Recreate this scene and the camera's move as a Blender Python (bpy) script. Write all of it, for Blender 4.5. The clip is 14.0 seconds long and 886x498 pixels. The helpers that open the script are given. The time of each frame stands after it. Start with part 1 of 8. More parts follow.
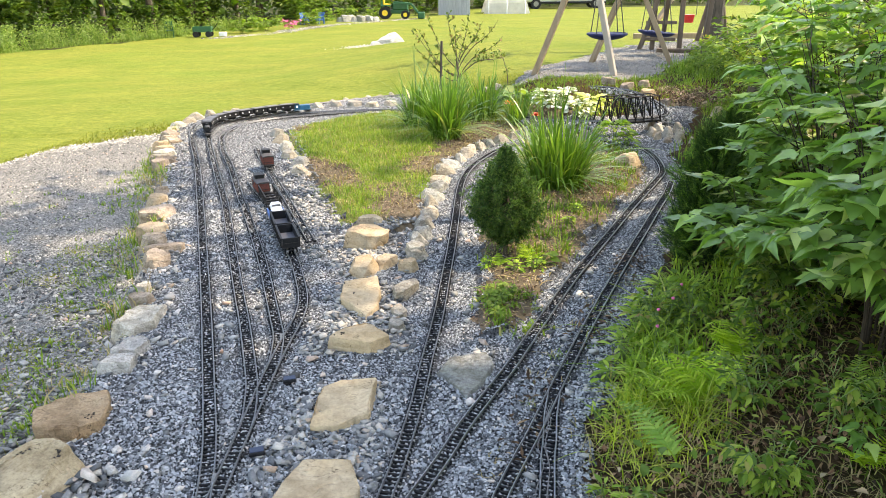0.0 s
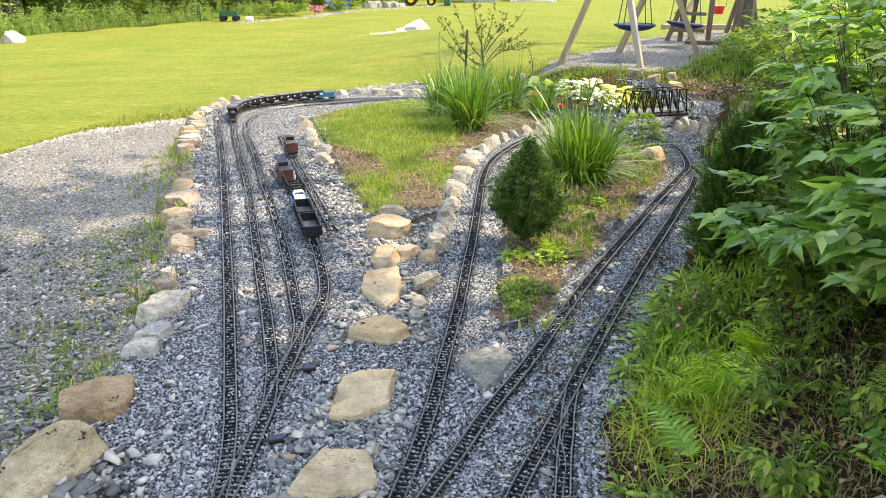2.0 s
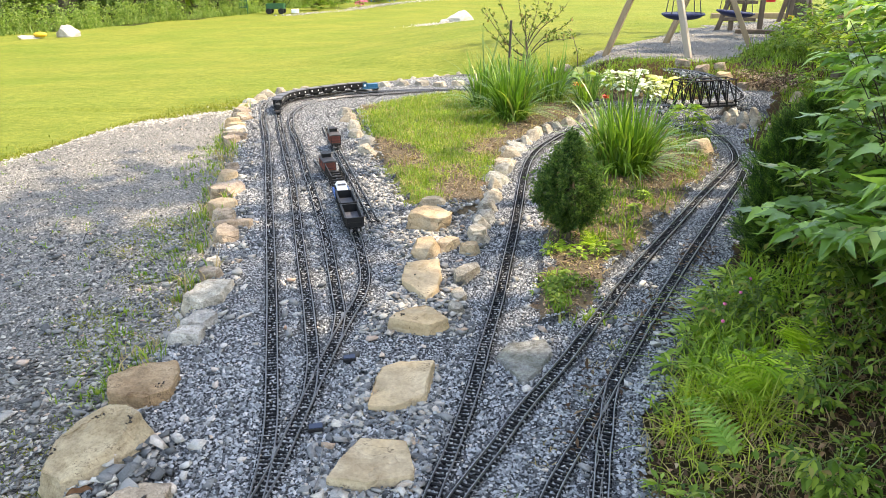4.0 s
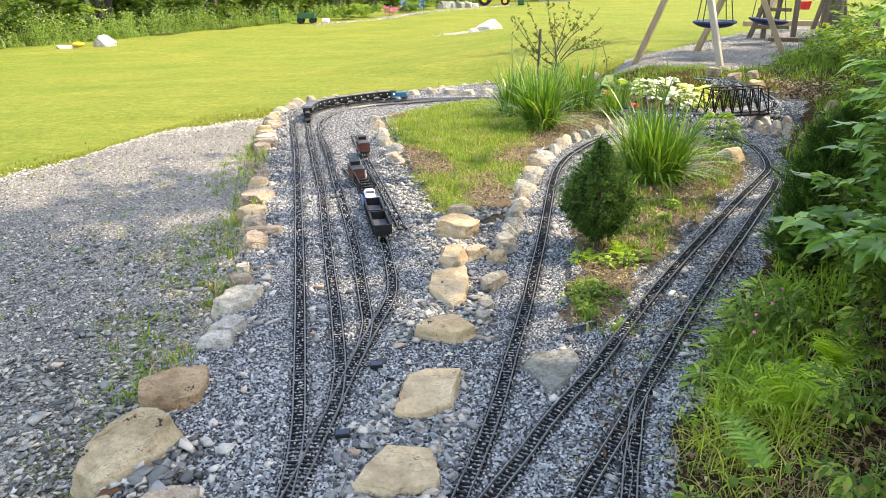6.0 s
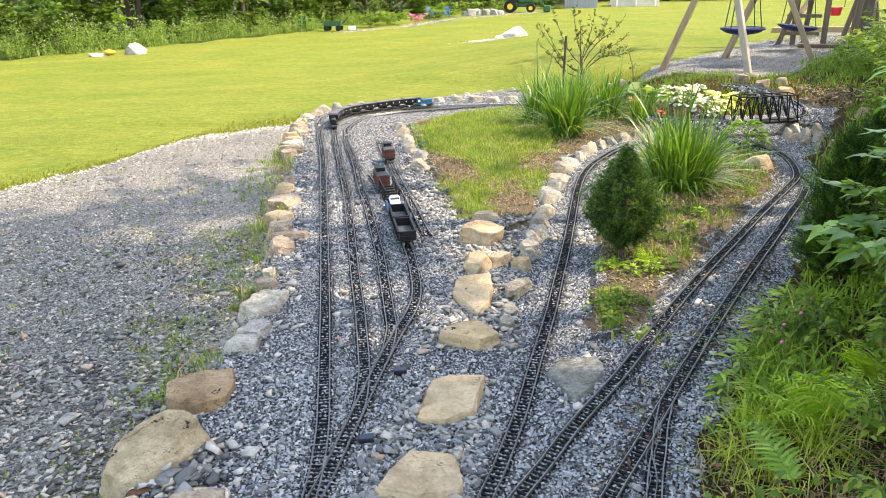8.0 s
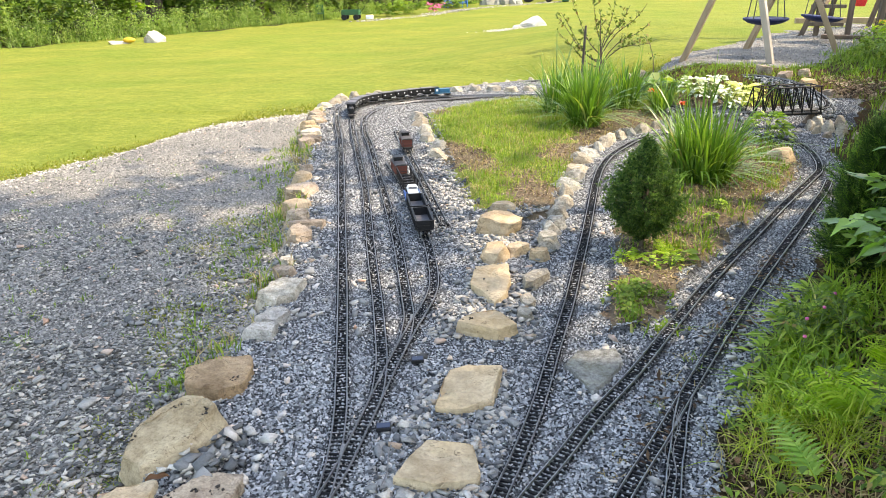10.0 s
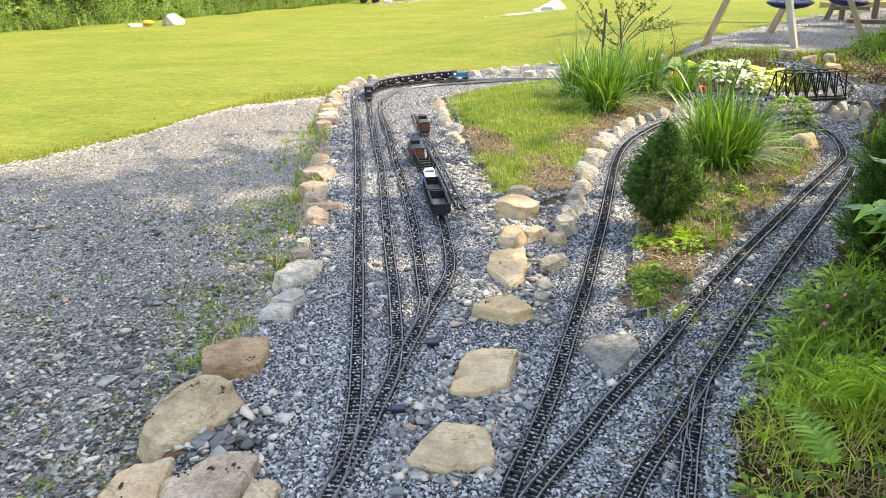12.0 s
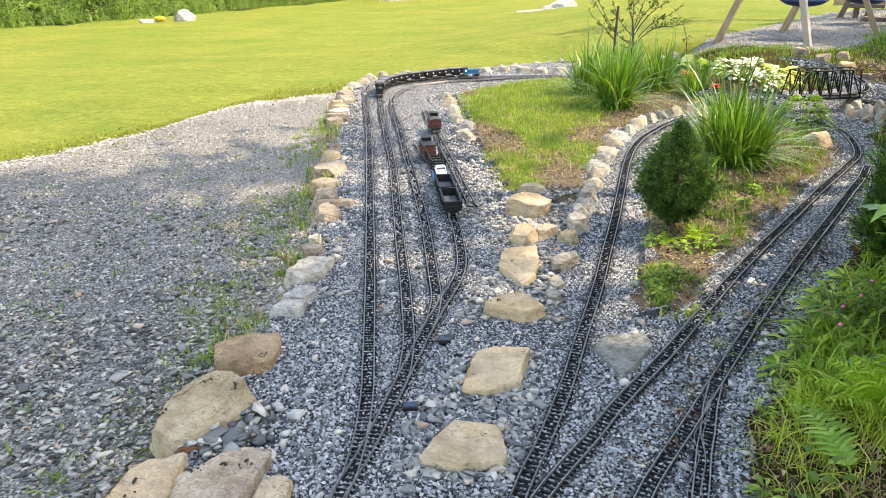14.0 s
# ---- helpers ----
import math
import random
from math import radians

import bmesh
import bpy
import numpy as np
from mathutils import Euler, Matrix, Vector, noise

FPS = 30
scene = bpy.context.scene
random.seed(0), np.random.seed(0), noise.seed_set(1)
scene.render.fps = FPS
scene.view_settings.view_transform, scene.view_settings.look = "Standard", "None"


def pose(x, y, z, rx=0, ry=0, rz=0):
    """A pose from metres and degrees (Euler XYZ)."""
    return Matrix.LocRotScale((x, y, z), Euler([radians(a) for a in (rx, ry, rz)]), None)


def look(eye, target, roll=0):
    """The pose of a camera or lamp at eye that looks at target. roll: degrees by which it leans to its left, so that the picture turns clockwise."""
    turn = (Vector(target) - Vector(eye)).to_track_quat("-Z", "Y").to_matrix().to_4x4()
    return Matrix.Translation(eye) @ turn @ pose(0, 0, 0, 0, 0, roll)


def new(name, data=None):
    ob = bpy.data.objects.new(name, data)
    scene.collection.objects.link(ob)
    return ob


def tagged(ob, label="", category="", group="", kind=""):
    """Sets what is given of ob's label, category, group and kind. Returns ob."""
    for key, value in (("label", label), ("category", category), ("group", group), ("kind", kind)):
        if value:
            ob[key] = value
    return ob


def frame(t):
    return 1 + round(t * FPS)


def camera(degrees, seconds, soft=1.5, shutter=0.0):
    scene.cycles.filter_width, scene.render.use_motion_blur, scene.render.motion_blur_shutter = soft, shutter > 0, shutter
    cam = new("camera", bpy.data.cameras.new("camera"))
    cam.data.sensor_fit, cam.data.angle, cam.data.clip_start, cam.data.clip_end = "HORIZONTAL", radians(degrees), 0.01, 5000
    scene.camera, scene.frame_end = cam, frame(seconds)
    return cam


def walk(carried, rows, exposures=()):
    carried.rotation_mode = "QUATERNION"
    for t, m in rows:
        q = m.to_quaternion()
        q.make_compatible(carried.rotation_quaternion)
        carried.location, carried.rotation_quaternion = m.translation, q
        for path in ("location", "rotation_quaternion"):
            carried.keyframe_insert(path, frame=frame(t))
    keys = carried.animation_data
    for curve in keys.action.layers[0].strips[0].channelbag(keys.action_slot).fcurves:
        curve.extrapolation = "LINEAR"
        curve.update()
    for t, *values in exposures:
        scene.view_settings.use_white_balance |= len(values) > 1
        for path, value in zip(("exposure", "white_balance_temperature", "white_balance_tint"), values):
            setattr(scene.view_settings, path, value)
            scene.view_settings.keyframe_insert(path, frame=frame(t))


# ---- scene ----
cam = camera(62.2, 14.0, soft=0.6)

PATH = [
    (0, (0.038, -0.012, 1.497), (0.043, 1.868, 0.816), -0.7),
    (0.5, (0.035, -0.008, 1.495), (0.032, 1.871, 0.809), -0.7),
    (1, (0.028, -0.006, 1.499), (0.011, 1.868, 0.8), -0.6),
    (1.5, (0.029, -0.006, 1.504), (-0.005, 1.864, 0.798), -0.4),
    (2, (0.035, -0.01, 1.519), (-0.016, 1.859, 0.807), -0.0),
    (2.5, (0.044, -0.008, 1.523), (-0.041, 1.851, 0.788), -0.1),
    (3, (0.046, -0.006, 1.521), (-0.077, 1.848, 0.782), -0.5),
    (5.5, (0.039, -0.002, 1.517), (-0.172, 1.854, 0.803), -0.8),
    (6, (0.043, -0.006, 1.517), (-0.197, 1.848, 0.807), -1.1),
    (6.5, (0.045, -0.009, 1.519), (-0.22, 1.844, 0.815), -1.3),
    (7, (0.047, -0.013, 1.519), (-0.227, 1.841, 0.821), -1.3),
    (7.5, (0.05, -0.015, 1.518), (-0.236, 1.84, 0.825), -1.3),
    (8, (0.042, -0.016, 1.52), (-0.263, 1.836, 0.828), -1.4),
    (10.5, (0.025, -0.006, 1.51), (-0.325, 1.825, 0.785), -1.1),
    (11, (0.027, -0.006, 1.508), (-0.33, 1.818, 0.771), -1.0),
    (11.5, (0.026, -0.002, 1.503), (-0.343, 1.814, 0.751), -1.1),
    (12, (0.024, -0.002, 1.5), (-0.362, 1.811, 0.748), -1.2),
    (12.5, (0.021, -0.003, 1.501), (-0.376, 1.808, 0.75), -1.2),
    (13, (0.017, 0.0, 1.5), (-0.385, 1.807, 0.743), -1.2),
    (13.5, (0.01, 0.003, 1.5), (-0.393, 1.809, 0.741), -1.1),
    (14, (0.007, 0.001, 1.5), (-0.401, 1.806, 0.741), -1.1),
]
walk(cam, [(t, look(eye, target, roll)) for t, eye, target, roll in PATH], [(0.0, 2.44, 8500, 13), (14.0, 2.44, 8500, 13)])

# ---------------------------------------------------------------- world, sun
SUN_EL, SUN_AZ = 52.0, 78.0   # degrees; azimuth clockwise from +y
world = bpy.data.worlds.new("sky")
scene.world = world
world.use_nodes = True
wn = world.node_tree
sky = wn.nodes.new("ShaderNodeTexSky")
sky.sky_type, sky.sun_disc = "NISHITA", False
sky.sun_elevation, sky.sun_rotation = radians(SUN_EL), radians(SUN_AZ)
wn.links.new(sky.outputs[0], wn.nodes["Background"].inputs[0])
wn.nodes["Background"].inputs[1].default_value = 0.15
sun = new("sun", bpy.data.lights.new("sun", "SUN"))
sun.data.energy, sun.data.angle, sun.data.color = 1.52, radians(0.6), (1.0, 0.94, 0.84)
SUN_TO = Vector((math.sin(radians(SUN_AZ)) * math.cos(radians(SUN_EL)), math.cos(radians(SUN_AZ)) * math.cos(radians(SUN_EL)), math.sin(radians(SUN_EL))))
sun.matrix_world = look(SUN_TO * 60, (0, 0, 0))

rng = np.random.default_rng(7)


# ---------------------------------------------------------------- materials
def shader(name, rough=0.8, metal=0.0, spec=0.5):
    m = bpy.data.materials.new(name)
    m.use_nodes = True
    b = m.node_tree.nodes["Principled BSDF"]
    b.inputs["Roughness"].default_value, b.inputs["Metallic"].default_value = rough, metal
    b.inputs["Specular IOR Level"].default_value = spec
    return m, m.node_tree, b


def node(nt, kind, **put):
    n = nt.nodes.new(kind)
    for k, v in put.items():
        n.inputs[k.replace("_", " ")].default_value = v
    return n


def ramp(nt, fac, stops):
    r = nt.nodes.new("ShaderNodeValToRGB")
    while len(r.color_ramp.elements) < len(stops):
        r.color_ramp.elements.new(0.5)
    for e, (p, c) in zip(r.color_ramp.elements, stops):
        e.position, e.color = p, (*c, 1)
    nt.links.new(fac, r.inputs[0])
    return r.outputs[0]


def place(nt, world_space):
    if world_space:
        return nt.nodes.new("ShaderNodeNewGeometry").outputs["Position"]
    return nt.nodes.new("ShaderNodeTexCoord").outputs["Object"]


def noise_tex(nt, where, scale, detail=6.0, rough=0.6, stretch=None):
    n = node(nt, "ShaderNodeTexNoise", Scale=scale, Detail=detail, Roughness=rough)
    if stretch:
        mp = nt.nodes.new("ShaderNodeMapping")
        mp.inputs["Scale"].default_value = stretch
        nt.links.new(where, mp.inputs[0])
        where = mp.outputs[0]
    nt.links.new(where, n.inputs["Vector"])
    return n.outputs["Fac"]


def mix(nt, fac, a, b, mode="MIX"):
    n = nt.nodes.new("ShaderNodeMix")
    n.data_type, n.blend_type = "RGBA", mode
    for sock, v in ((n.inputs[0], fac), (n.inputs[6], a), (n.inputs[7], b)):
        if isinstance(v, bpy.types.NodeSocket):
            nt.links.new(v, sock)
        else:
            sock.default_value = v if isinstance(v, float) else (*v, 1)
    return n.outputs[2]


def bump(nt, b, height, strength, dist):
    n = node(nt, "ShaderNodeBump", Strength=strength, Distance=dist)
    nt.links.new(height, n.inputs["Height"])
    nt.links.new(n.outputs[0], b.inputs["Normal"])


def rocky(name, dark, light, stain, scale=14.0, rough=0.85, relief=0.5, vary=0.25, grain=1.0):
    """Natural stone: mottled at three scales, iron-stained, with thin dark cracks, slightly different from stone to stone."""
    m, nt, b = shader(name, rough, 0, 0.15)
    at = place(nt, False)
    info = nt.nodes.new("ShaderNodeObjectInfo")
    shift = nt.nodes.new("ShaderNodeVectorMath")
    shift.operation = "ADD"
    nt.links.new(at, shift.inputs[0])
    nt.links.new(info.outputs["Location"], shift.inputs[1])
    at = shift.outputs[0]
    base = ramp(nt, noise_tex(nt, at, scale * 0.7, 8, 0.66), [(0.32, dark), (0.47, tuple((a + c) / 2 for a, c in zip(dark, light))), (0.6, light)])
    big = ramp(nt, noise_tex(nt, at, scale * 0.35, 4, 0.55), [(0.46, (0, 0, 0)), (0.58, (1, 1, 1))])
    col = mix(nt, 0.75, base, mix(nt, big, base, stain, "MIX"))
    col = mix(nt, grain, col, ramp(nt, noise_tex(nt, at, scale * 2.6, 6, 0.7), [(0.34, (0.68, 0.66, 0.62)), (0.52, (1.0, 1.0, 1.0)), (0.68, (1.12, 1.12, 1.1))]), "MULTIPLY")
    bed = ramp(nt, noise_tex(nt, at, scale * 0.9, 4, 0.6, (0.6, 0.6, 6)), [(0.38, (0.72, 0.68, 0.62)), (0.52, (1.06, 1.06, 1.06))])
    col = mix(nt, 0.6, col, mix(nt, 1.0, col, bed, "MULTIPLY"))
    crack = noise_tex(nt, at, scale * 0.22, 4, 0.55, (1, 1.8, 1))
    col = mix(nt, grain, col, ramp(nt, noise_tex(nt, at, scale * 11, 4, 0.75), [(0.34, (0.62, 0.6, 0.58)), (0.5, (1.0, 1.0, 1.0)), (0.68, (1.25, 1.24, 1.2))]), "MULTIPLY")
    if grain < 1:
        line = ramp(nt, noise_tex(nt, at, scale * 0.8, 5, 0.6, (1, 2.6, 1)), [(0.491, (0, 0, 0)), (0.5, (1, 1, 1)), (0.509, (0, 0, 0))])
        here = ramp(nt, noise_tex(nt, at, scale * 0.7, 2, 0.5), [(0.54, (0, 0, 0)), (0.6, (1, 1, 1))])
        col = mix(nt, mix(nt, 1.0, line, here, "MULTIPLY"), col, (0.09, 0.065, 0.04))
    hsv = nt.nodes.new("ShaderNodeHueSaturation")
    mr = node(nt, "ShaderNodeMapRange", To_Min=1 - vary, To_Max=1 + vary)
    nt.links.new(info.outputs["Random"], mr.inputs["Value"])
    nt.links.new(mr.outputs[0], hsv.inputs["Value"])
    nt.links.new(col, hsv.inputs["Color"])
    nt.links.new(hsv.outputs[0], b.inputs["Base Color"])
    pits = nt.nodes.new("ShaderNodeMath")
    pits.operation = "ADD"
    nt.links.new(noise_tex(nt, at, scale * 2.2, 12, 0.72), pits.inputs[0])
    nt.links.new(ramp(nt, crack, [(0.492, (0.3, 0.3, 0.3)), (0.5, (0, 0, 0)), (0.508, (0.3, 0.3, 0.3))]), pits.inputs[1])
    bump(nt, b, pits.outputs[0], min(1.0, relief * 1.7), 0.02)
    return m


def pebbly(name, stops, rough=0.8):
    """Loose stones: each one its own tone."""
    m, nt, b = shader(name, rough, 0, 0.18)
    geo = nt.nodes.new("ShaderNodeNewGeometry")
    col = ramp(nt, geo.outputs["Random Per Island"], stops)
    grain = ramp(nt, noise_tex(nt, geo.outputs["Position"], 160, 4, 0.7), [(0.25, (0.72, 0.72, 0.72)), (0.75, (1.2, 1.2, 1.2))])
    nt.links.new(mix(nt, 1.0, col, grain, "MULTIPLY"), b.inputs["Base Color"])
    bump(nt, b, noise_tex(nt, geo.outputs["Position"], 220, 3), 0.35, 0.004)
    return m


def earthy(name, stops, scale, big_stops, big_scale, rough=0.95, relief=0.6, depth=0.02, cells=0.0, streaks=False):
    """Ground: fine grain, large patches, and grit."""
    m, nt, b = shader(name, rough, 0, 0.06)
    at = place(nt, True)
    fine = ramp(nt, noise_tex(nt, at, scale, 7, 0.75), stops)
    large = ramp(nt, noise_tex(nt, at, big_scale, 4, 0.6), big_stops)
    col = mix(nt, 1.0, fine, large, "MULTIPLY")
    h = noise_tex(nt, at, scale, 5, 0.7)
    if streaks:
        col = mix(nt, 1.0, col, ramp(nt, noise_tex(nt, at, 11.0, 8, 0.85), [(0.34, (0.68, 0.74, 0.66)), (0.66, (1.28, 1.24, 1.22))]), "MULTIPLY")
        col = mix(nt, 1.0, col, ramp(nt, noise_tex(nt, at, 1.1, 9, 0.82, (0.7, 1.3, 1)), [(0.3, (0.74, 0.82, 0.7)), (0.7, (1.2, 1.17, 1.12))]), "MULTIPLY")
        col = mix(nt, 1.0, col, ramp(nt, noise_tex(nt, at, 7.0, 10, 0.85, (0.8, 1.3, 1)), [(0.36, (0.8, 0.85, 0.76)), (0.62, (1.14, 1.11, 1.08))]), "MULTIPLY")
    if cells:
        v = node(nt, "ShaderNodeTexVoronoi", Scale=cells)
        nt.links.new(at, v.inputs["Vector"])
        g = ramp(nt, v.outputs["Color"], [(0.2, (0.4, 0.4, 0.4)), (0.8, (1.7, 1.7, 1.7))])
        col = mix(nt, 1.0, col, g, "MULTIPLY")
        h = v.outputs["Distance"]
    nt.links.new(col, b.inputs["Base Color"])
    bump(nt, b, h, relief, depth)
    return m


def leafy(name, stops, rough=0.5, thin=0.35, gloss=0.2, scale=4.0):
    """Leaves: tone by leaf, light shining through."""
    m, nt, b = shader(name, rough, 0, gloss)
    geo = nt.nodes.new("ShaderNodeNewGeometry")
    col = ramp(nt, geo.outputs["Random Per Island"], stops)
    patch = ramp(nt, noise_tex(nt, geo.outputs["Position"], scale, 3, 0.6), [(0.3, (0.78, 0.8, 0.75)), (0.7, (1.18, 1.15, 1.1))])
    col = mix(nt, 1.0, col, patch, "MULTIPLY")
    nt.links.new(col, b.inputs["Base Color"])
    tr = nt.nodes.new("ShaderNodeBsdfTranslucent")
    nt.links.new(mix(nt, 1.0, col, (1.35, 1.45, 0.6), "MULTIPLY"), tr.inputs["Color"])
    ms = nt.nodes.new("ShaderNodeMixShader")
    ms.inputs[0].default_value = thin
    nt.links.new(b.outputs[0], ms.inputs[1])
    nt.links.new(tr.outputs[0], ms.inputs[2])
    nt.links.new(ms.outputs[0], nt.nodes["Material Output"].inputs[0])
    return m


def worn(name, colour, rough=0.6, metal=0.0, wear=0.25, scale=30.0, stretch=None, relief=0.15, gloss=0.4):
    """Painted, wooden or metal things: one colour with grain and wear."""
    m, nt, b = shader(name, rough, metal, gloss)
    at = place(nt, False)
    lo, hi = tuple(c * (1 - wear) for c in colour), tuple(min(1, c * (1 + wear)) for c in colour)
    nt.links.new(ramp(nt, noise_tex(nt, at, scale, 6, 0.65, stretch), [(0.3, lo), (0.7, hi)]), b.inputs["Base Color"])
    bump(nt, b, noise_tex(nt, at, scale * 2, 5, 0.6, stretch), relief, 0.005)
    return m


M_LAWN = earthy("lawn_turf", [(0.25, (0.11, 0.143, 0.031)), (0.75, (0.213, 0.236, 0.058))], 34, [(0.3, (0.84, 0.92, 0.8)), (0.7, (1.2, 1.05, 1.08))], 0.5, relief=0.8, depth=0.03, streaks=True)
M_DRIVE = earthy("drive_gravel", [(0.25, (0.075, 0.075, 0.07)), (0.75, (0.29, 0.285, 0.262))], 60, [(0.3, (0.8, 0.8, 0.82)), (0.7, (1.15, 1.13, 1.1))], 0.9, cells=130, depth=0.012)
# Dark tone under the loose stones paints the shade in their gaps.
M_BALLAST = earthy("ballast_bed_gap_shade", [(0.25, (0.022, 0.023, 0.025)), (0.75, (0.13, 0.136, 0.14))], 60, [(0.3, (0.85, 0.85, 0.87)), (0.7, (1.1, 1.1, 1.1))], 1.2, cells=130, depth=0.015)
M_SOIL = earthy("mulch_soil", [(0.25, (0.055, 0.043, 0.031)), (0.75, (0.185, 0.15, 0.108))], 45, [(0.35, (0.75, 0.8, 0.7)), (0.65, (1.15, 1.1, 1.05))], 2.5, depth=0.02)
# Bank soil; its brown is darkened to carry the shade under the shrubs.
M_BANK = earthy("bank_soil_shade_toned", [(0.25, (0.014, 0.01, 0.006)), (0.75, (0.075, 0.052, 0.03))], 55, [(0.38, (0.8, 0.95, 0.6)), (0.62, (1.25, 1.0, 0.9))], 5.0, depth=0.03)
M_TURF = earthy("rough_turf", [(0.25, (0.07, 0.1, 0.022)), (0.75, (0.2, 0.22, 0.07))], 60, [(0.35, (0.75, 0.9, 0.7)), (0.65, (1.2, 1.05, 1.05))], 3.0, depth=0.03)
M_FOREST = earthy("forest_floor", [(0.25, (0.03, 0.035, 0.012)), (0.75, (0.07, 0.08, 0.03))], 10, [(0.35, (0.7, 0.8, 0.6)), (0.65, (1.1, 1.05, 1.0))], 0.6, depth=0.05)
GREYS = [(0.0, (0.036, 0.039, 0.041)), (0.18, (0.132, 0.141, 0.146)), (0.55, (0.3, 0.316, 0.321)), (0.88, (0.425, 0.442, 0.443)), (0.97, (0.54, 0.54, 0.52)), (1.0, (0.58, 0.5, 0.4))]
M_STONES = pebbly("crushed_stone", GREYS)
M_CHIPS = pebbly("drive_chips", [(0.0, (0.038, 0.038, 0.036)), (0.4, (0.165, 0.162, 0.148)), (0.75, (0.32, 0.31, 0.275)), (0.95, (0.5, 0.47, 0.4)), (1.0, (0.4, 0.26, 0.18))])
M_SLATES = pebbly("slate_flakes", [(0.0, (0.06, 0.064, 0.066)), (0.4, (0.16, 0.165, 0.16)), (0.75, (0.28, 0.28, 0.26)), (0.93, (0.5, 0.47, 0.41)), (1.0, (0.4, 0.24, 0.16))])
M_VERGE = pebbly("verge_grit", [(0.0, (0.26, 0.245, 0.2)), (0.5, (0.44, 0.415, 0.35)), (1.0, (0.62, 0.59, 0.52))])
M_COBBLES = pebbly("path_pebbles", [(0.0, (0.1, 0.105, 0.108)), (0.3, (0.2, 0.203, 0.198)), (0.6, (0.32, 0.312, 0.285)), (0.92, (0.5, 0.465, 0.4)), (1.0, (0.36, 0.26, 0.18))])
M_PALECHIP = pebbly("pale_stones", [(0.0, (0.4, 0.38, 0.33)), (0.6, (0.58, 0.55, 0.5)), (1.0, (0.6, 0.46, 0.34))])
M_SAND = rocky("sandstone", (0.34, 0.255, 0.165), (0.53, 0.44, 0.31), (0.43, 0.3, 0.17), 9.0, vary=0.18, grain=0.65)
M_STEP = rocky("smooth_sandstone", (0.35, 0.262, 0.16), (0.51, 0.41, 0.275), (0.44, 0.315, 0.175), 7.0, relief=0.35, vary=0.1, grain=0.5)
M_GREYSAND = rocky("grey_sandstone", (0.3, 0.235, 0.145), (0.48, 0.395, 0.26), (0.38, 0.3, 0.185), 9.0, vary=0.1, grain=0.65)
M_RUST = rocky("rusty_sandstone", (0.24, 0.155, 0.085), (0.42, 0.305, 0.19), (0.36, 0.22, 0.11), 9.0, vary=0.1, grain=0.65)
M_PALE = rocky("pale_granite", (0.265, 0.24, 0.195), (0.475, 0.44, 0.37), (0.37, 0.315, 0.235), 16.0, vary=0.3)
M_GREYROCK = rocky("grey_rock", (0.15, 0.15, 0.135), (0.44, 0.44, 0.405), (0.28, 0.285, 0.235), 26.0)
M_WHITEROCK = rocky("white_rock", (0.3, 0.29, 0.265), (0.54, 0.525, 0.49), (0.47, 0.435, 0.38), 9.0)
M_BROWNROCK = rocky("brown_grey_rock", (0.19, 0.145, 0.105), (0.4, 0.325, 0.24), (0.27, 0.22, 0.18), 10.0)
M_TIE = worn("black_plastic_sleeper", (0.0125, 0.0125, 0.0135), 0.75, 0, 0.5, 80, gloss=0.15)
M_CRUMB = worn("dark_crumb", (0.035, 0.028, 0.022), 0.8, 0, 0.4, 80)
M_RAIL = worn("tarnished_rail", (0.18, 0.183, 0.19), 0.4, 0.85, 0.35, 60)
M_RAILB = worn("bright_rail", (0.27, 0.275, 0.285), 0.3, 0.95, 0.25, 60)


# ---------------------------------------------------------------- mesh helpers
def mesh_np(name, verts, faces, mat, smooth=False):
    """A mesh from an array of points and an array of faces of one size."""
    me = bpy.data.meshes.new(name)
    verts, faces = np.asarray(verts, dtype=np.float32), np.asarray(faces, dtype=np.int32)
    n, k = faces.shape
    me.vertices.add(len(verts))
    me.vertices.foreach_set("co", verts.ravel())
    me.loops.add(n * k)
    me.loops.foreach_set("vertex_index", faces.ravel())
    me.polygons.add(n)
    me.polygons.foreach_set("loop_start", np.arange(n, dtype=np.int32) * k)
    if smooth:
        me.polygons.foreach_set("use_smooth", np.ones(n, dtype=bool))
    me.update(calc_edges=True)
    if mat:
        me.materials.append(mat)
    return me


def from_bm(name, bm, mat, smooth=False):
    me = bpy.data.meshes.new(name)
    bmesh.ops.recalc_face_normals(bm, faces=bm.faces)
    for f in bm.faces:
        f.smooth = smooth
    bm.to_mesh(me)
    bm.free()
    me.materials.append(mat)
    return me


def part(name, data, mat, parent, label="", kind="", smooth=False):
    """One mesh (a bmesh or a ready mesh) under a thing or a part."""
    me = from_bm(name, data, mat, smooth) if isinstance(data, bmesh.types.BMesh) else data
    ob = new(name, me)
    ob.parent = parent
    return tagged(ob, label=label, kind=kind)


def thing(name, label, category, group="", at=(0, 0, 0), turn=0.0, kind=""):
    ob = new(name)
    ob.matrix_basis = pose(*at, 0, 0, turn)
    return tagged(ob, label, category, group, kind)


def single(name, data, mat, label, category, group="", kind="", m=None, smooth=False):
    me = from_bm(name, data, mat, smooth) if isinstance(data, bmesh.types.BMesh) else data
    ob = new(name, me)
    if m is not None:
        ob.matrix_basis = m
    return tagged(ob, label, category, group, kind)


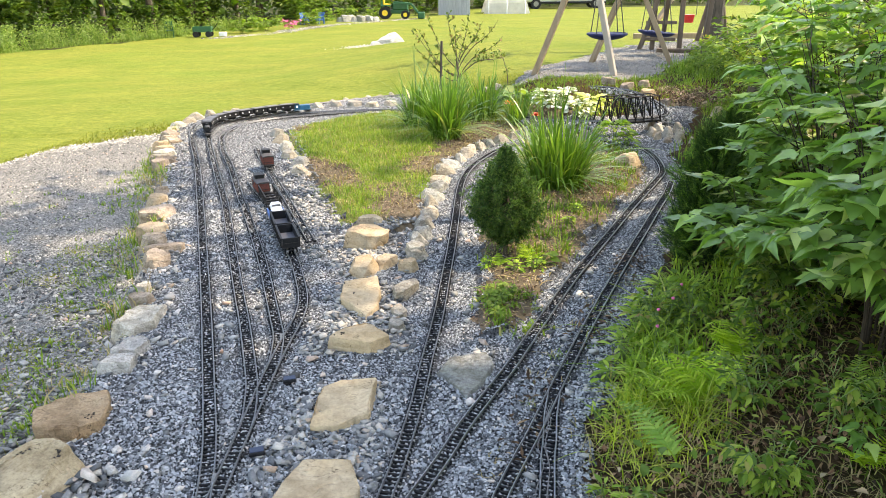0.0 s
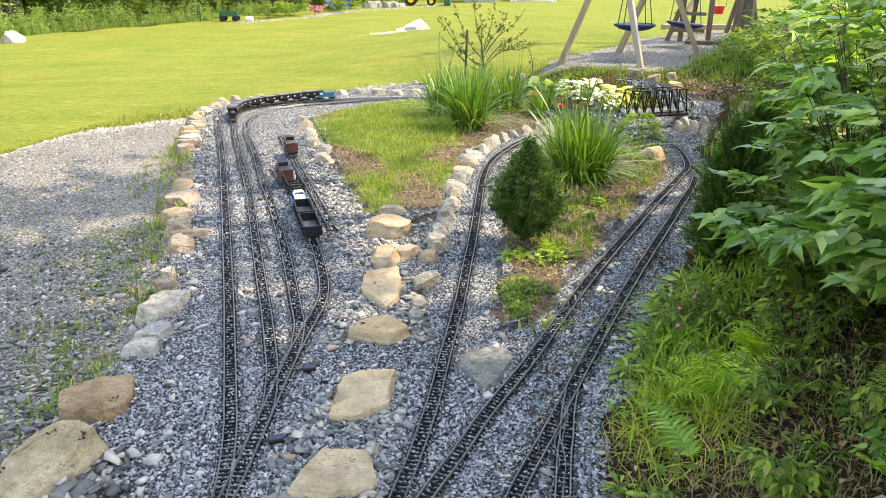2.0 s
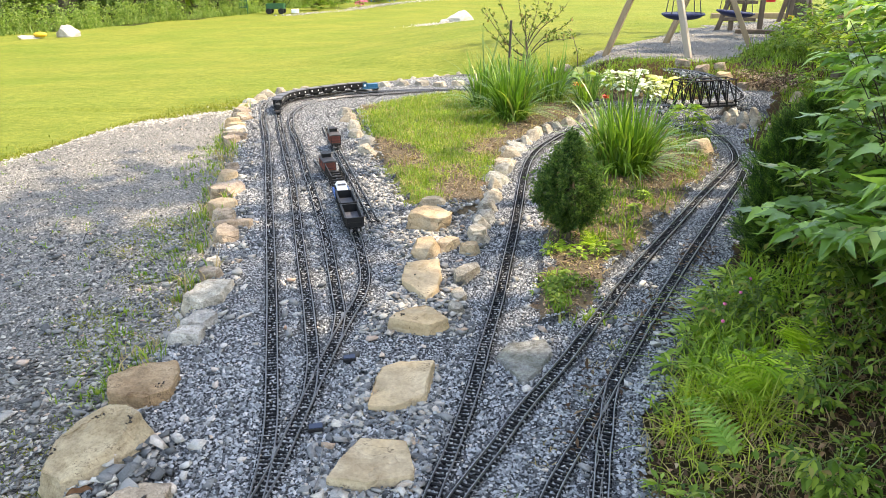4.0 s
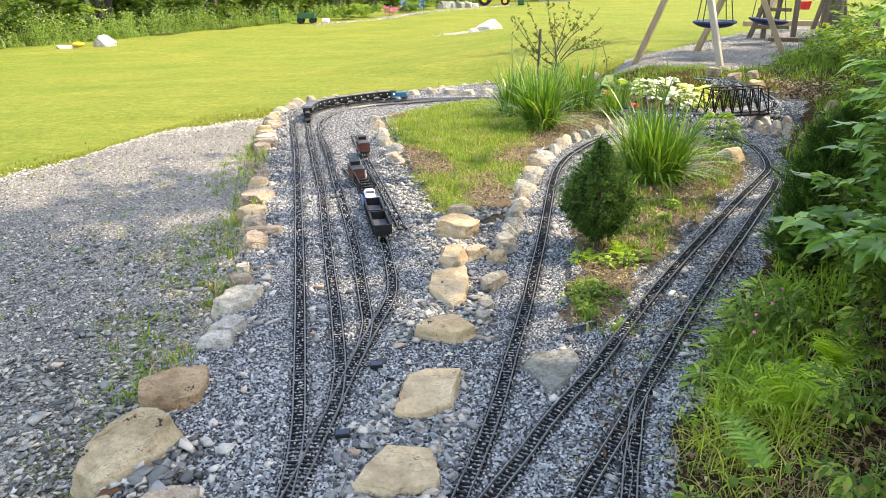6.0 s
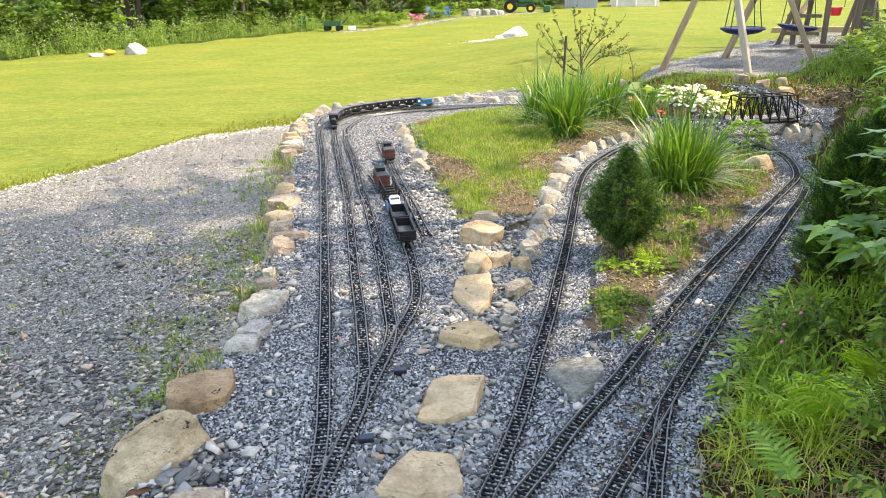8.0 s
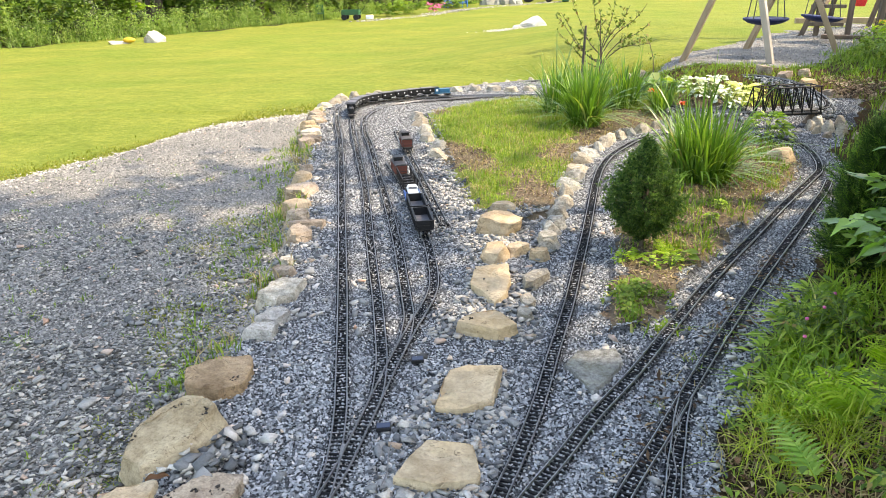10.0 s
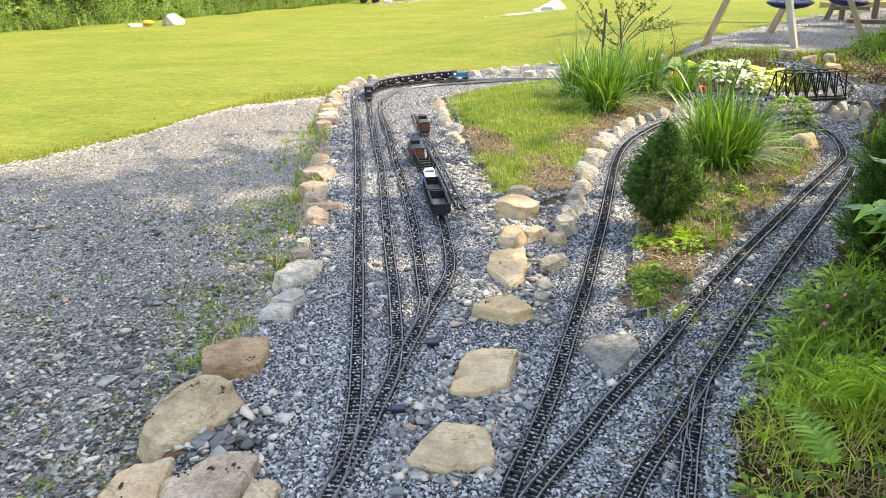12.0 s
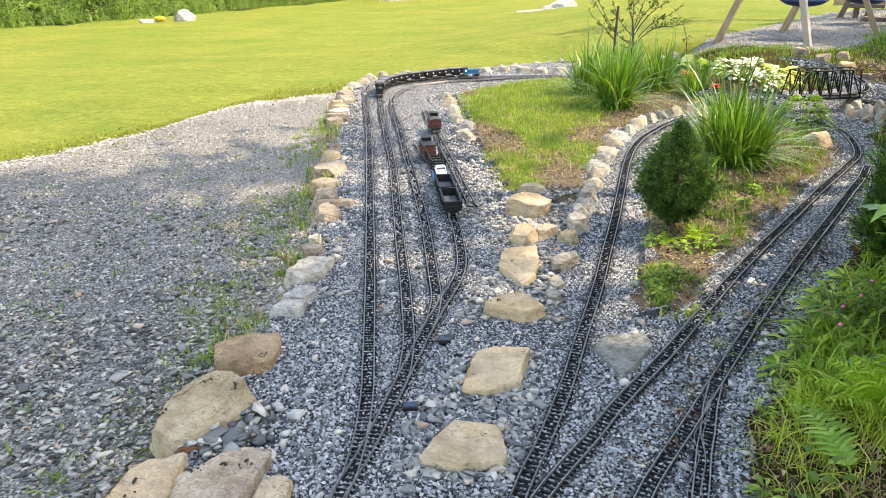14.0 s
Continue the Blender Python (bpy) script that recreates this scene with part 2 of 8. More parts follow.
def box(bm, size, at=(0, 0, 0), turn=None, bevel=0.0):
    """A box with its centre at a place, its edges bevelled."""
    m = Matrix.Translation(at) @ (turn if turn else Matrix.Identity(4)) @ Matrix.Diagonal((*size, 1))
    made = bmesh.ops.create_cube(bm, size=1.0, matrix=m)
    if bevel:
        edges = list({e for v in made["verts"] for e in v.link_edges})
        bmesh.ops.bevel(bm, geom=edges, offset=bevel, segments=1, affect="EDGES", profile=0.6)
    return bm


def rod(bm, a, b, r0, r1=None, sides=8):
    """A tapered rod from a to b."""
    a, b = Vector(a), Vector(b)
    m = Matrix.Translation((a + b) / 2) @ (b - a).to_track_quat("Z", "Y").to_matrix().to_4x4()
    bmesh.ops.create_cone(bm, cap_ends=True, segments=sides, radius1=r0, radius2=r0 if r1 is None else r1, depth=(b - a).length, matrix=m)
    return bm


def tube(bm, pts, radii, sides=6):
    """A tube along points, with a radius at each."""
    rings = []
    for i, p in enumerate(pts):
        d = (Vector(pts[min(i + 1, len(pts) - 1)]) - Vector(pts[max(i - 1, 0)])).normalized()
        q = d.to_track_quat("Z", "Y")
        rings.append([bm.verts.new(Vector(p) + q @ Vector((math.cos(2 * math.pi * k / sides) * radii[i], math.sin(2 * math.pi * k / sides) * radii[i], 0))) for k in range(sides)])
    for a, b in zip(rings, rings[1:]):
        for k in range(sides):
            bm.faces.new((a[k], a[(k + 1) % sides], b[(k + 1) % sides], b[k]))
    bm.faces.new(rings[0][::-1]), bm.faces.new(rings[-1])
    return bm


def turns(n, g, tilt=math.pi):
    """n random turns as matrices; tilt limits how far the upright axis leans."""
    yaw, lean, way = g.uniform(0, 2 * math.pi, n), g.uniform(0, tilt, n), g.uniform(0, 2 * math.pi, n)
    ax, ay = np.cos(way), np.sin(way)
    c, s = np.cos(lean), np.sin(lean)
    k = 1 - c
    z = np.zeros(n)
    lean_m = np.stack([np.stack([c + ax * ax * k, ax * ay * k, ay * s], 1), np.stack([ax * ay * k, c + ay * ay * k, -ax * s], 1), np.stack([-ay * s, ax * s, c], 1)], 1)
    cy, sy = np.cos(yaw), np.sin(yaw)
    yaw_m = np.stack([np.stack([cy, -sy, z], 1), np.stack([sy, cy, z], 1), np.stack([z, z, z + 1], 1)], 1)
    return lean_m @ yaw_m


def facing(fwd, up):
    """Matrices whose y axis runs along fwd and whose z axis leans towards up."""
    y = fwd / np.linalg.norm(fwd, axis=1, keepdims=True)
    x = np.cross(y, up)
    x /= np.linalg.norm(x, axis=1, keepdims=True) + 1e-9
    return np.stack([x, y, np.cross(x, y)], 2)


def strewn(name, shapes, faces, turn, size, at, mat, g, smooth=False):
    """Many small copies of a few shapes in one mesh. shapes: arrays of points with the same faces; size: (n,) or (n, 3)."""
    n = len(at)
    pick = g.integers(0, len(shapes), n)
    pts = np.stack(shapes)[pick] * (size[:, None, None] if size.ndim == 1 else size[:, None, :])
    pts = np.einsum("nij,nkj->nki", turn, pts) + at[:, None, :]
    k = pts.shape[1]
    f = np.asarray(faces)
    allf = (f[None] + (np.arange(n) * k)[:, None, None]).reshape(-1, f.shape[1])
    return mesh_np(name, pts.reshape(-1, 3), allf, mat, smooth)


CUBE = np.array([(x, y, z) for z in (-.5, .5) for x, y in ((-.5, -.5), (.5, -.5), (.5, .5), (-.5, .5))])
CUBE_F = [(3, 2, 1, 0), (4, 5, 6, 7), (0, 1, 5, 4), (1, 2, 6, 5), (2, 3, 7, 6), (3, 0, 4, 7)]
OCTA = np.array([(.5, 0, 0), (0, .5, 0), (-.5, 0, 0), (0, -.5, 0), (0, 0, .45), (0, 0, -.45)])
OCTA_F = [(0, 1, 4), (1, 2, 4), (2, 3, 4), (3, 0, 4), (1, 0, 5), (2, 1, 5), (3, 2, 5), (0, 3, 5)]
CHUNKS = [(CUBE + rng.uniform(-0.33, 0.33, (8, 3))) * np.array((1.25, rng.uniform(0.6, 1.0), rng.uniform(0.3, 0.6))) for _ in range(20)]
SHARDS = [(OCTA + rng.uniform(-0.2, 0.2, (6, 3))) * np.array((1.5, rng.uniform(0.95, 1.3), rng.uniform(0.7, 1.1))) for _ in range(14)]

FLAKES = [(CUBE * (1, 1, 1) + rng.uniform(-0.34, 0.34, (8, 3)) * (1, 1, 0.6)) * np.array((1.5, rng.uniform(0.7, 1.1), rng.uniform(0.22, 0.45))) for _ in range(24)]
CAP_F = OCTA_F[:4]   # stones far off show only their upper faces
CAPS = [(OCTA[:5] + rng.uniform(-0.2, 0.2, (5, 3))) * np.array((1.5, rng.uniform(0.95, 1.3), rng.uniform(0.9, 1.3))) for _ in range(14)]


PEAKS = [np.r_[OCTA[:4] * (1, 1, 1) + rng.uniform(-0.2, 0.2, (4, 3)), OCTA[4:5] + rng.uniform(-0.35, 0.35, (1, 3)) * (1, 1, 0.3)] * np.array((1.4, rng.uniform(1.0, 1.3), rng.uniform(0.9, 1.5))) for _ in range(20)]


def spline(ctrl, step):
    """Evenly spaced points along a smooth line through the control points."""
    c = np.array(ctrl, dtype=float)
    if c.shape[1] == 2:
        c = np.c_[c, np.zeros(len(c))]
    p = np.vstack([2 * c[0] - c[1], c, 2 * c[-1] - c[-2]])
    out = []
    for i in range(1, len(p) - 2):
        t = np.linspace(0, 1, 24, endpoint=False)[:, None]
        a, b, d, e = p[i - 1], p[i], p[i + 1], p[i + 2]
        out.append(0.5 * (2 * b + (d - a) * t + (2 * a - 5 * b + 4 * d - e) * t ** 2 + (3 * b - a - 3 * d + e) * t ** 3))
    q = np.vstack(out + [c[-1:]])
    s = np.r_[0, np.cumsum(np.linalg.norm(np.diff(q, axis=0), axis=1))]
    want = np.arange(0, s[-1], step)
    return np.stack([np.interp(want, s, q[:, k]) for k in range(3)], 1)


def inside(poly, x, y):
    """Which points lie within a polygon."""
    hit = np.zeros(np.shape(x), dtype=bool)
    for (x0, y0), (x1, y1) in zip(poly, poly[1:] + poly[:1]):
        if y0 != y1:
            cross = ((y0 > y) != (y1 > y)) & (x < (x1 - x0) * (y - y0) / (y1 - y0) + x0)
            hit ^= cross
    return hit


def ease(v):
    v = np.clip(v, 0, 1)
    return v * v * (3 - 2 * v)


# ---------------------------------------------------------------- plan
LEFT_ROW = [(-1.2, 0.5), (-1.22, 1.5), (-1.35, 2.1), (-1.40, 2.5), (-1.4, 3.0), (-1.5, 3.5), (-1.75, 4.2), (-1.95, 5.0), (-2.22, 5.8), (-2.5, 6.65), (-2.78, 7.6), (-2.9, 8.25)]
OUTER_ROW = [(-2.9, 8.25), (-2.86, 8.75), (-2.62, 9.15), (-2.3, 9.55), (-1.95, 9.85), (-1.6, 10.1), (-1.3, 10.3), (-0.7, 10.6), (0.2, 10.95), (1.0, 10.8)]
LAWN_EDGE = [(-60.0, -50.0), (-14.0, -6.0), (-8.0, 1.0), (-6.2, 3.3), (-4.85, 5.04), (-4.57, 5.59), (-4.35, 6.06), (-4.2, 6.45), (-4.12, 7.2), (-3.95, 7.65), (-3.69, 7.87), (-3.24, 8.25), (-3.05, 8.3)]
BED_GRASS = [(-1.62, 7.95), (-1.3, 6.9), (-0.95, 5.75), (-0.6, 4.75), (-0.3, 4.4), (-0.12, 4.6), (-0.08, 5.1), (-0.04, 5.6), (0.12, 6.4), (0.5, 7.25), (1.0, 7.75), (1.5, 7.9), (1.5, 9.0), (0.5, 9.05), (-0.5, 9.05), (-1.0, 8.75)]
BED_SPRUCE = [(0.22, 2.95), (0.26, 3.7), (0.34, 4.6), (0.4, 5.5), (0.6, 6.3), (0.97, 6.95), (1.48, 7.08), (1.8, 6.5), (1.76, 5.95), (1.36, 5.12), (0.9, 4.2), (0.58, 3.55), (0.36, 3.05)]
BANK_ROW = [(0.42, 0.5), (0.46, 1.6), (0.55, 2.15), (0.78, 2.75), (1.08, 3.4), (1.48, 4.2), (1.88, 5.0), (2.07, 5.8), (2.14, 6.5), (2.5, 7.3), (3.1, 8.6), (3.3, 9.6)]
FOREST_ROW = [(-90.0, -40.0), (-40.0, -6.0), (-22.0, 10.5), (-17.0, 16.2), (-14.9, 18.8), (-12.9, 21.8), (-12.2, 24.0), (-10.0, 28.0), (-9.4, 31.5), (-6.5, 38.0), (-3.5, 46.0), (0.0, 51.0), (10.0, 58.0), (24.0, 60.0), (60.0, 66.0)]
SWING_PAD = [(1.05, 10.75), (1.8, 10.35), (2.5, 9.95), (2.95, 10.3), (3.5, 11.3), (4.4, 12.9), (5.9, 15.6), (5.6, 17.0), (4.4, 16.0), (3.3, 14.6), (2.5, 13.1), (1.7, 12.0)]


def cut(row, y):
    return np.interp(y, [p[1] for p in row], [p[0] for p in row])


def height(x, y):
    """The lie of the land."""
    x, y = np.asarray(x, dtype=float), np.asarray(y, dtype=float)
    far = np.hypot(x, y)
    z = -0.05 - 0.25 * ease((far - 8) / 10)
    # terrace that carries the tracks
    yard = ease((x - cut(LEFT_ROW, y) + 0.12) / 0.1) * ease((10.75 - y - np.where(x < -0.7, (-0.7 - x) * 0.75, 0)) / 0.25)
    z = z + yard * (-0.006 - z)
    drive = ease((cut(LEFT_ROW, y) - x) / 0.05) * (y < 8.3)
    z = np.where(drive > 0.5, np.minimum(z, -0.075 - 0.02 * ease((cut(LEFT_ROW, y) - x) / 2)), z)
    z = z + 0.035 * inside(BED_GRASS, x, y) + 0.03 * inside(BED_SPRUCE, x, y)
    # bank on the far side of the tracks and the rise to the swings
    d = x - cut(BANK_ROW, y)
    z = z + 0.42 * ease(d / 1.5) * (1 - ease((y - 7.5) / 2.5)) + 0.6 * ease((d - 1.2) / 4) * (1 - ease((y - 9) / 4))
    start = 0.7 - 5.5 * ease((y - 10.1) / 4.0)
    rise = ease((x - start) / (1.8 - start)) * ease((y - 8.6) / 1.4) * (1 - ease((y - 17) / 12)) * ease((14 - x) / 6)
    z = z + (0.25 - z) * rise
    z = z + 0.17 * np.exp(-(((x - 1.35) / 0.45) ** 2 + ((y - 8.25) / 0.45) ** 2) ** 2)
    z = z + 0.15 * np.exp(-(((x - 2.75) / 0.5) ** 2 + ((y - 8.1) / 0.6) ** 2) ** 2)
    z = z + 0.012 * np.sin(2.1 * x + 0.7) * np.sin(1.7 * y) * (far > 6)
    return z


TRACKS = {
    "west": [(-0.69, 0.9), (-0.685, 1.62), (-0.70, 1.81), (-0.725, 1.955), (-0.772, 2.152), (-0.827, 2.339), (-1.058, 3.09), (-1.297, 3.845), (-1.786, 5.371), (-2.17, 6.54), (-2.5, 7.47), (-2.70, 8.116), (-2.72, 8.5), (-2.56, 8.95), (-2.3, 9.30), (-2.01, 9.55), (-1.67, 9.78), (-1.32, 10.02), (-0.965, 10.28), (-0.5, 10.52), (0.3, 10.65), (1.0, 10.3)],
    "ladder": [(-0.69, 1.4), (-0.69, 1.62), (-0.672, 1.85), (-0.67, 2.2), (-0.668, 2.6), (-0.66, 2.85), (-0.648, 3.05), (-0.643, 3.2), (-0.657, 3.36), (-0.70, 3.56), (-0.80, 3.92), (-0.861, 4.09), (-1.03, 4.6), (-1.14, 4.92), (-1.26, 5.22), (-1.385, 5.5), (-1.5, 5.76)],
    "second": [(-0.67, 2.15), (-0.675, 2.3), (-0.70, 2.45), (-0.731, 2.59), (-0.805, 2.84), (-0.894, 3.13), (-1.005, 3.47), (-1.137, 3.885), (-1.509, 5.07), (-1.8, 5.91), (-2.19, 7.05), (-2.33, 7.48), (-2.46, 7.9), (-2.47, 8.22), (-2.37, 8.46), (-2.2, 8.65), (-1.98, 8.87), (-1.85, 8.97), (-1.5, 9.13), (-0.86, 9.25), (-0.5, 9.27), (0.3, 9.3)],
    "third": [(-0.667, 2.7), (-0.675, 2.8), (-0.70, 2.97), (-0.752, 3.15), (-0.857, 3.5), (-0.982, 3.91), (-1.15, 4.417), (-1.368, 5.05), (-1.463, 5.31), (-1.81, 6.33), (-1.99, 6.8), (-2.16, 7.33), (-2.24, 7.65), (-2.26, 8.0), (-2.2, 8.33), (-2.06, 8.56), (-1.85, 8.75), (-1.5, 8.92), (-1.2, 9.07), (-0.9, 9.17)],
    "spur": [(-0.765, 4.27), (-1.045, 5.07), (-1.34, 5.9), (-1.57, 6.53), (-1.74, 7.05)],
    "loop": [(-0.24, 1.1), (-0.168, 1.72), (-0.116, 2.01), (-0.065, 2.36), (-0.03, 2.71), (0.007, 3.035), (0.033, 3.3), (0.06, 3.65), (0.096, 4.08), (0.125, 4.5), (0.16, 5.05), (0.18, 5.35), (0.225, 5.76), (0.303, 6.14), (0.42, 6.47), (0.57, 6.8), (0.78, 7.1), (1.15, 7.35)],
    "return": [(-0.22, 1.35), (-0.1, 1.735), (0.033, 2.04), (0.129, 2.27), (0.304, 2.63), (0.469, 3.01), (0.637, 3.39), (0.827, 3.795), (1.1, 4.345), (1.388, 4.93), (1.725, 5.58), (1.88, 5.92), (1.955, 6.35), (1.95, 6.75), (1.83, 7.05), (1.55, 7.3), (1.15, 7.35)],
    "east": [(0.03, 1.3), (0.191, 1.79), (0.236, 1.91), (0.30, 2.06), (0.344, 2.16), (0.45, 2.42), (0.646, 2.887), (0.887, 3.437), (1.096, 3.9), (1.32, 4.38), (1.53, 4.84), (1.72, 5.25), (1.86, 5.6)],
    "siding": [(0.47, 2.47), (0.43, 2.3), (0.405, 2.15), (0.384, 2.046), (0.362, 1.9), (0.335, 1.7), (0.3, 1.2)],
}
LINES = {k: spline(v, 0.01) for k, v in TRACKS.items()}
# a fine map of what lies under the tracks, to keep loose stones off the sleepers
MAP_X0, MAP_Y0, MAP_S = -4.0, 0.0, 0.01
UNDER = np.zeros((800, 1200), dtype=bool)
for line in LINES.values():
    i, j = ((line[:, 0] - MAP_X0) / MAP_S).astype(int), ((line[:, 1] - MAP_Y0) / MAP_S).astype(int)
    for di in range(-4, 5):
        for dj in range(-4, 5):
            if di * di + dj * dj <= 18:
                ii, jj = i + di, j + dj
                ok = (ii >= 0) & (ii < 800) & (jj >= 0) & (jj < 1200)
                UNDER[ii[ok], jj[ok]] = True


def on_track(x, y):
    i, j = np.clip(((x - MAP_X0) / MAP_S).astype(int), 0, 799), np.clip(((y - MAP_Y0) / MAP_S).astype(int), 0, 1199)
    return UNDER[i, j] & (x > MAP_X0) & (x < MAP_X0 + 8) & (y > MAP_Y0) & (y < MAP_Y0 + 12)


def zone(x, y):
    """0 lawn, 1 drive, 2 ballast, 3 mulch bed, 4 bank, 5 forest floor, 6 rough turf."""
    z = np.zeros(np.shape(x), dtype=int)
    ragged = 0.06 * np.sin(9 * x + 4 * y) + 0.05 * np.sin(23 * y - 11 * x)
    terrace = (x > cut(LEFT_ROW, y)) & (y < 11.0 - np.where(x < -0.7, (-0.7 - x) * 0.72, 0) - 0.3)
    z[terrace & (x < 4)] = 2
    lawn_side = np.interp(x, [p[0] for p in LAWN_EDGE], [p[1] for p in LAWN_EDGE]) + ragged
    z[(x < cut(LEFT_ROW, y)) & (y < 8.25) & (y < lawn_side)] = 1
    z[(x >= -3.05) & (x < cut(LEFT_ROW, y)) & (y < 8.25)] = 1
    z[inside(BED_GRASS, x + ragged, y) | inside(BED_SPRUCE, x + ragged * 0.5, y)] = 3
    green = inside(BED_GRASS, x + ragged, y) & (x < np.interp(y, [4.4, 5, 6, 7, 8], [-0.5, -0.45, -0.35, 0.0, 0.4]) + 2 * ragged) & (np.sin(3.1 * x + 1.3 * y) + np.sin(2.3 * y - 1.7 * x + 2) + 0.8 * np.sin(7 * x + 5 * y) > -1.3)
    z[green] = 6
    d = x - cut(BANK_ROW, y) + ragged * 0.5
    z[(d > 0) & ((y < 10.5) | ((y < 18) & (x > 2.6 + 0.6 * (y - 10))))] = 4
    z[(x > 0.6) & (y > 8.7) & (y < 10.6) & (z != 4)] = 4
    z[inside(SWING_PAD, x + ragged, y + ragged)] = 1
    z[(x > 5.5 + 0.12 * y) & (y < 25)] = 5
    z[y > np.interp(x, [p[0] for p in FOREST_ROW], [p[1] for p in FOREST_ROW]) + 0.3 + ragged * 3] = 5
    z[(x < -40)] = 5
    z[(y < -8 + 8 * ragged) | ((y < 0.9 + 5 * ragged) & (x > 1.2 + 4 * ragged))] = 5
    return z


def lines_of(lo, hi, step, reach):
    """Grid lines: close together from lo to hi, then wider and wider out to reach."""
    mid = np.arange(lo, hi + step / 2, step)
    out, d, s = [], 0.0, step
    while d < reach:
        s *= 1.22
        d += s
        out.append(d)
    out = np.array(out)
    return np.r_[(lo - out)[::-1], mid, hi + out]


gx, gy = lines_of(-6.0, 4.6, 0.055, 900), lines_of(-1.5, 12.6, 0.055, 900)
GX, GY = np.meshgrid(gx, gy, indexing="ij")
GZ = height(GX, GY)
GZ += 0.0015 * rng.standard_normal(GZ.shape) * (np.hypot(GX, GY) < 14)
nx, ny = GX.shape
idx = np.arange(nx * ny).reshape(nx, ny)
quads = np.stack([idx[:-1, :-1], idx[1:, :-1], idx[1:, 1:], idx[:-1, 1:]], 2).reshape(-1, 4)
ground_mesh = mesh_np("ground", np.stack([GX, GY, GZ], 2).reshape(-1, 3), quads, None, True)
for m in (M_LAWN, M_DRIVE, M_BALLAST, M_SOIL, M_BANK, M_FOREST, M_TURF):
    ground_mesh.materials.append(m)
cx, cy = (GX[:-1, :-1] + GX[1:, 1:]) / 2, (GY[:-1, :-1] + GY[1:, 1:]) / 2
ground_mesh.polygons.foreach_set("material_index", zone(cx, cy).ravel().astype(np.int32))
single("ground", ground_mesh, None, "mown lawn, gravel drive, ballast and mulched beds in one sheet", "ground", kind="structure")


# ---------------------------------------------------------------- loose stone
def scatter_in(x0, x1, y0, y1, per_m2, keep, g):
    n = int((x1 - x0) * (y1 - y0) * per_m2)
    x, y = g.uniform(x0, x1, n), g.uniform(y0, y1, n)
    k = keep(x, y)
    return x[k], y[k]


def loose(name, label, x, y, size, spread, mat, shapes, faces, g, sink=0.25, cat="gravel", tilt=math.pi, pile=0.5):
    s = size * np.exp(spread * np.clip(g.normal(0, 1, len(x)), -2.0, 1.6))
    z = height(x, y) + s * (0.3 - sink) + g.uniform(-0.1, pile, len(x)) * s
    under = on_track(x, y)
    z[under] += np.where((g.random(under.sum()) < 0.7) & (x[under] < -0.5) & (y[under] < 5.2), 0.005, -0.004)
    s[under] *= 0.7
    return single(name, strewn(name, shapes, faces, turns(len(x), g, tilt), s, np.c_[x, y, z], mat, g), None, label, cat, kind="stuff")


g1 = np.random.default_rng(11)
x, y = scatter_in(-1.55, 1.9, 1.45, 2.6, 20000, lambda x, y: zone(x, y) == 2, g1)
loose("ballast_gravel", "blue-grey crushed stone ballast round the model tracks", x, y, 0.0082, 0.34, M_STONES, PEAKS, CAP_F, g1, tilt=0.8, pile=0.8)
x, y = scatter_in(-1.3, 0.6, -0.6, 1.45, 7500, lambda x, y: zone(x, y) == 2, g1)
loose("ballast_gravel", "blue-grey crushed stone ballast at the head of the yard", x, y, 0.0085, 0.34, M_STONES, PEAKS, CAP_F, g1, tilt=0.8)
x, y = scatter_in(-1.75, 1.9, 2.6, 3.8, 17500, lambda x, y: zone(x, y) == 2, g1)
loose("ballast_gravel", "blue-grey crushed stone ballast between the yard tracks", x, y, 0.0068, 0.3, M_STONES, PEAKS, CAP_F, g1, tilt=0.8)
x, y = scatter_in(-2.1, 2.1, 3.8, 5.2, 12000, lambda x, y: zone(x, y) == 2, g1)
loose("ballast_gravel", "blue-grey crushed stone ballast beside the parked wagons", x, y, 0.0078, 0.3, M_STONES, PEAKS, CAP_F, g1, tilt=0.8)
x, y = scatter_in(-3.1, 3.2, 5.2, 10.9, 5600, lambda x, y: zone(x, y) == 2, g1)
loose("ballast_gravel", "blue-grey crushed stone ballast under the far tracks", x, y, 0.0078, 0.35, M_STONES, PEAKS, CAP_F, g1, tilt=0.7)
x, y = scatter_in(-1.7, 0.9, 1.45, 5.0, 34, lambda x, y: (zone(x, y) == 2) & ~on_track(x, y), g1)
loose("pale_stones", "white and tan stones lying loose on the grey ballast", x, y, 0.015, 0.35, M_PALECHIP, CHUNKS, CUBE_F, g1, 0.0, tilt=0.6)
x, y = scatter_in(-1.7, 0.9, 1.45, 5.0, 60, lambda x, y: (zone(x, y) == 2) & ~on_track(x, y), g1)
loose("slate_flakes", "larger blue-grey flakes of slate on the ballast", x, y, 0.017, 0.35, M_SLATES, CHUNKS, CUBE_F, g1, 0.05, tilt=0.5)
x, y = scatter_in(-3.6, -1.1, 1.45, 2.7, 5000, lambda x, y: (zone(x, y) == 1) & (g1.random(len(x)) < (x + 3.7) / 0.6), g1)
loose("drive_stones", "dark flat chips of slate gravel on the drive", x, y, 0.0086, 0.42, M_CHIPS, FLAKES, CUBE_F, g1, 0.3, tilt=0.5)
x, y = scatter_in(-3.6, -1.1, -0.6, 1.45, 3000, lambda x, y: zone(x, y) == 1, g1)
loose("drive_stones", "dark flat chips of slate gravel on the drive", x, y, 0.0095, 0.42, M_CHIPS, CAPS, CAP_F, g1, 0.35, tilt=0.6)
x, y = scatter_in(-4.8, -1.2, 2.7, 4.4, 3400, lambda x, y: zone(x, y) == 1, g1)
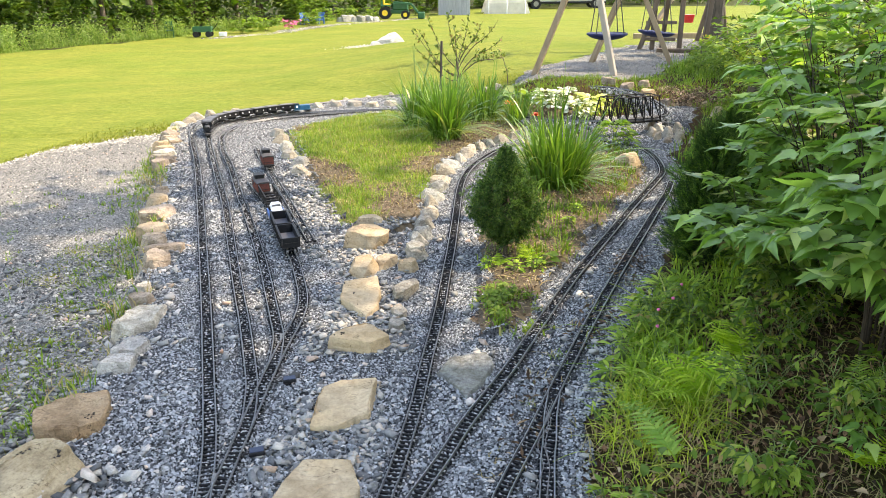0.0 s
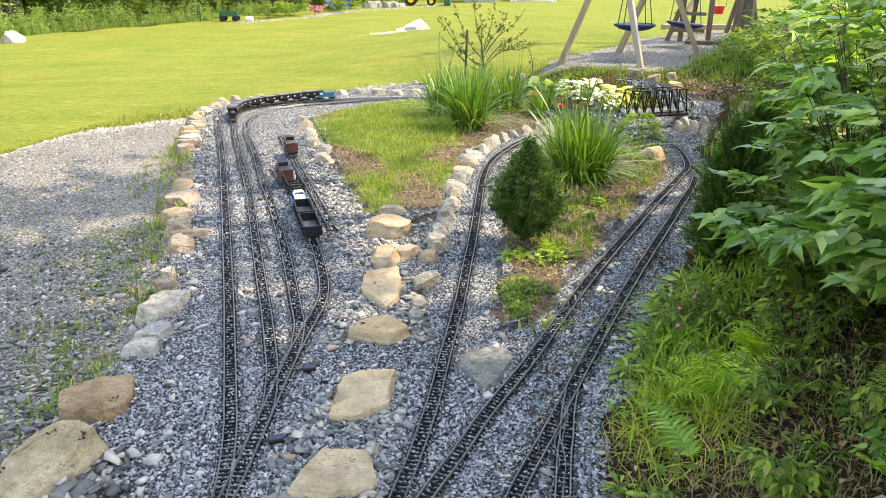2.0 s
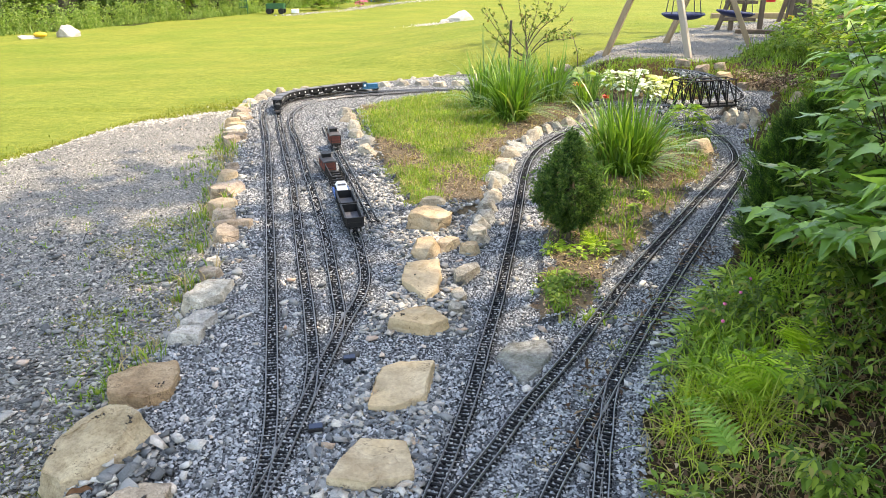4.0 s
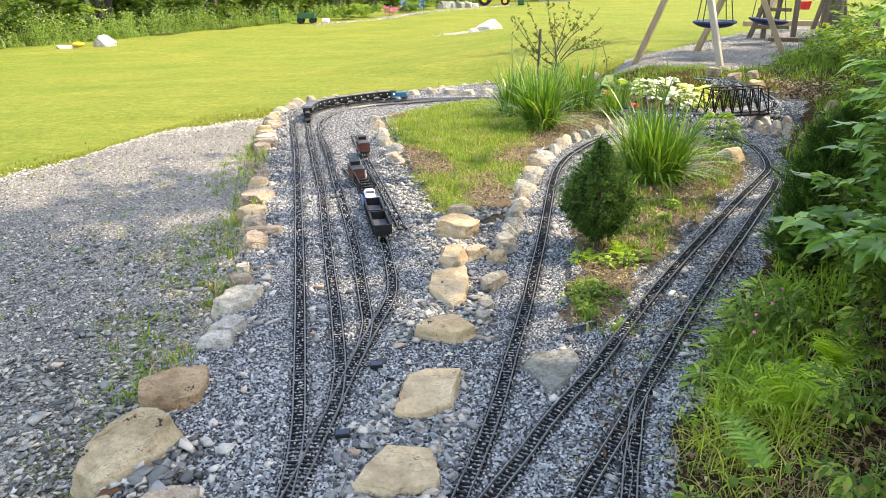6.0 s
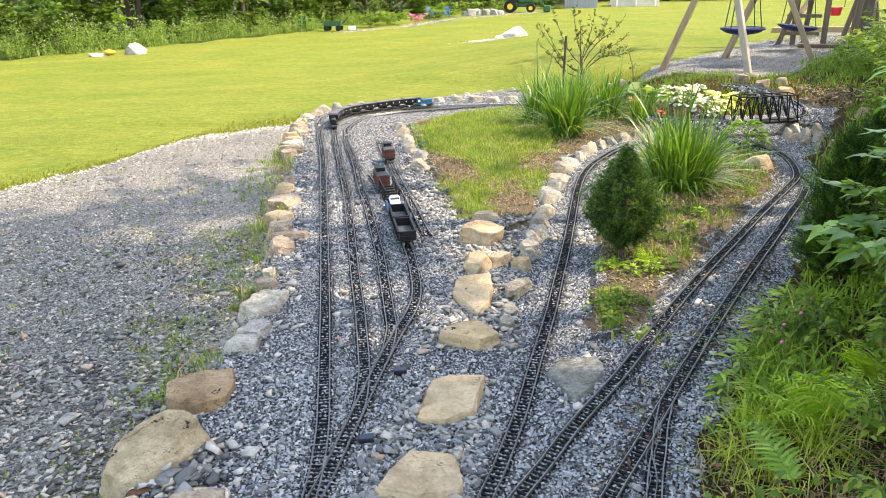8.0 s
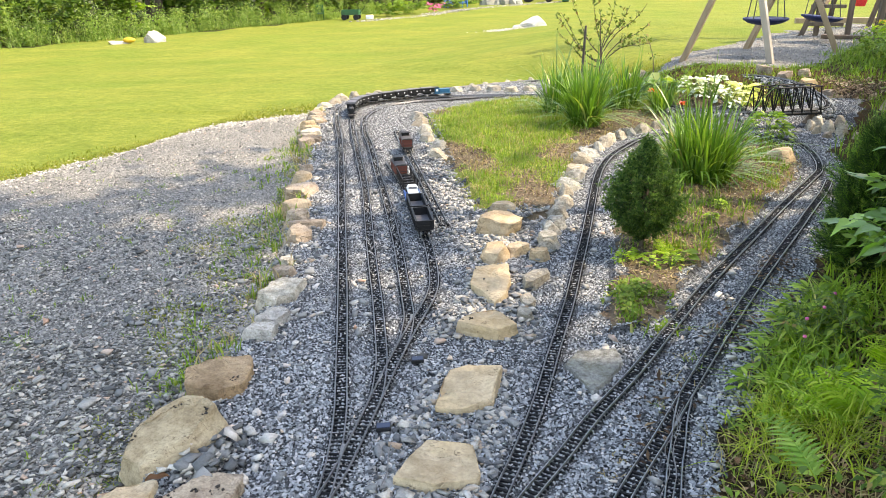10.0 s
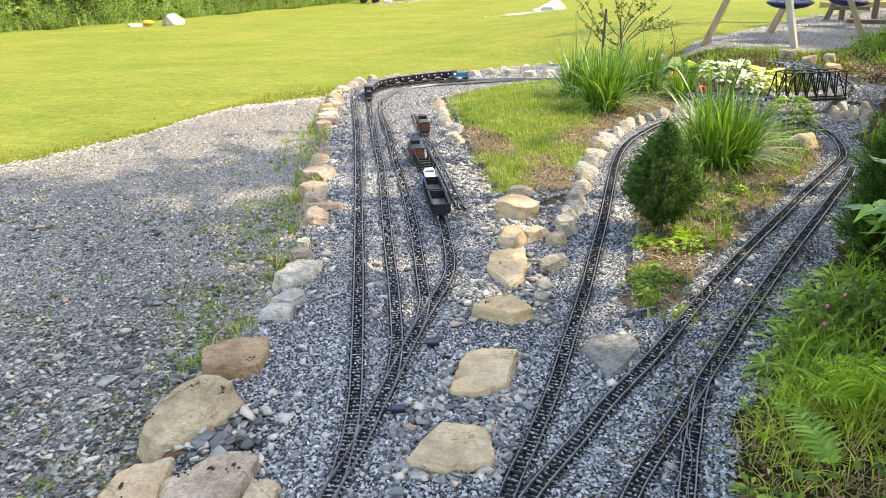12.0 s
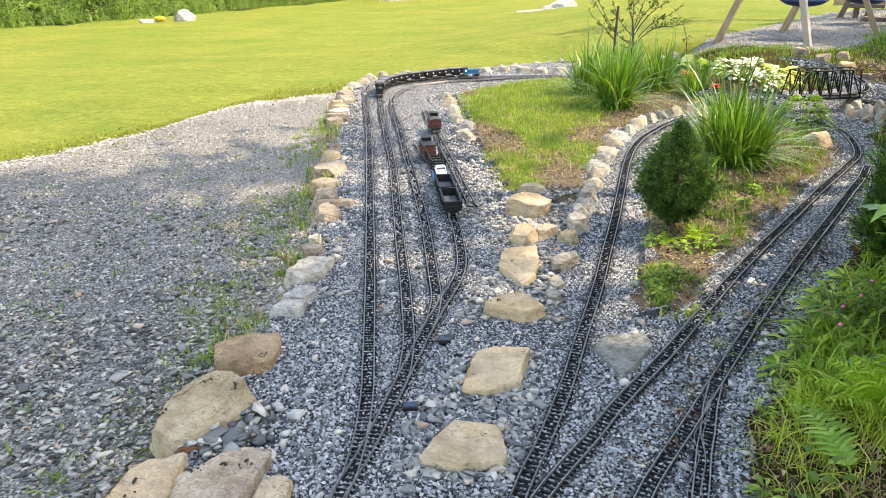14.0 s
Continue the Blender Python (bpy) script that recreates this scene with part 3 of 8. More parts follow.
loose("drive_stones", "dark flat chips of slate gravel on the drive", x, y, 0.0098, 0.42, M_CHIPS, CAPS, CAP_F, g1, 0.35, tilt=0.6)
x, y = scatter_in(-7.0, -1.7, 4.4, 8.4, 2200, lambda x, y: zone(x, y) == 1, g1)
loose("drive_stones", "dark flat chips of slate gravel on the drive", x, y, 0.0085, 0.45, M_CHIPS, CAPS, CAP_F, g1, 0.35, tilt=0.6)
x, y = scatter_in(-4.2, -1.1, 1.4, 4.2, 300, lambda x, y: (zone(x, y) == 1) & (g1.random(len(x)) < 0.35 + 0.65 * np.exp(-(cut(LEFT_ROW, y) - x) / 0.5)), g1)
loose("slate_flakes", "larger flat flakes of grey and pale slate on the drive", x, y, 0.0135, 0.45, M_SLATES, FLAKES, CUBE_F, g1, 0.15, tilt=0.4)
x, y = scatter_in(1.0, 6.5, 9.9, 16.5, 700, lambda x, y: zone(x, y) == 1, g1)
loose("swing_gravel", "grey gravel spread under the swings", x, y, 0.012, 0.3, M_CHIPS, CAPS, CAP_F, g1, 0.3, tilt=0.6)


STEPS = ((31, -0.352, 1.915, 0.27, 0.22, 8), (32, -0.335, 2.39, 0.27, 0.27, 20), (33, -0.315, 2.9, 0.27, 0.2, 5), (34, -0.375, 3.4, 0.19, 0.33, -8))


def path_strip(x, y):
    mid = np.interp(y, [1.2, 2.0, 3.0, 4.4], [-0.36, -0.36, -0.33, -0.36])
    return (np.abs(x - mid) < 0.2 + 0.05 * np.sin(7 * y)) & ~on_track(x, y) & ~np.any([np.hypot((x - a) / (l * .48), (y - b) / (w * .48)) < 1 for _, a, b, l, w, _ in STEPS], axis=0) & (np.sin(6 * y + 1.2) > -0.75)


x, y = scatter_in(-0.7, 0.0, 1.2, 4.6, 4300, path_strip, g1)
loose("path_pebbles", "pale and grey river pebbles between the stepping stones", x, y, 0.0112, 0.5, M_COBBLES, FLAKES + CHUNKS, CUBE_F, g1, 0.1, tilt=0.6)
x, y = scatter_in(-1.3, -0.2, 4.0, 7.8, 1400, lambda x, y: (np.abs(x - np.interp(y, [4, 5, 6, 7, 8], [-0.62, -0.85, -1.15, -1.45, -1.7])) < 0.14), g1)
loose("path_pebbles", "grey and pale cobbles along the grass bed", x, y, 0.0145, 0.4, M_COBBLES, CHUNKS, CUBE_F, g1, 0.2, tilt=0.8)
x, y = scatter_in(-3.0, -1.0, 1.2, 8.4, 260, lambda x, y: np.abs(x - cut(LEFT_ROW, y) - 0.05) < 0.16, g1)
loose("edge_pebbles", "loose pale stones lying along the boulder edging", x, y, 0.0165, 0.42, M_COBBLES, CHUNKS, CUBE_F, g1, 0.1, tilt=0.5)


# ---------------------------------------------------------------- boulders
def hewn(planes, size, seed, bevel, fine, rough):
    """A stone: a block cut by planes (normal, reach), its edges worn, its faces split and pitted."""
    bm = bmesh.new()
    bmesh.ops.create_cube(bm, size=4.0 * size)
    for n, reach in planes:
        n = Vector(n).normalized()
        made = bmesh.ops.bisect_plane(bm, geom=bm.verts[:] + bm.edges[:] + bm.faces[:], dist=1e-6, plane_co=n * reach, plane_no=n, clear_outer=True)
        edges = [e for e in made["geom_cut"] if isinstance(e, bmesh.types.BMEdge)]
        if len(edges) > 2:
            bmesh.ops.edgeloop_fill(bm, edges=edges)
    bmesh.ops.remove_doubles(bm, verts=bm.verts, dist=bevel * 0.4)
    bmesh.ops.dissolve_degenerate(bm, dist=bevel * 0.3, edges=bm.edges)
    bmesh.ops.bevel(bm, geom=bm.edges[:], offset=bevel, segments=2, affect="EDGES", profile=0.6, clamp_overlap=True)
    bmesh.ops.triangulate(bm, faces=bm.faces)
    for _ in range(6):
        long = [e for e in bm.edges if e.calc_length() > fine]
        if not long:
            break
        bmesh.ops.subdivide_edges(bm, edges=long, cuts=1)
        bmesh.ops.triangulate(bm, faces=bm.faces)
    bm.normal_update()
    o = Vector((seed * 1.37, seed * 0.71, seed * 0.29))
    for v in bm.verts:
        q = v.co + o
        d = 0.05 * size * noise.fractal(q * (1.6 / size), 0.8, 2.1, 3) + 0.018 * size * noise.fractal(q * (6.0 / size), 0.8, 2.1, 3)
        ledge = 0.022 * size * math.tanh(9 * noise.noise(Vector((q.x * 2.4, q.y * 2.4, q.z * 5)) / size))
        v.co += v.normal * rough * (d + ledge)
    bm.normal_update()
    for e in bm.edges:
        e.smooth = len(e.link_faces) == 2 and e.calc_face_angle() < 0.6
    return bm


def stone_mesh(name, bm, mat):
    me = bpy.data.meshes.new(name)
    bmesh.ops.recalc_face_normals(bm, faces=bm.faces)
    for f in bm.faces:
        f.smooth = True
    bm.to_mesh(me)
    bm.free()
    me.materials.append(mat)
    return me


def boulder(seed, length, width, tall, flat=0.0, facets=9, near=False, wear=0.055):
    """A rock broken by random planes; flat: how level its top is (0 to 1)."""
    g = np.random.default_rng(seed)
    planes = [((0, 0, -1), 0.5)]
    for k in range(facets):
        a = 2 * math.pi * (k + g.uniform(-0.3, 0.3)) / facets
        planes.append(((math.cos(a), math.sin(a), g.uniform(-0.1, 0.45) if wear < 0.1 else g.uniform(0.05, 1.1)), g.uniform(0.4, 0.52)))
    for k in range(4):
        a, lean = g.uniform(0, 2 * math.pi), g.uniform(0.1, 0.5) * (1.15 - flat)
        planes.append(((math.cos(a) * lean, math.sin(a) * lean, 1), g.uniform(0.4, 0.5)))
    for k in range(3):
        a = g.uniform(0, 2 * math.pi)
        planes.append(((math.cos(a), math.sin(a), g.uniform(0.7, 1.1)), g.uniform(0.5, 0.62)))
    bm = hewn(planes, 0.5, seed, wear, 0.13 if near else 0.3, 1.0 + 3 * (wear - 0.055))
    p = np.array([v.co[:] for v in bm.verts])
    lo, hi = p.min(0), p.max(0)
    p = (p - (lo + hi) / 2) / (hi - lo) * np.array((length, width, tall))
    p[:, 2] += tall / 2
    for v, c in zip(bm.verts, p):
        v.co = c
    return bm


CRUMBS = []


def rock(seed, x, y, length, width, tall, turn, mat, label, flat=0.0, name="boulder", group="", sink=0.3, z=None, facets=9, category="rock", tip=1.0, wear=0.055):
    base = (float(height(x, y)) if z is None else z) - tall * sink
    me = stone_mesh(name, boulder(seed, length, width, tall, flat, facets, y < 5, wear), mat)
    return single(name, me, None, label, category, group, m=pose(x, y, base, tip * ((seed * 7) % 17 - 8), tip * ((seed * 11) % 17 - 8), turn))


def slab(poly, tall, seed, lean=0.16, bevel=0.006, splay=(0.0, 0.35), rough=0.5, fine=0.018):
    """A stone with the given corners in plan, split sides and a top broken into two or three slightly tilted faces."""
    g = np.random.default_rng(seed)
    c = np.mean(np.array(poly), axis=0)
    p = [np.array(q) - c for q in poly]
    planes = [((0, 0, -1), tall * 0.5)]
    for u, v in zip(p, p[1:] + p[:1]):
        e = v - u
        n = np.array((e[1], -e[0])) / np.hypot(*e)
        if n @ (u + v) < 0:
            n = -n
        m = Vector((n[0], n[1], g.uniform(*splay)))
        reach = max(n @ u, n @ v)
        planes.append((m, (reach + m.z * tall * 0.45) / m.length))
    for t in range(3):
        a = g.uniform(0, 2 * math.pi)
        planes.append(((lean * math.cos(a), lean * math.sin(a), 1.0), tall * g.uniform(0.46, 0.54)))
    return hewn(planes, max(np.ptp(np.array(p), axis=0)) * 0.5, seed, bevel, fine, rough), c


def split_top(bm, seed, count, drop):
    """Break the upper face along a few wavy lines, each side of a line lying a little lower than the other."""
    g = np.random.default_rng(seed)
    size = max(v.co.x for v in bm.verts)
    for _ in range(count):
        a, off, bend, fall, mid, span = g.uniform(0, math.pi), g.uniform(-0.55, 0.55) * size, g.uniform(0.06, 0.16) * size, drop * g.uniform(0.5, 1.2), g.uniform(-0.4, 0.4) * size, g.uniform(0.5, 1.3) * size
        for v in bm.verts:
            if v.normal.z > 0.55:
                u, w = v.co.x * math.cos(a) + v.co.y * math.sin(a), v.co.y * math.cos(a) - v.co.x * math.sin(a)
                d = w - off - bend * math.sin(u / size * 3.1 + seed) - 0.03 * size * math.sin(u / size * 13)
                hold = math.exp(-((u - mid) / span) ** 4)
                v.co.z -= fall * hold * (0.5 + 0.5 * math.tanh(d / 0.004)) * math.exp(-max(d, 0) / (0.5 * size))
    bm.normal_update()
    for e in bm.edges:
        e.smooth = len(e.link_faces) == 2 and e.calc_face_angle() < 0.45


TAN = "tan sandstone stepping stone set in the pebble path"
for seed, poly in ((31, [(-0.49, 1.807), (-0.476, 1.883), (-0.429, 2.037), (-0.269, 2.032), (-0.229, 1.892), (-0.228, 1.856), (-0.364, 1.796)]),
                   (32, [(-0.437, 2.238), (-0.441, 2.363), (-0.429, 2.502), (-0.358, 2.543), (-0.223, 2.529), (-0.238, 2.306), (-0.337, 2.229)]),
                   (33, [(-0.459, 2.864), (-0.403, 2.966), (-0.296, 3.033), (-0.236, 2.938), (-0.188, 2.874), (-0.274, 2.82)]),
                   (34, [(-0.464, 3.346), (-0.476, 3.573), (-0.3, 3.596), (-0.277, 3.416), (-0.281, 3.26), (-0.323, 3.153)])):
    bm, c = slab(poly, 0.1, seed, 0.1, splay=(0.0, 0.2), fine=0.013)
    split_top(bm, seed, 4, 0.008)
    CRUMBS.extend((c[0] + v.co.x, c[1] + v.co.y, v.co.z + (0.014 if seed == 33 else -0.012)) for v in random.sample([v for v in bm.verts if v.co.z > 0.04], (0, 0, 6, 3)[seed - 31]))
    single("stepping_stone", stone_mesh("stepping_stone", bm, M_STEP), None, TAN, "rock", "stepping stones", m=pose(c[0], c[1], 0.012 if seed == 33 else -0.014))
for seed, x, y, l, w, h, t, m in ((41, -0.396, 3.79, 0.19, 0.25, 0.11, -25, M_SAND), (42, -0.28, 3.88, 0.14, 0.22, 0.08, -20, M_SAND), (43, -0.43, 4.23, 0.28, 0.27, 0.16, -10, M_SAND), (44, -0.154, 3.49, 0.12, 0.31, 0.08, -20, M_PALE), (45, -0.145, 3.81, 0.13, 0.14, 0.09, 0, M_SAND), (46, -0.172, 3.23, 0.08, 0.14, 0.06, 0, M_PALE), (48, -0.171, 3.06, 0.09, 0.11, 0.07, 30, M_PALE), (47, -0.42, 4.58, 0.22, 0.14, 0.07, 0, M_SAND), (49, -0.115, 4.05, 0.14, 0.2, 0.12, 0, M_PALE)):
    rock(seed, x, y, l, w, h, t, m, "broken tan rock beside the stepping stones", 0.5, "rock", "rocks by the path")
bm, c = slab([(0.02, 2.63), (0.074, 2.74), (0.225, 2.785), (0.25, 2.68), (0.2, 2.56), (0.128, 2.44)], 0.075, 51, 0.06, splay=(0.1, 0.5))
single("flat_rock", stone_mesh("flat_rock", bm, M_GREYROCK), None, "flat lichen-grey rock between the tracks", "rock", m=pose(c[0], c[1], -0.016))
# edging on the drive side
EDGE = "tan and grey boulder edging the raised track bed"
for seed, poly, tall, z, lean, bev, spl, m in (
        (61, [(-1.40, 1.80), (-1.43, 1.92), (-1.40, 2.02), (-1.337, 2.09), (-1.25, 2.086), (-1.16, 2.02), (-1.19, 1.88), (-1.27, 1.80), (-1.33, 1.76)], 0.2, -0.03, 0.25, 0.045, (0.15, 0.6), M_GREYSAND),
        (62, [(-1.45, 2.3), (-1.373, 2.446), (-1.255, 2.471), (-1.209, 2.373), (-1.194, 2.258), (-1.26, 2.19), (-1.4, 2.2)], 0.17, -0.03, 0.12, 0.008, (-0.05, 0.2), M_RUST),
        (63, [(-1.19, 1.58), (-1.134, 1.676), (-1.042, 1.755), (-0.964, 1.776), (-0.955, 1.68), (-0.94, 1.55), (-0.96, 1.42), (-1.14, 1.42)], 0.15, -0.025, 0.14, 0.008, (0.0, 0.4), M_BROWNROCK),
        (64, [(-1.33, 1.4), (-1.348, 1.578), (-1.316, 1.631), (-1.226, 1.69), (-1.2, 1.6), (-1.15, 1.42)], 0.16, -0.03, 0.12, 0.01, (0.0, 0.3), M_SAND),
        (65, [(-0.93, 1.46), (-0.927, 1.613), (-0.89, 1.651), (-0.84, 1.635), (-0.82, 1.5)], 0.1, -0.012, 0.08, 0.008, (0.0, 0.3), M_SAND),
        (66, [(-1.38, 2.67), (-1.36, 2.76), (-1.26, 2.77), (-1.25, 2.68)], 0.16, -0.03, 0.12, 0.016, (0.0, 0.3), M_WHITEROCK),
        (67, [(-1.39, 2.8), (-1.36, 2.93), (-1.3, 2.95), (-1.25, 2.9), (-1.28, 2.8)], 0.16, -0.03, 0.12, 0.016, (0.0, 0.3), M_WHITEROCK),
        (68, [(-1.49, 3.1), (-1.45, 3.28), (-1.33, 3.3), (-1.31, 3.1), (-1.38, 3.03)], 0.16, -0.03, 0.14, 0.008, (0.0, 0.4), M_PALE)):
    bm, c = slab(poly, tall, seed, lean, bev, spl, 0.6, 0.015 if seed < 65 else 0.02)
    split_top(bm, seed, 3, 0.007 if bev < 0.03 else 0.004)
    if seed < 65:
        top = [v for v in bm.verts if v.normal.z > 0.8]
        for heart in random.sample(top, 1 if seed == 62 else 3):
            around = sorted(top, key=lambda v: (v.co - heart.co).length)[:40]
            CRUMBS.extend((c[0] + v.co.x, c[1] + v.co.y, v.co.z + z + 0.002) for v in random.sample(around, min(6, len(around))))
    single("boulder", stone_mesh("boulder", bm, m), None, EDGE, "rock", "edging boulders", m=pose(c[0], c[1], z))
for seed, x, y, l, w, h, t, m in ((69, -1.52, 3.52, 0.1, 0.12, 0.12, 10, M_PALE), (70, -1.466, 3.4, 0.14, 0.12, 0.12, -10, M_BROWNROCK), (72, -1.62, 3.95, 0.2, 0.26, 0.14, 12, M_BROWNROCK), (73, -1.63, 4.15, 0.26, 0.14, 0.11, 4, M_BROWNROCK), (74, -1.75, 4.32, 0.2, 0.19, 0.13, -6, M_BROWNROCK), (75, -1.835, 4.53, 0.21, 0.24, 0.13, 14, M_SAND), (76, -1.9, 4.9, 0.28, 0.33, 0.14, -18, M_BROWNROCK), (77, -2.07, 5.25, 0.2, 0.22, 0.12, 3, M_SAND), (78, -2.11, 5.47, 0.15, 0.18, 0.13, 9, M_BROWNROCK)):
    rock(seed, x, y, l, w, h, t, m, "angular brown boulder edging the raised track bed", 0.8, "boulder", "edging boulders", 0.2, z=-0.05, facets=6, tip=0.6)
# slabs of broken slate and white chips piled between the two large boulders
g2 = np.random.default_rng(15)
n = 70
x, y = g2.normal(-1.13, 0.05, n), g2.normal(1.85, 0.07, n)
loose("slate_flakes", "dark slate flakes and white chips piled against the tan boulder", x, y, 0.021, 0.35, M_SLATES, FLAKES, CUBE_F, g2, -0.6, tilt=0.8)
x, y = np.r_[g2.normal(-1.02, 0.07, 12), g2.normal(-1.16, 0.04, 7)], np.r_[g2.normal(1.95, 0.08, 12), g2.normal(1.78, 0.04, 7)]
loose("pale_stones", "white and buff stones lying among the slate beside the boulders", x, y, 0.024, 0.3, M_PALECHIP, CHUNKS, CUBE_F, g2, -0.5, tilt=0.7)
g2 = np.random.default_rng(5)
c = np.array(CRUMBS)
single("crumbs", strewn("crumbs", SHARDS, OCTA_F, turns(len(c), g2), g2.uniform(0.006, 0.012, len(c)), c, M_CRUMB, g2), None, "small dark crumbs of stone lying on the boulders", "gravel", kind="stuff")
along = spline([p for p in LEFT_ROW if p[1] > 5.0], 0.01)
s = 0.72
while s < len(along) * 0.01 - 0.05:
    p = along[int(s / 0.01)]
    l = g2.uniform(0.16, 0.25)
    rock(int(s * 1000) + 3, p[0] - 0.02 + g2.normal(0, 0.02), p[1], l, l * g2.uniform(0.75, 1.0), g2.uniform(0.09, 0.14), g2.uniform(-20, 20), (M_BROWNROCK, M_SAND, M_BROWNROCK, M_PALE)[int(g2.integers(0, 4))], EDGE, 0.7, "boulder", "edging boulders", 0.2, z=-0.06, facets=6)
    s += l * 0.78
along = spline(OUTER_ROW, 0.01)
s = 0.05
while s < len(along) * 0.01 - 0.05:
    p = along[int(s / 0.01)]
    l = g2.uniform(0.16, 0.3)
    rock(int(s * 1000) + 7, p[0], p[1], l, l * 0.65, g2.uniform(0.07, 0.13), g2.uniform(-30, 30) + 30, M_PALE, "pale sunlit stone edging the outer curve", 0.3, "edging_stone", "outer edging stones", 0.25, wear=0.11)
    s += l * 1.0
along = spline([(-0.1, 3.97), (-0.1, 4.2), (-0.07, 4.64), (-0.03, 5.1), (0.0, 5.6), (0.09, 6.06), (0.19, 6.38), (0.33, 6.85), (0.58, 7.2), (0.85, 7.5)], 0.01)
s = 0.05
while s < len(along) * 0.01 - 0.05:
    p = along[int(s / 0.01)]
    l = g2.uniform(0.15, 0.36)
    rock(int(s * 1000) + 11, p[0], p[1], l * 0.7, l, g2.uniform(0.08, 0.12), g2.uniform(-25, 20) - 15, (M_PALE, M_GREYROCK, M_PALE)[int(g2.integers(0, 3))], "pale weathered stone edging the grass bed", 0.2, "edging_stone", "bed edging stones", 0.25, facets=7, wear=0.13)
    s += l * 0.85
for seed, x, y, l, w in ((81, -1.12, 6.0, 0.2, 0.16), (82, -1.2, 6.3, 0.22, 0.18), (83, -1.33, 6.65, 0.18, 0.2), (84, -1.45, 7.0, 0.2, 0.2), (85, -1.57, 7.4, 0.26, 0.2), (86, -1.7, 7.75, 0.2, 0.2)):
    rock(seed, x, y, l, w, 0.12, seed * 20, M_PALE, "pale stone edging the grass bed", 0.2, "edging_stone", "bed edging stones", 0.3, wear=0.13)
for i, x in enumerate(np.arange(-1.55, 0.2, 0.24)):
    rock(90 + i, x, 9.62 + 0.05 * math.sin(9 * x), 0.2, 0.14, 0.09, 5 * i, M_PALE, "weathered stone in the low wall between the tracks", 0.5, "wall_stone", "low wall stones", 0.25)
x, y = scatter_in(-9.0, -2.9, 0.5, 8.6, 2600, lambda x, y: np.abs(y + 0.14 - np.interp(x, [p[0] for p in LAWN_EDGE], [p[1] for p in LAWN_EDGE])) < np.abs(g2.normal(0, 0.19, len(x))), g2)
loose("verge_stones", "pale sunlit stones where the drive meets the lawn", x, y, 0.0125, 0.4, M_VERGE, CAPS, CAP_F, g2, 0.3, tilt=0.6)
rock(71, 1.6, 6.05, 0.34, 0.24, 0.17, -12, M_SAND, "rounded tan boulder in the planted bed", 0.1, "boulder", sink=0.3, wear=0.15)


# ---------------------------------------------------------------- tracks
RAIL_UP = 0.013
PROFILE = [(-0.0032, 0), (0.0032, 0), (0.0032, 0.0012), (0.0012, 0.002), (0.0012, 0.0055), (0.0018, 0.006), (0.0018, 0.0084), (-0.0018, 0.0084), (-0.0018, 0.006), (-0.0012, 0.0055), (-0.0012, 0.002), (-0.0032, 0.0012)]


def sides_of(line):
    d = np.gradient(line, axis=0)
    d /= np.linalg.norm(d, axis=1, keepdims=True)
    return d, np.c_[d[:, 1], -d[:, 0], np.zeros(len(d))]


def rail_mesh(line, off, lift, mat):
    d, n = sides_of(line)
    k = len(PROFILE)
    v = np.concatenate([(line + n * (off + u) + np.array((0, 0, lift + h)))[:, None] for u, h in PROFILE], 1)
    i = np.arange(len(line) - 1)[:, None] * k
    j = np.arange(k)[None]
    f = np.stack([i + j, i + (j + 1) % k, i + k + (j + 1) % k, i + k + j], 2).reshape(-1, 4)
    return mesh_np("rail", v.reshape(-1, 3), f, mat)


bm = box(bmesh.new(), (0.064, 0.0098, 0.008), (0, 0, 0.004), bevel=0.0012)
for off in (-0.0225, 0.0225):
    box(bm, (0.015, 0.007, 0.002), (off, 0, 0.009))
TIE_MESH = from_bm("sleeper", bm, M_TIE)
tie_v = np.array([v.co[:] for v in TIE_MESH.vertices])


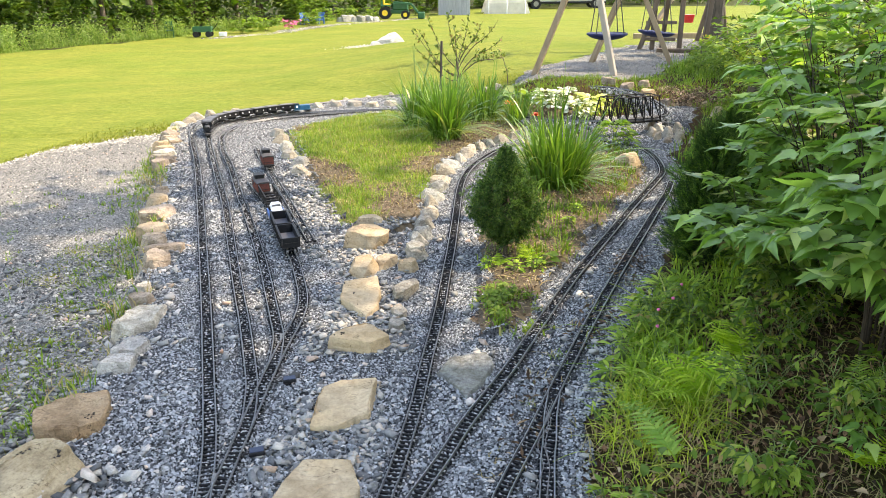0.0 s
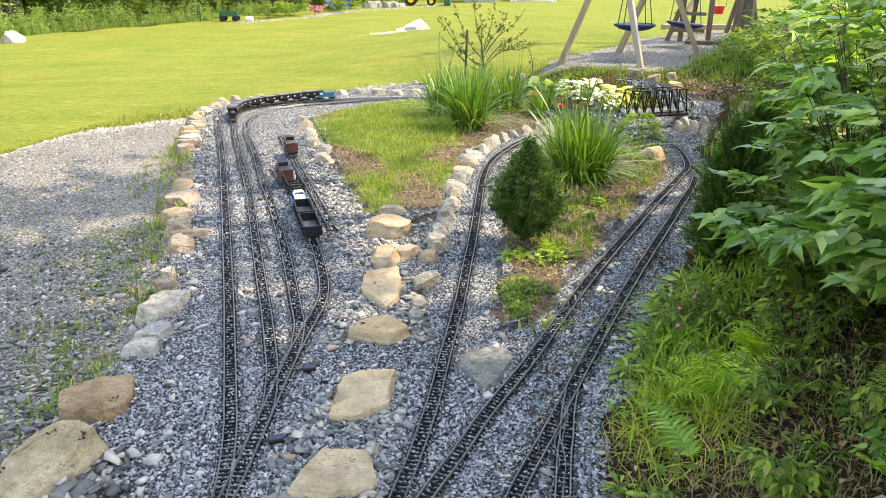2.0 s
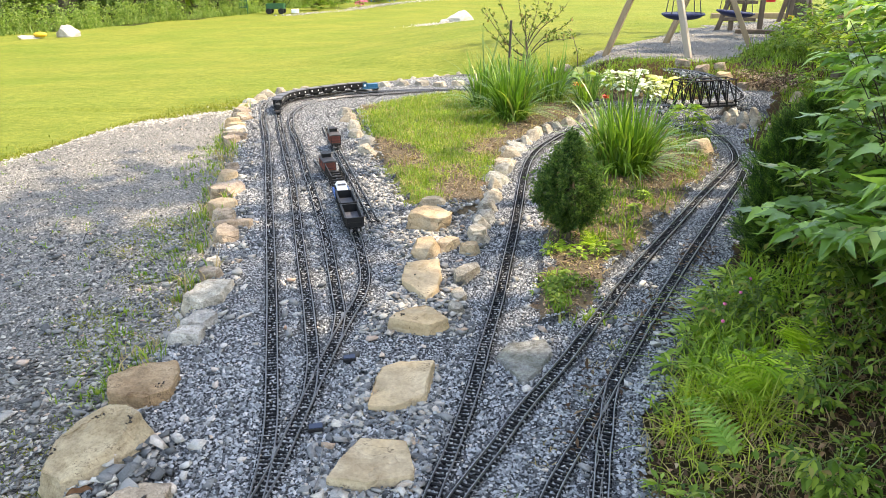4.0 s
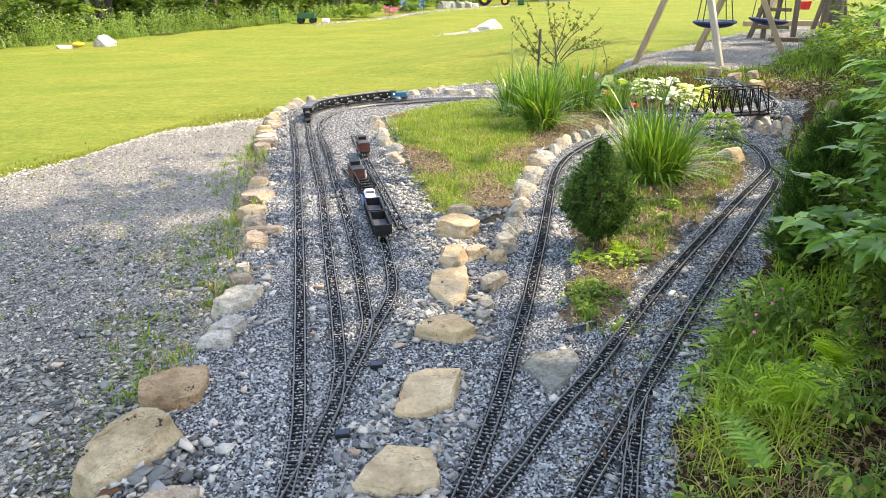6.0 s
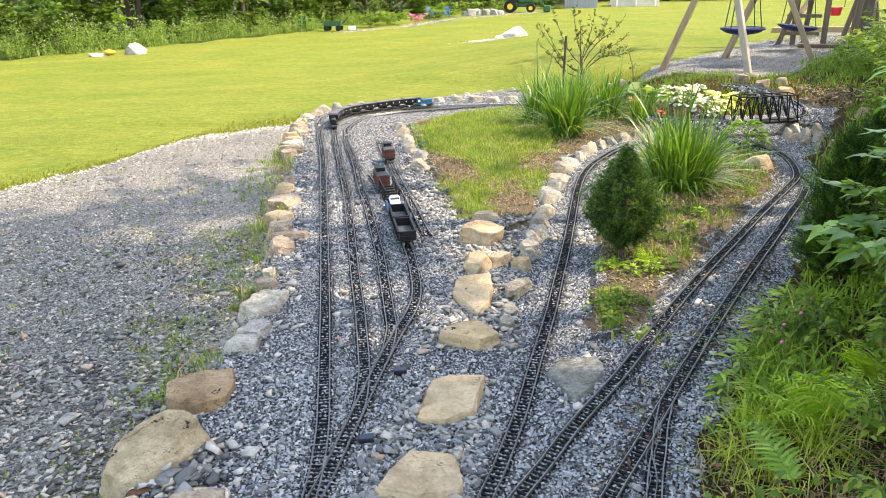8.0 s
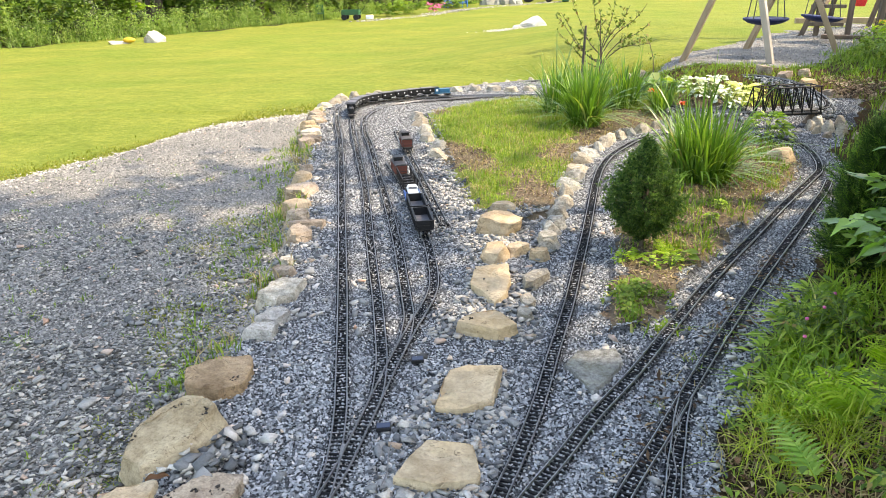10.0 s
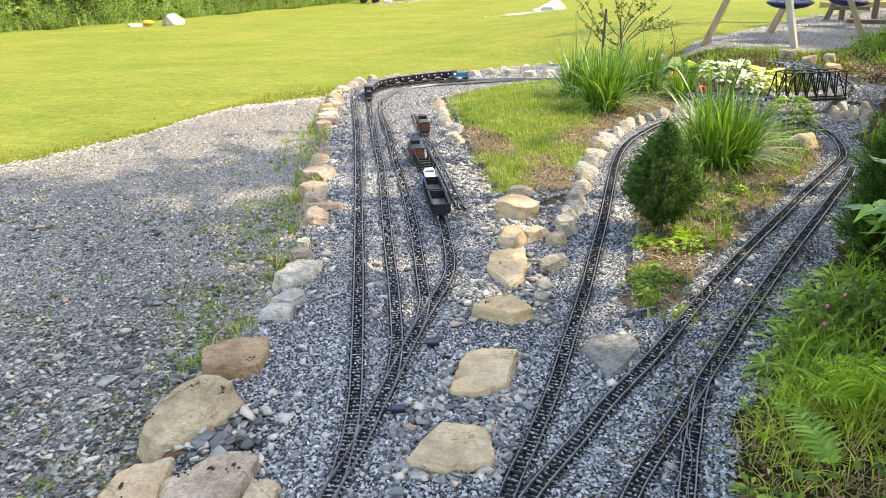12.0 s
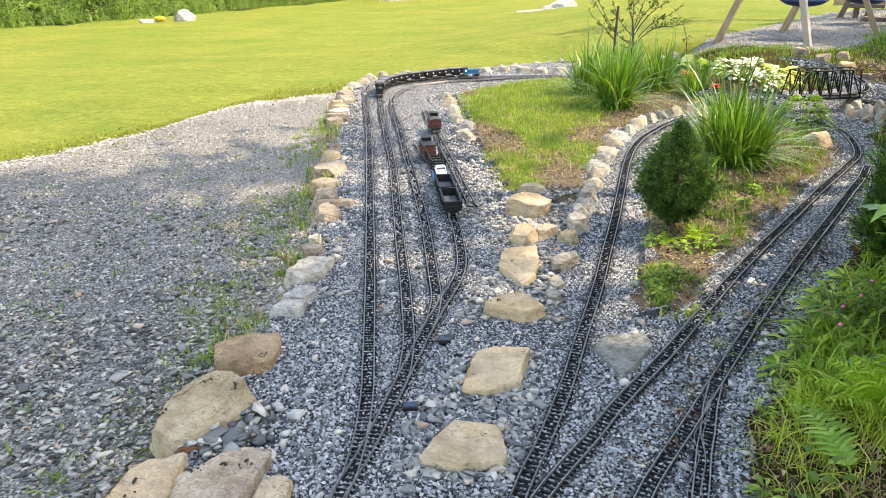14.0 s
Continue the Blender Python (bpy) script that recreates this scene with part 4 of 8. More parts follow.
def track(key, label, mat, lift=0.0, near=115, path=None):
    ctrl = path or TRACKS[key]
    fine = spline(ctrl, 0.03)
    owner = thing("railway_track", label, "railway track", "garden railway tracks")
    for off in (-0.0225, 0.0225):
        part("rail", rail_mesh(fine, off, RAIL_UP + lift - 0.003, mat), None, owner)
    ties = spline(ctrl, 0.0225)
    d, n = sides_of(ties)
    order = np.argsort(np.hypot(ties[:, 0], ties[:, 1] - 1.4))
    close = order[:near]
    for i in close:
        ob = part("sleeper", TIE_MESH, None, owner)
        ob.matrix_basis = Matrix.Translation(ties[i] + np.array((0, 0, RAIL_UP - 0.0125 + lift))) @ Matrix.Rotation(math.atan2(n[i][1], n[i][0]), 4, "Z")
    rest = np.setdiff1d(np.arange(len(ties)), close)
    if len(rest):
        tm = np.stack([np.stack([n[rest, 0], -n[rest, 1], 0 * rest], 1), np.stack([n[rest, 1], n[rest, 0], 0 * rest], 1), np.stack([0. * rest, 0. * rest, 1. + 0 * rest], 1)], 1)
        cube = CUBE * np.array((0.064, 0.0098, 0.0085)) + np.array((0, 0, 0.0042))
        part("sleeper_run", strewn("sleeper_run", [cube], CUBE_F, tm, np.ones(len(rest)), ties[rest] + np.array((0, 0, RAIL_UP - 0.0125 + lift)), M_TIE, g1), None, owner, kind="stuff")
    gap = (ties[:-1] + ties[1:]) / 2
    gap = gap[gap[:, 2] < 0.05]
    if len(gap) > 2:
        i = np.repeat(np.arange(len(gap)), 9)
        dd, nn = sides_of(gap)
        at = gap[i] + nn[i] * g1.uniform(-0.034, 0.034, len(i))[:, None] + dd[i] * g1.normal(0, 0.002, len(i))[:, None] + np.array((0, 0, lift)) + np.c_[0 * i, 0 * i, g1.uniform(0.0, 0.0042, len(i)) + 0.0026 + np.where(gap[i, 0] < -0.5, 0.0012, -0.0014) * ease((gap[i, 1] - 3.0) / 0.9)]
        GAPS.append(at)
    return owner


GAPS = []
track("west", "model railway track with dark rails on black sleepers", M_RAIL, 0.0)
track("ladder", "model railway yard lead with dark rails on black sleepers", M_RAIL, 0.0011)
track("second", "model railway track with dark rails on black sleepers", M_RAIL, -0.0011)
track("third", "model railway track with dark rails on black sleepers", M_RAIL, 0.0005)
track("spur", "short model railway spur on black sleepers", M_RAIL, 0, 40)
track("loop", "model railway loop track on close black sleepers", M_RAIL, 0.0005)
track("return", "model railway track with bright worn rails", M_RAILB, -0.0006)
track("east", "model railway track with bright worn rails beside weeds", M_RAILB, 0.0008)
track("siding", "diverging model railway siding half covered by wires", M_RAILB, -0.0008)


c = np.vstack(GAPS)
single("ballast_gravel", strewn("ballast_gravel", PEAKS, CAP_F, turns(len(c), g1, 0.8), g1.uniform(0.0065, 0.0105, len(c)), c, M_STONES, g1), None, "fine grey ballast lying between the sleepers", "gravel", kind="stuff")


# ---------------------------------------------------------------- plant shapes
LEAF = np.array([(0, 0, 0), (-.19, .25, .05), (.19, .25, .05), (0, .3, 0), (-.26, .55, .03), (.26, .55, .03), (0, .6, -.03), (0, 1, -.14)])
LEAF_F = [(0, 3, 1), (0, 2, 3), (1, 3, 6), (1, 6, 4), (2, 6, 3), (2, 5, 6), (4, 6, 7), (6, 5, 7)]
_half = [(.15, -.05, .02), (.3, .06, .05), (.47, .36, .0), (.3, .4, .03), (.17, .72, .0)]
LOBED = np.array([(0, 0, 0), (0, .33, -.02), (0, .62, -.05), (0, 1.15, -.2)] + _half + [(-a, b, c) for a, b, c in _half])
LOBED_F = [(0, 4, 1), (4, 5, 1), (5, 6, 1), (6, 7, 1), (7, 2, 1), (7, 8, 2), (8, 3, 2), (9, 0, 1), (10, 9, 1), (11, 10, 1), (12, 11, 1), (2, 12, 1), (13, 12, 2), (3, 13, 2)]
CLUMP = np.array([(0, 0, 0), (-.32, .45, .1), (0, 1, -.1), (.32, .45, .1), (0, .5, -.05)])
CLUMP_F = [(0, 4, 1), (1, 4, 2), (2, 4, 3), (3, 4, 0)]


def tuft_shape(n, spread, g):
    """Needles that fan out from one point."""
    v = []
    for k in range(n):
        a, e = 2 * math.pi * k / n + g.uniform(-.3, .3), g.uniform(0.3, spread)
        d = np.array((math.cos(a) * math.sin(e), math.cos(e), math.sin(a) * math.sin(e)))
        w = np.cross(d, (0.3, 0.2, 1.0))
        w /= np.linalg.norm(w)
        l = g.uniform(0.75, 1.1)
        v += [w * 0.09, -w * 0.09, d * l]
    return np.array(v)


TUFTS = [tuft_shape(9, 1.15, rng) for _ in range(5)]
TUFT_F = [(3 * k, 3 * k + 1, 3 * k + 2) for k in range(9)]


def spray_shape(g):
    """A flat, branching spray of scale leaves."""
    v = []
    for k in range(7):
        t, s = k / 7, (-1) ** k
        root = np.array((0, 0.12 + 0.75 * t, 0.05 * g.normal()))
        tip = root + np.array((s * 0.34 * (1 - 0.6 * t), 0.3, 0.06 * g.normal()))
        v += [root + (0, -.05, 0), root + (0, .05, 0), tip]
    return np.array(v + [(-.04, 0, 0), (.04, 0, 0), (0, 1.1, 0)])


SPRAYS = [spray_shape(rng) for _ in range(5)]
SPRAY_F = [(3 * k, 3 * k + 1, 3 * k + 2) for k in range(8)]

G_GRASS = leafy("grass_blades", [(0.0, (0.08, 0.15, 0.02)), (0.6, (0.145, 0.25, 0.035)), (0.92, (0.24, 0.3, 0.06)), (1.0, (0.42, 0.36, 0.17))], 0.5, 0.4)
G_BEDGRASS = leafy("bed_grass", [(0.0, (0.11, 0.19, 0.025)), (0.6, (0.2, 0.3, 0.045)), (0.92, (0.32, 0.37, 0.08)), (1.0, (0.46, 0.39, 0.19))], 0.5, 0.45)
G_TURF = leafy("turf_blades", [(0.0, (0.15, 0.18, 0.03)), (0.7, (0.22, 0.235, 0.045)), (1.0, (0.3, 0.27, 0.08))], 0.6, 0.4, 0.1, 1.2)
G_DRY = leafy("dry_grass", [(0.0, (0.26, 0.19, 0.09)), (0.6, (0.42, 0.33, 0.18)), (1.0, (0.2, 0.22, 0.06))], 0.7, 0.2)
G_BANK = leafy("bank_grass", [(0.0, (0.22, 0.31, 0.03)), (0.6, (0.4, 0.48, 0.06)), (0.92, (0.55, 0.56, 0.13)), (1.0, (0.52, 0.42, 0.2))], 0.5, 0.45)
G_LUSH = leafy("lush_grass", [(0.0, (0.12, 0.23, 0.025)), (0.6, (0.26, 0.4, 0.05)), (0.95, (0.42, 0.54, 0.1)), (1.0, (0.46, 0.4, 0.18))], 0.45, 0.45, 0.25)
G_LILY = leafy("daylily_leaves", [(0.0, (0.05, 0.125, 0.018)), (0.65, (0.11, 0.225, 0.034)), (0.95, (0.22, 0.34, 0.065)), (1.0, (0.4, 0.34, 0.15))], 0.36, 0.35, 0.55)
G_SPRUCE = leafy("spruce_needles", [(0.0, (0.022, 0.055, 0.016)), (0.6, (0.052, 0.115, 0.03)), (0.96, (0.11, 0.19, 0.05)), (1.0, (0.16, 0.13, 0.06))], 0.55, 0.3)
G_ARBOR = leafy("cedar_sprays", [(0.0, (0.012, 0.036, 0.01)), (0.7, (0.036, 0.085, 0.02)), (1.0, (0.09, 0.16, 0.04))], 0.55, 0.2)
# Lighter copies of the two greens above: lit tips painted outside the crowns.
G_SPRUCE_LIT = leafy("spruce_lit_tips", [(0.0, (0.06, 0.135, 0.035)), (0.7, (0.12, 0.22, 0.055)), (1.0, (0.22, 0.3, 0.085))], 0.5, 0.3)
G_ARBOR_LIT = leafy("cedar_lit_tips", [(0.0, (0.06, 0.15, 0.03)), (0.7, (0.12, 0.24, 0.045)), (1.0, (0.21, 0.32, 0.07))], 0.5, 0.3)
G_SHRUB = leafy("shrub_leaves", [(0.0, (0.075, 0.18, 0.03)), (0.5, (0.18, 0.33, 0.075)), (0.85, (0.3, 0.47, 0.12)), (0.96, (0.42, 0.54, 0.16)), (1.0, (0.4, 0.27, 0.2))], 0.36, 0.4, 0.5, 9.0)
G_UNDER = leafy("understorey_leaves", [(0.0, (0.045, 0.1, 0.014)), (0.55, (0.13, 0.22, 0.03)), (0.9, (0.28, 0.37, 0.06)), (1.0, (0.3, 0.2, 0.1))], 0.5, 0.4, 0.2, 5.0)
G_WEED = leafy("weed_leaves", [(0.0, (0.09, 0.17, 0.022)), (0.7, (0.16, 0.26, 0.045)), (1.0, (0.26, 0.33, 0.08))], 0.5, 0.45)
G_FERN = leafy("fern_pinnae", [(0.0, (0.26, 0.42, 0.03)), (0.7, (0.4, 0.56, 0.05)), (1.0, (0.5, 0.6, 0.1))], 0.5, 0.45)
G_FERNDARK = leafy("shaded_fern", [(0.0, (0.2, 0.36, 0.07)), (0.7, (0.3, 0.47, 0.1)), (1.0, (0.38, 0.5, 0.13))], 0.5, 0.35)
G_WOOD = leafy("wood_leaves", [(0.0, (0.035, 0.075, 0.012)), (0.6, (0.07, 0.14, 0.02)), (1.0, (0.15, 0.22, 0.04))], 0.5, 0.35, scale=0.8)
G_GOLDENROD = leafy("goldenrod_leaves", [(0.0, (0.11, 0.19, 0.045)), (0.6, (0.2, 0.3, 0.085)), (1.0, (0.36, 0.43, 0.2))], 0.55, 0.45)
G_GOLD = leafy("golden_hosta", [(0.0, (0.36, 0.42, 0.08)), (0.6, (0.6, 0.62, 0.2)), (1.0, (0.75, 0.74, 0.42))], 0.45, 0.3)
G_WHITE = leafy("white_leaves", [(0.0, (0.4, 0.48, 0.38)), (0.4, (0.72, 0.75, 0.7)), (0.85, (0.78, 0.8, 0.76)), (1.0, (0.2, 0.3, 0.12))], 0.55, 0.25)
G_LITTER = leafy("leaf_litter", [(0.0, (0.03, 0.019, 0.012)), (0.55, (0.085, 0.05, 0.03)), (0.9, (0.2, 0.125, 0.075)), (1.0, (0.36, 0.27, 0.18))], 0.8, 0.1)
G_MULCH = leafy("wood_mulch", [(0.0, (0.07, 0.045, 0.03)), (0.45, (0.2, 0.135, 0.095)), (0.85, (0.33, 0.24, 0.175)), (1.0, (0.48, 0.4, 0.32))], 0.85, 0.05)
G_FALLEN = leafy("fallen_leaf", [(0.0, (0.09, 0.045, 0.024)), (0.5, (0.2, 0.105, 0.056)), (0.9, (0.31, 0.19, 0.11)), (1.0, (0.44, 0.34, 0.22))], 0.75, 0.1)
G_APPLE = leafy("apple_leaves", [(0.0, (0.07, 0.12, 0.03)), (0.7, (0.14, 0.19, 0.05)), (1.0, (0.25, 0.16, 0.07))], 0.5, 0.3)
M_BARK = worn("bark", (0.09, 0.07, 0.05), 0.9, 0, 0.4, 25, (1, 1, 0.2), 0.6)
M_TWIG = worn("twig_bark", (0.038, 0.026, 0.016), 0.85, 0, 0.3, 40)
M_STALK = worn("green_stalk", (0.13, 0.2, 0.05), 0.6, 0, 0.3, 40)
M_ORANGE = worn("orange_petal", (0.75, 0.2, 0.03), 0.5, 0, 0.25, 60)
M_RED = worn("red_petal", (0.55, 0.05, 0.03), 0.5, 0, 0.3, 60)
M_PINK = worn("pink_petal", (0.6, 0.12, 0.25), 0.5, 0, 0.25, 60)


def blades(name, x, y, z, tall, wide, lean, mat, g, segs=3, droop=1.0, flare=0.0, way=None):
    """Grass or strap leaves: each a tapered strip that bends over. lean: how far the tip goes sideways, as a share of the height."""
    n = len(x)
    a = g.uniform(0, 2 * math.pi, n) if way is None else way
    out = np.c_[np.cos(a), np.sin(a), np.zeros(n)]
    side = np.c_[-np.sin(a), np.cos(a), np.zeros(n)]
    twist = g.uniform(-0.6, 0.6, n)
    side = side * np.cos(twist)[:, None] + out * np.sin(twist)[:, None]
    rows = []
    for k in range(segs + 1):
        t = k / segs
        reach, up = lean * tall * (flare * t + (1 - flare) * t ** 2), tall * (t - 0.45 * droop * np.clip(lean, 0, 1.6) * t ** 2.6)
        w = wide * (0.55 + 0.9 * t if t < 0.5 else 1.0) * (1 - t) ** 0.6 * 0.6 + 0.0004
        c = np.c_[x, y, z] + out * reach[:, None] + np.c_[0 * x, 0 * x, up]
        rows += [c - side * w[:, None], c + side * w[:, None]]
    v = np.stack(rows, 1)
    base = np.array([(2 * k, 2 * k + 1, 2 * k + 3, 2 * k + 2) for k in range(segs)])
    f = (base[None] + (np.arange(n) * 2 * (segs + 1))[:, None, None]).reshape(-1, 4)
    return mesh_np(name, v.reshape(-1, 3), f, mat)


def grass_patch(name, label, x, y, tall, wide, mat, g, lean=0.6, segs=3, spread=0.3):
    h = tall * np.exp(g.normal(0, spread, len(x)))
    me = blades(name, x, y, height(x, y) - 0.005, h, wide * np.exp(g.normal(0, 0.25, len(x))), g.uniform(0.1, lean, len(x)), mat, g, segs)
    return single(name, me, None, label, "grass", kind="stuff")


def clumped(x0, x1, y0, y1, clumps, per, radius, keep, g):
    """Points in tufts."""
    cx, cy = g.uniform(x0, x1, clumps), g.uniform(y0, y1, clumps)
    k = keep(cx, cy)
    cx, cy = np.repeat(cx[k], per), np.repeat(cy[k], per)
    return cx + g.normal(0, radius, len(cx)), cy + g.normal(0, radius, len(cy))


# ---------------------------------------------------------------- grass
g3 = np.random.default_rng(21)
x, y = scatter_in(-9, -2.7, 0.5, 9.2, 5200, lambda x, y: (zone(x, y) == 0) & (y - np.interp(x, [p[0] for p in LAWN_EDGE], [p[1] for p in LAWN_EDGE]) < np.abs(g3.normal(0, 0.45, len(x)))), g3)
grass_patch("lawn_grass", "bright sunlit lawn grass along the drive", x, y, 0.026, 0.008, G_TURF, g3, 1.3, 2)
x, y = scatter_in(-3.2, 1.6, 8.3, 12.2, 3200, lambda x, y: (zone(x, y) == 0) & (y - np.interp(x, [p[0] for p in OUTER_ROW], [p[1] for p in OUTER_ROW]) < np.abs(g3.normal(0.1, 0.4, len(x)))), g3)
grass_patch("lawn_grass", "bright sunlit lawn grass behind the outer curve", x, y, 0.035, 0.009, G_TURF, g3, 1.3, 2)
# rough grass of the wide bed, thinner where the mulch shows


def bed_keep(x, y):
    patch = np.sin(3.1 * x + 1.3 * y) + np.sin(2.3 * y - 1.7 * x + 2) + 0.8 * np.sin(7 * x + 5 * y)
    bare = x > np.interp(y, [4.4, 5, 6, 7, 8], [-0.42, -0.42, -0.32, 0.0, 0.4])
    return inside(BED_GRASS, x, y) & (patch > np.where(bare, 0.75, -1.45))


x, y = clumped(-1.7, 1.6, 4.3, 9.1, 4200, 20, 0.05, bed_keep, g3)
grass_patch("rough_grass", "rough green grass growing over the bed", x, y, 0.046, 0.0046, G_BEDGRASS, g3, 1.3, 2)
x, y = clumped(-1.7, 1.6, 4.3, 9.1, 1000, 12, 0.05, lambda x, y: inside(BED_GRASS, x, y), g3)
grass_patch("dry_grass", "straw-coloured dry grass among the green", x, y, 0.045, 0.005, G_DRY, g3, 1.6, 2)
x, y = clumped(0.2, 1.8, 2.9, 7.0, 800, 12, 0.03, lambda x, y: inside(BED_SPRUCE, x, y) & ((np.sin(4 * x + 3 * y) + np.sin(5 * y - 2 * x) > 0.1) | ((y > 4.6) & (np.sin(9 * x) + np.sin(7 * y + x) > -0.6))), g3)
grass_patch("rough_grass", "short green weeds and grass in the mulched bed", x, y, 0.06, 0.007, G_GRASS, g3, 1.0)
x, y = clumped(0.2, 0.5, 3.0, 3.5, 26, 14, 0.03, lambda x, y: x > 0, g3)
grass_patch("weeds", "bright green weeds at the point of the bed", x, y, 0.035, 0.012, G_GRASS, g3, 1.5)
x, y = scatter_in(0.2, 1.8, 2.9, 7.0, 900, lambda x, y: inside(BED_SPRUCE, x, y), g3)
grass_patch("straw", "straw and dead needles on the bed", x, y, 0.03, 0.005, G_DRY, g3, 2.2, 2)
x, y = scatter_in(-1.7, 1.8, 2.9, 9.0, 2600, lambda x, y: (zone(x, y) == 3), g3)
f = np.c_[g3.normal(size=(len(x), 2)), 0.2 * g3.normal(size=len(x))]
up = np.c_[0.3 * g3.normal(size=(len(x), 2)), np.ones(len(x))]
single("mulch_chips", strewn("mulch_chips", [CLUMP * (0.4, 1, 1), CLUMP * (0.7, 0.8, 1)], CLUMP_F, facing(f, up), g3.uniform(0.012, 0.034, len(x)), np.c_[x, y, height(x, y) + 0.006], G_MULCH, g3), None, "brown bark chips and dead leaves on the beds", "mulch", kind="stuff")
STRIP = [(0.0, 1.7), (0.2, 1.7), (0.5, 2.4), (1.3, 4.0), (1.1, 4.05), (0.35, 2.5)]
x, y = scatter_in(0.0, 1.4, 1.6, 4.1, 760, lambda x, y: inside(STRIP, x, y) & (np.sin(7 * x + 5 * y) > -0.4), g3)
f = np.c_[g3.normal(size=(len(x), 2)), 0.3 * g3.normal(size=len(x))]
up = np.c_[0.4 * g3.normal(size=(len(x), 2)), np.ones(len(x))]
single("debris", strewn("debris", [CLUMP * (0.5, 1, 1)], CLUMP_F, facing(f, up), g3.uniform(0.015, 0.05, len(x)), np.c_[x, y, height(x, y) + 0.016], G_LITTER, g3), None, "dry leaf scraps and stalks caught between the tracks", "debris", kind="stuff")
x, y = clumped(0.0, 1.5, 1.7, 4.4, 90, 8, 0.012, lambda x, y: inside(STRIP, x, y), g3)
grass_patch("track_weeds", "tiny weeds and dry stalks between the bright tracks", x, y, 0.03, 0.005, G_GRASS, g3, 1.4)
# weeds on the drive beside the boulders
x, y = clumped(-2.8, -1.2, 1.3, 8.0, 760, 10, 0.03, lambda x, y: (cut(LEFT_ROW, y) - x > 0.05) & (cut(LEFT_ROW, y) - x < 0.45) & (np.sin(5 * y + 3 * x) + np.sin(9 * x) > -0.7), g3)
grass_patch("drive_weeds", "thin green weeds coming through the drive gravel", x, y, 0.04, 0.007, G_GRASS, g3, 1.4)
x, y = clumped(-3.0, -1.3, 2.4, 8.2, 900, 9, 0.025, lambda x, y: (cut(LEFT_ROW, y) - x > -0.02) & (cut(LEFT_ROW, y) - x < 0.2) & (np.sin(8 * y) + np.sin(3 * y + 1) > -0.8), g3)
grass_patch("edge_weeds", "dry and green weeds growing against the boulder edging", x, y, 0.07, 0.005, G_DRY, g3, 1.3, 2)
x, y = clumped(-3.0, -1.3, 2.4, 8.2, 700, 9, 0.025, lambda x, y: (cut(LEFT_ROW, y) - x > -0.02) & (cut(LEFT_ROW, y) - x < 0.2) & (np.sin(8 * y) + np.sin(3 * y + 1) > -0.5), g3)
grass_patch("edge_weeds", "green weeds growing against the boulder edging", x, y, 0.08, 0.007, G_GRASS, g3, 1.0, 2)
x, y = clumped(-2.6, -1.2, 1.4, 4.8, 3000, 8, 0.026, lambda x, y: (zone(x, y) == 1) & (cut(LEFT_ROW, y) - x < 0.8) & (np.sin(6 * x + 2 * y) + np.sin(5 * y - 3 * x) + 0.6 * np.sin(13 * y) > 0.45), g3)
grass_patch("drive_moss", "low yellow-green moss and seedlings in the drive gravel", x, y, 0.014, 0.006, G_TURF, g3, 1.6, 2)
x, y = clumped(-4.4, -1.4, 1.4, 6.0, 260, 7, 0.02, lambda x, y: (zone(x, y) == 1), g3)
grass_patch("drive_weeds", "scattered small weeds in the drive gravel", x, y, 0.03, 0.005, G_GRASS, g3, 1.3)


def bank_in(x, y):
    return x - cut(BANK_ROW, y)


def bank_strip(x, y):
    d = bank_in(x, y)
    return (d > 0.07) & (d < 0.34 + 0.12 * np.sin(4 * y) + 0.16 * (y > 2.3)) & (y > 1.85 + 0.1 * np.sin(9 * x))


x, y = clumped(0.4, 2.6, 1.3, 5.6, 1100, 14, 0.03, lambda x, y: bank_strip(x, y) & (y < 2.5), g3)
grass_patch("bank_grass", "long fine yellow-green grass beside the track", x, y, 0.062, 0.0045, G_BANK, g3, 1.6, 3)
x, y = clumped(0.4, 2.6, 2.2, 5.6, 1500, 12, 0.035, lambda x, y: bank_strip(x, y) & (y > 2.3), g3)
grass_patch("bank_grass", "lush broad-bladed green grass beside the track", x, y, 0.095, 0.009, G_LUSH, g3, 1.5, 4)
for cx, cy, n, h in ((0.92, 2.78, 130, 0.17), (0.78, 2.32, 110, 0.14), (0.66, 2.12, 90, 0.11), (1.06, 3.05, 130, 0.17), (1.24, 3.35, 110, 0.15), (0.9, 2.16, 110, 0.15), (0.84, 2.52, 120, 0.15)):
    x, y = g3.normal(cx, 0.045, n), g3.normal(cy, 0.05, n)
    me = blades("grass_clump", x - cx, y - cy, 0 * x, h * np.exp(g3.normal(0, .25, n)), (0.004 if cy < 2.4 else 0.0075) + 0 * x, g3.uniform(0.3, 1.7, n), G_BANK if cy < 2.4 else G_LUSH, g3, 5)
    single("grass_clump", me, None, "arching clump of long green grass on the bank", "grass", "grass clumps", m=pose(cx, cy, float(height(cx, cy)) - 0.01))
x, y = clumped(1.8, 5.8, 5.0, 15.0, 2600, 11, 0.07, lambda x, y: (zone(x, y) == 4) & (bank_in(x, y) > 0.05), g3)
grass_patch("bank_grass", "tall grass and weeds on the far bank", x, y, 0.12, 0.01, G_WEED, g3, 1.1, 2)
x, y = clumped(0.6, 4.2, 8.7, 10.9, 1000, 11, 0.06, lambda x, y: (zone(x, y) == 4) & (bank_in(x, y) < 0.1), g3)
grass_patch("rough_grass", "rough grass before the swing gravel", x, y, 0.055, 0.008, G_WEED, g3, 1.2, 2)
x, y = clumped(0.4, 2.4, 1.35, 3.0, 800, 9, 0.05, lambda x, y: bank_in(x, y) > 0.0, g3)
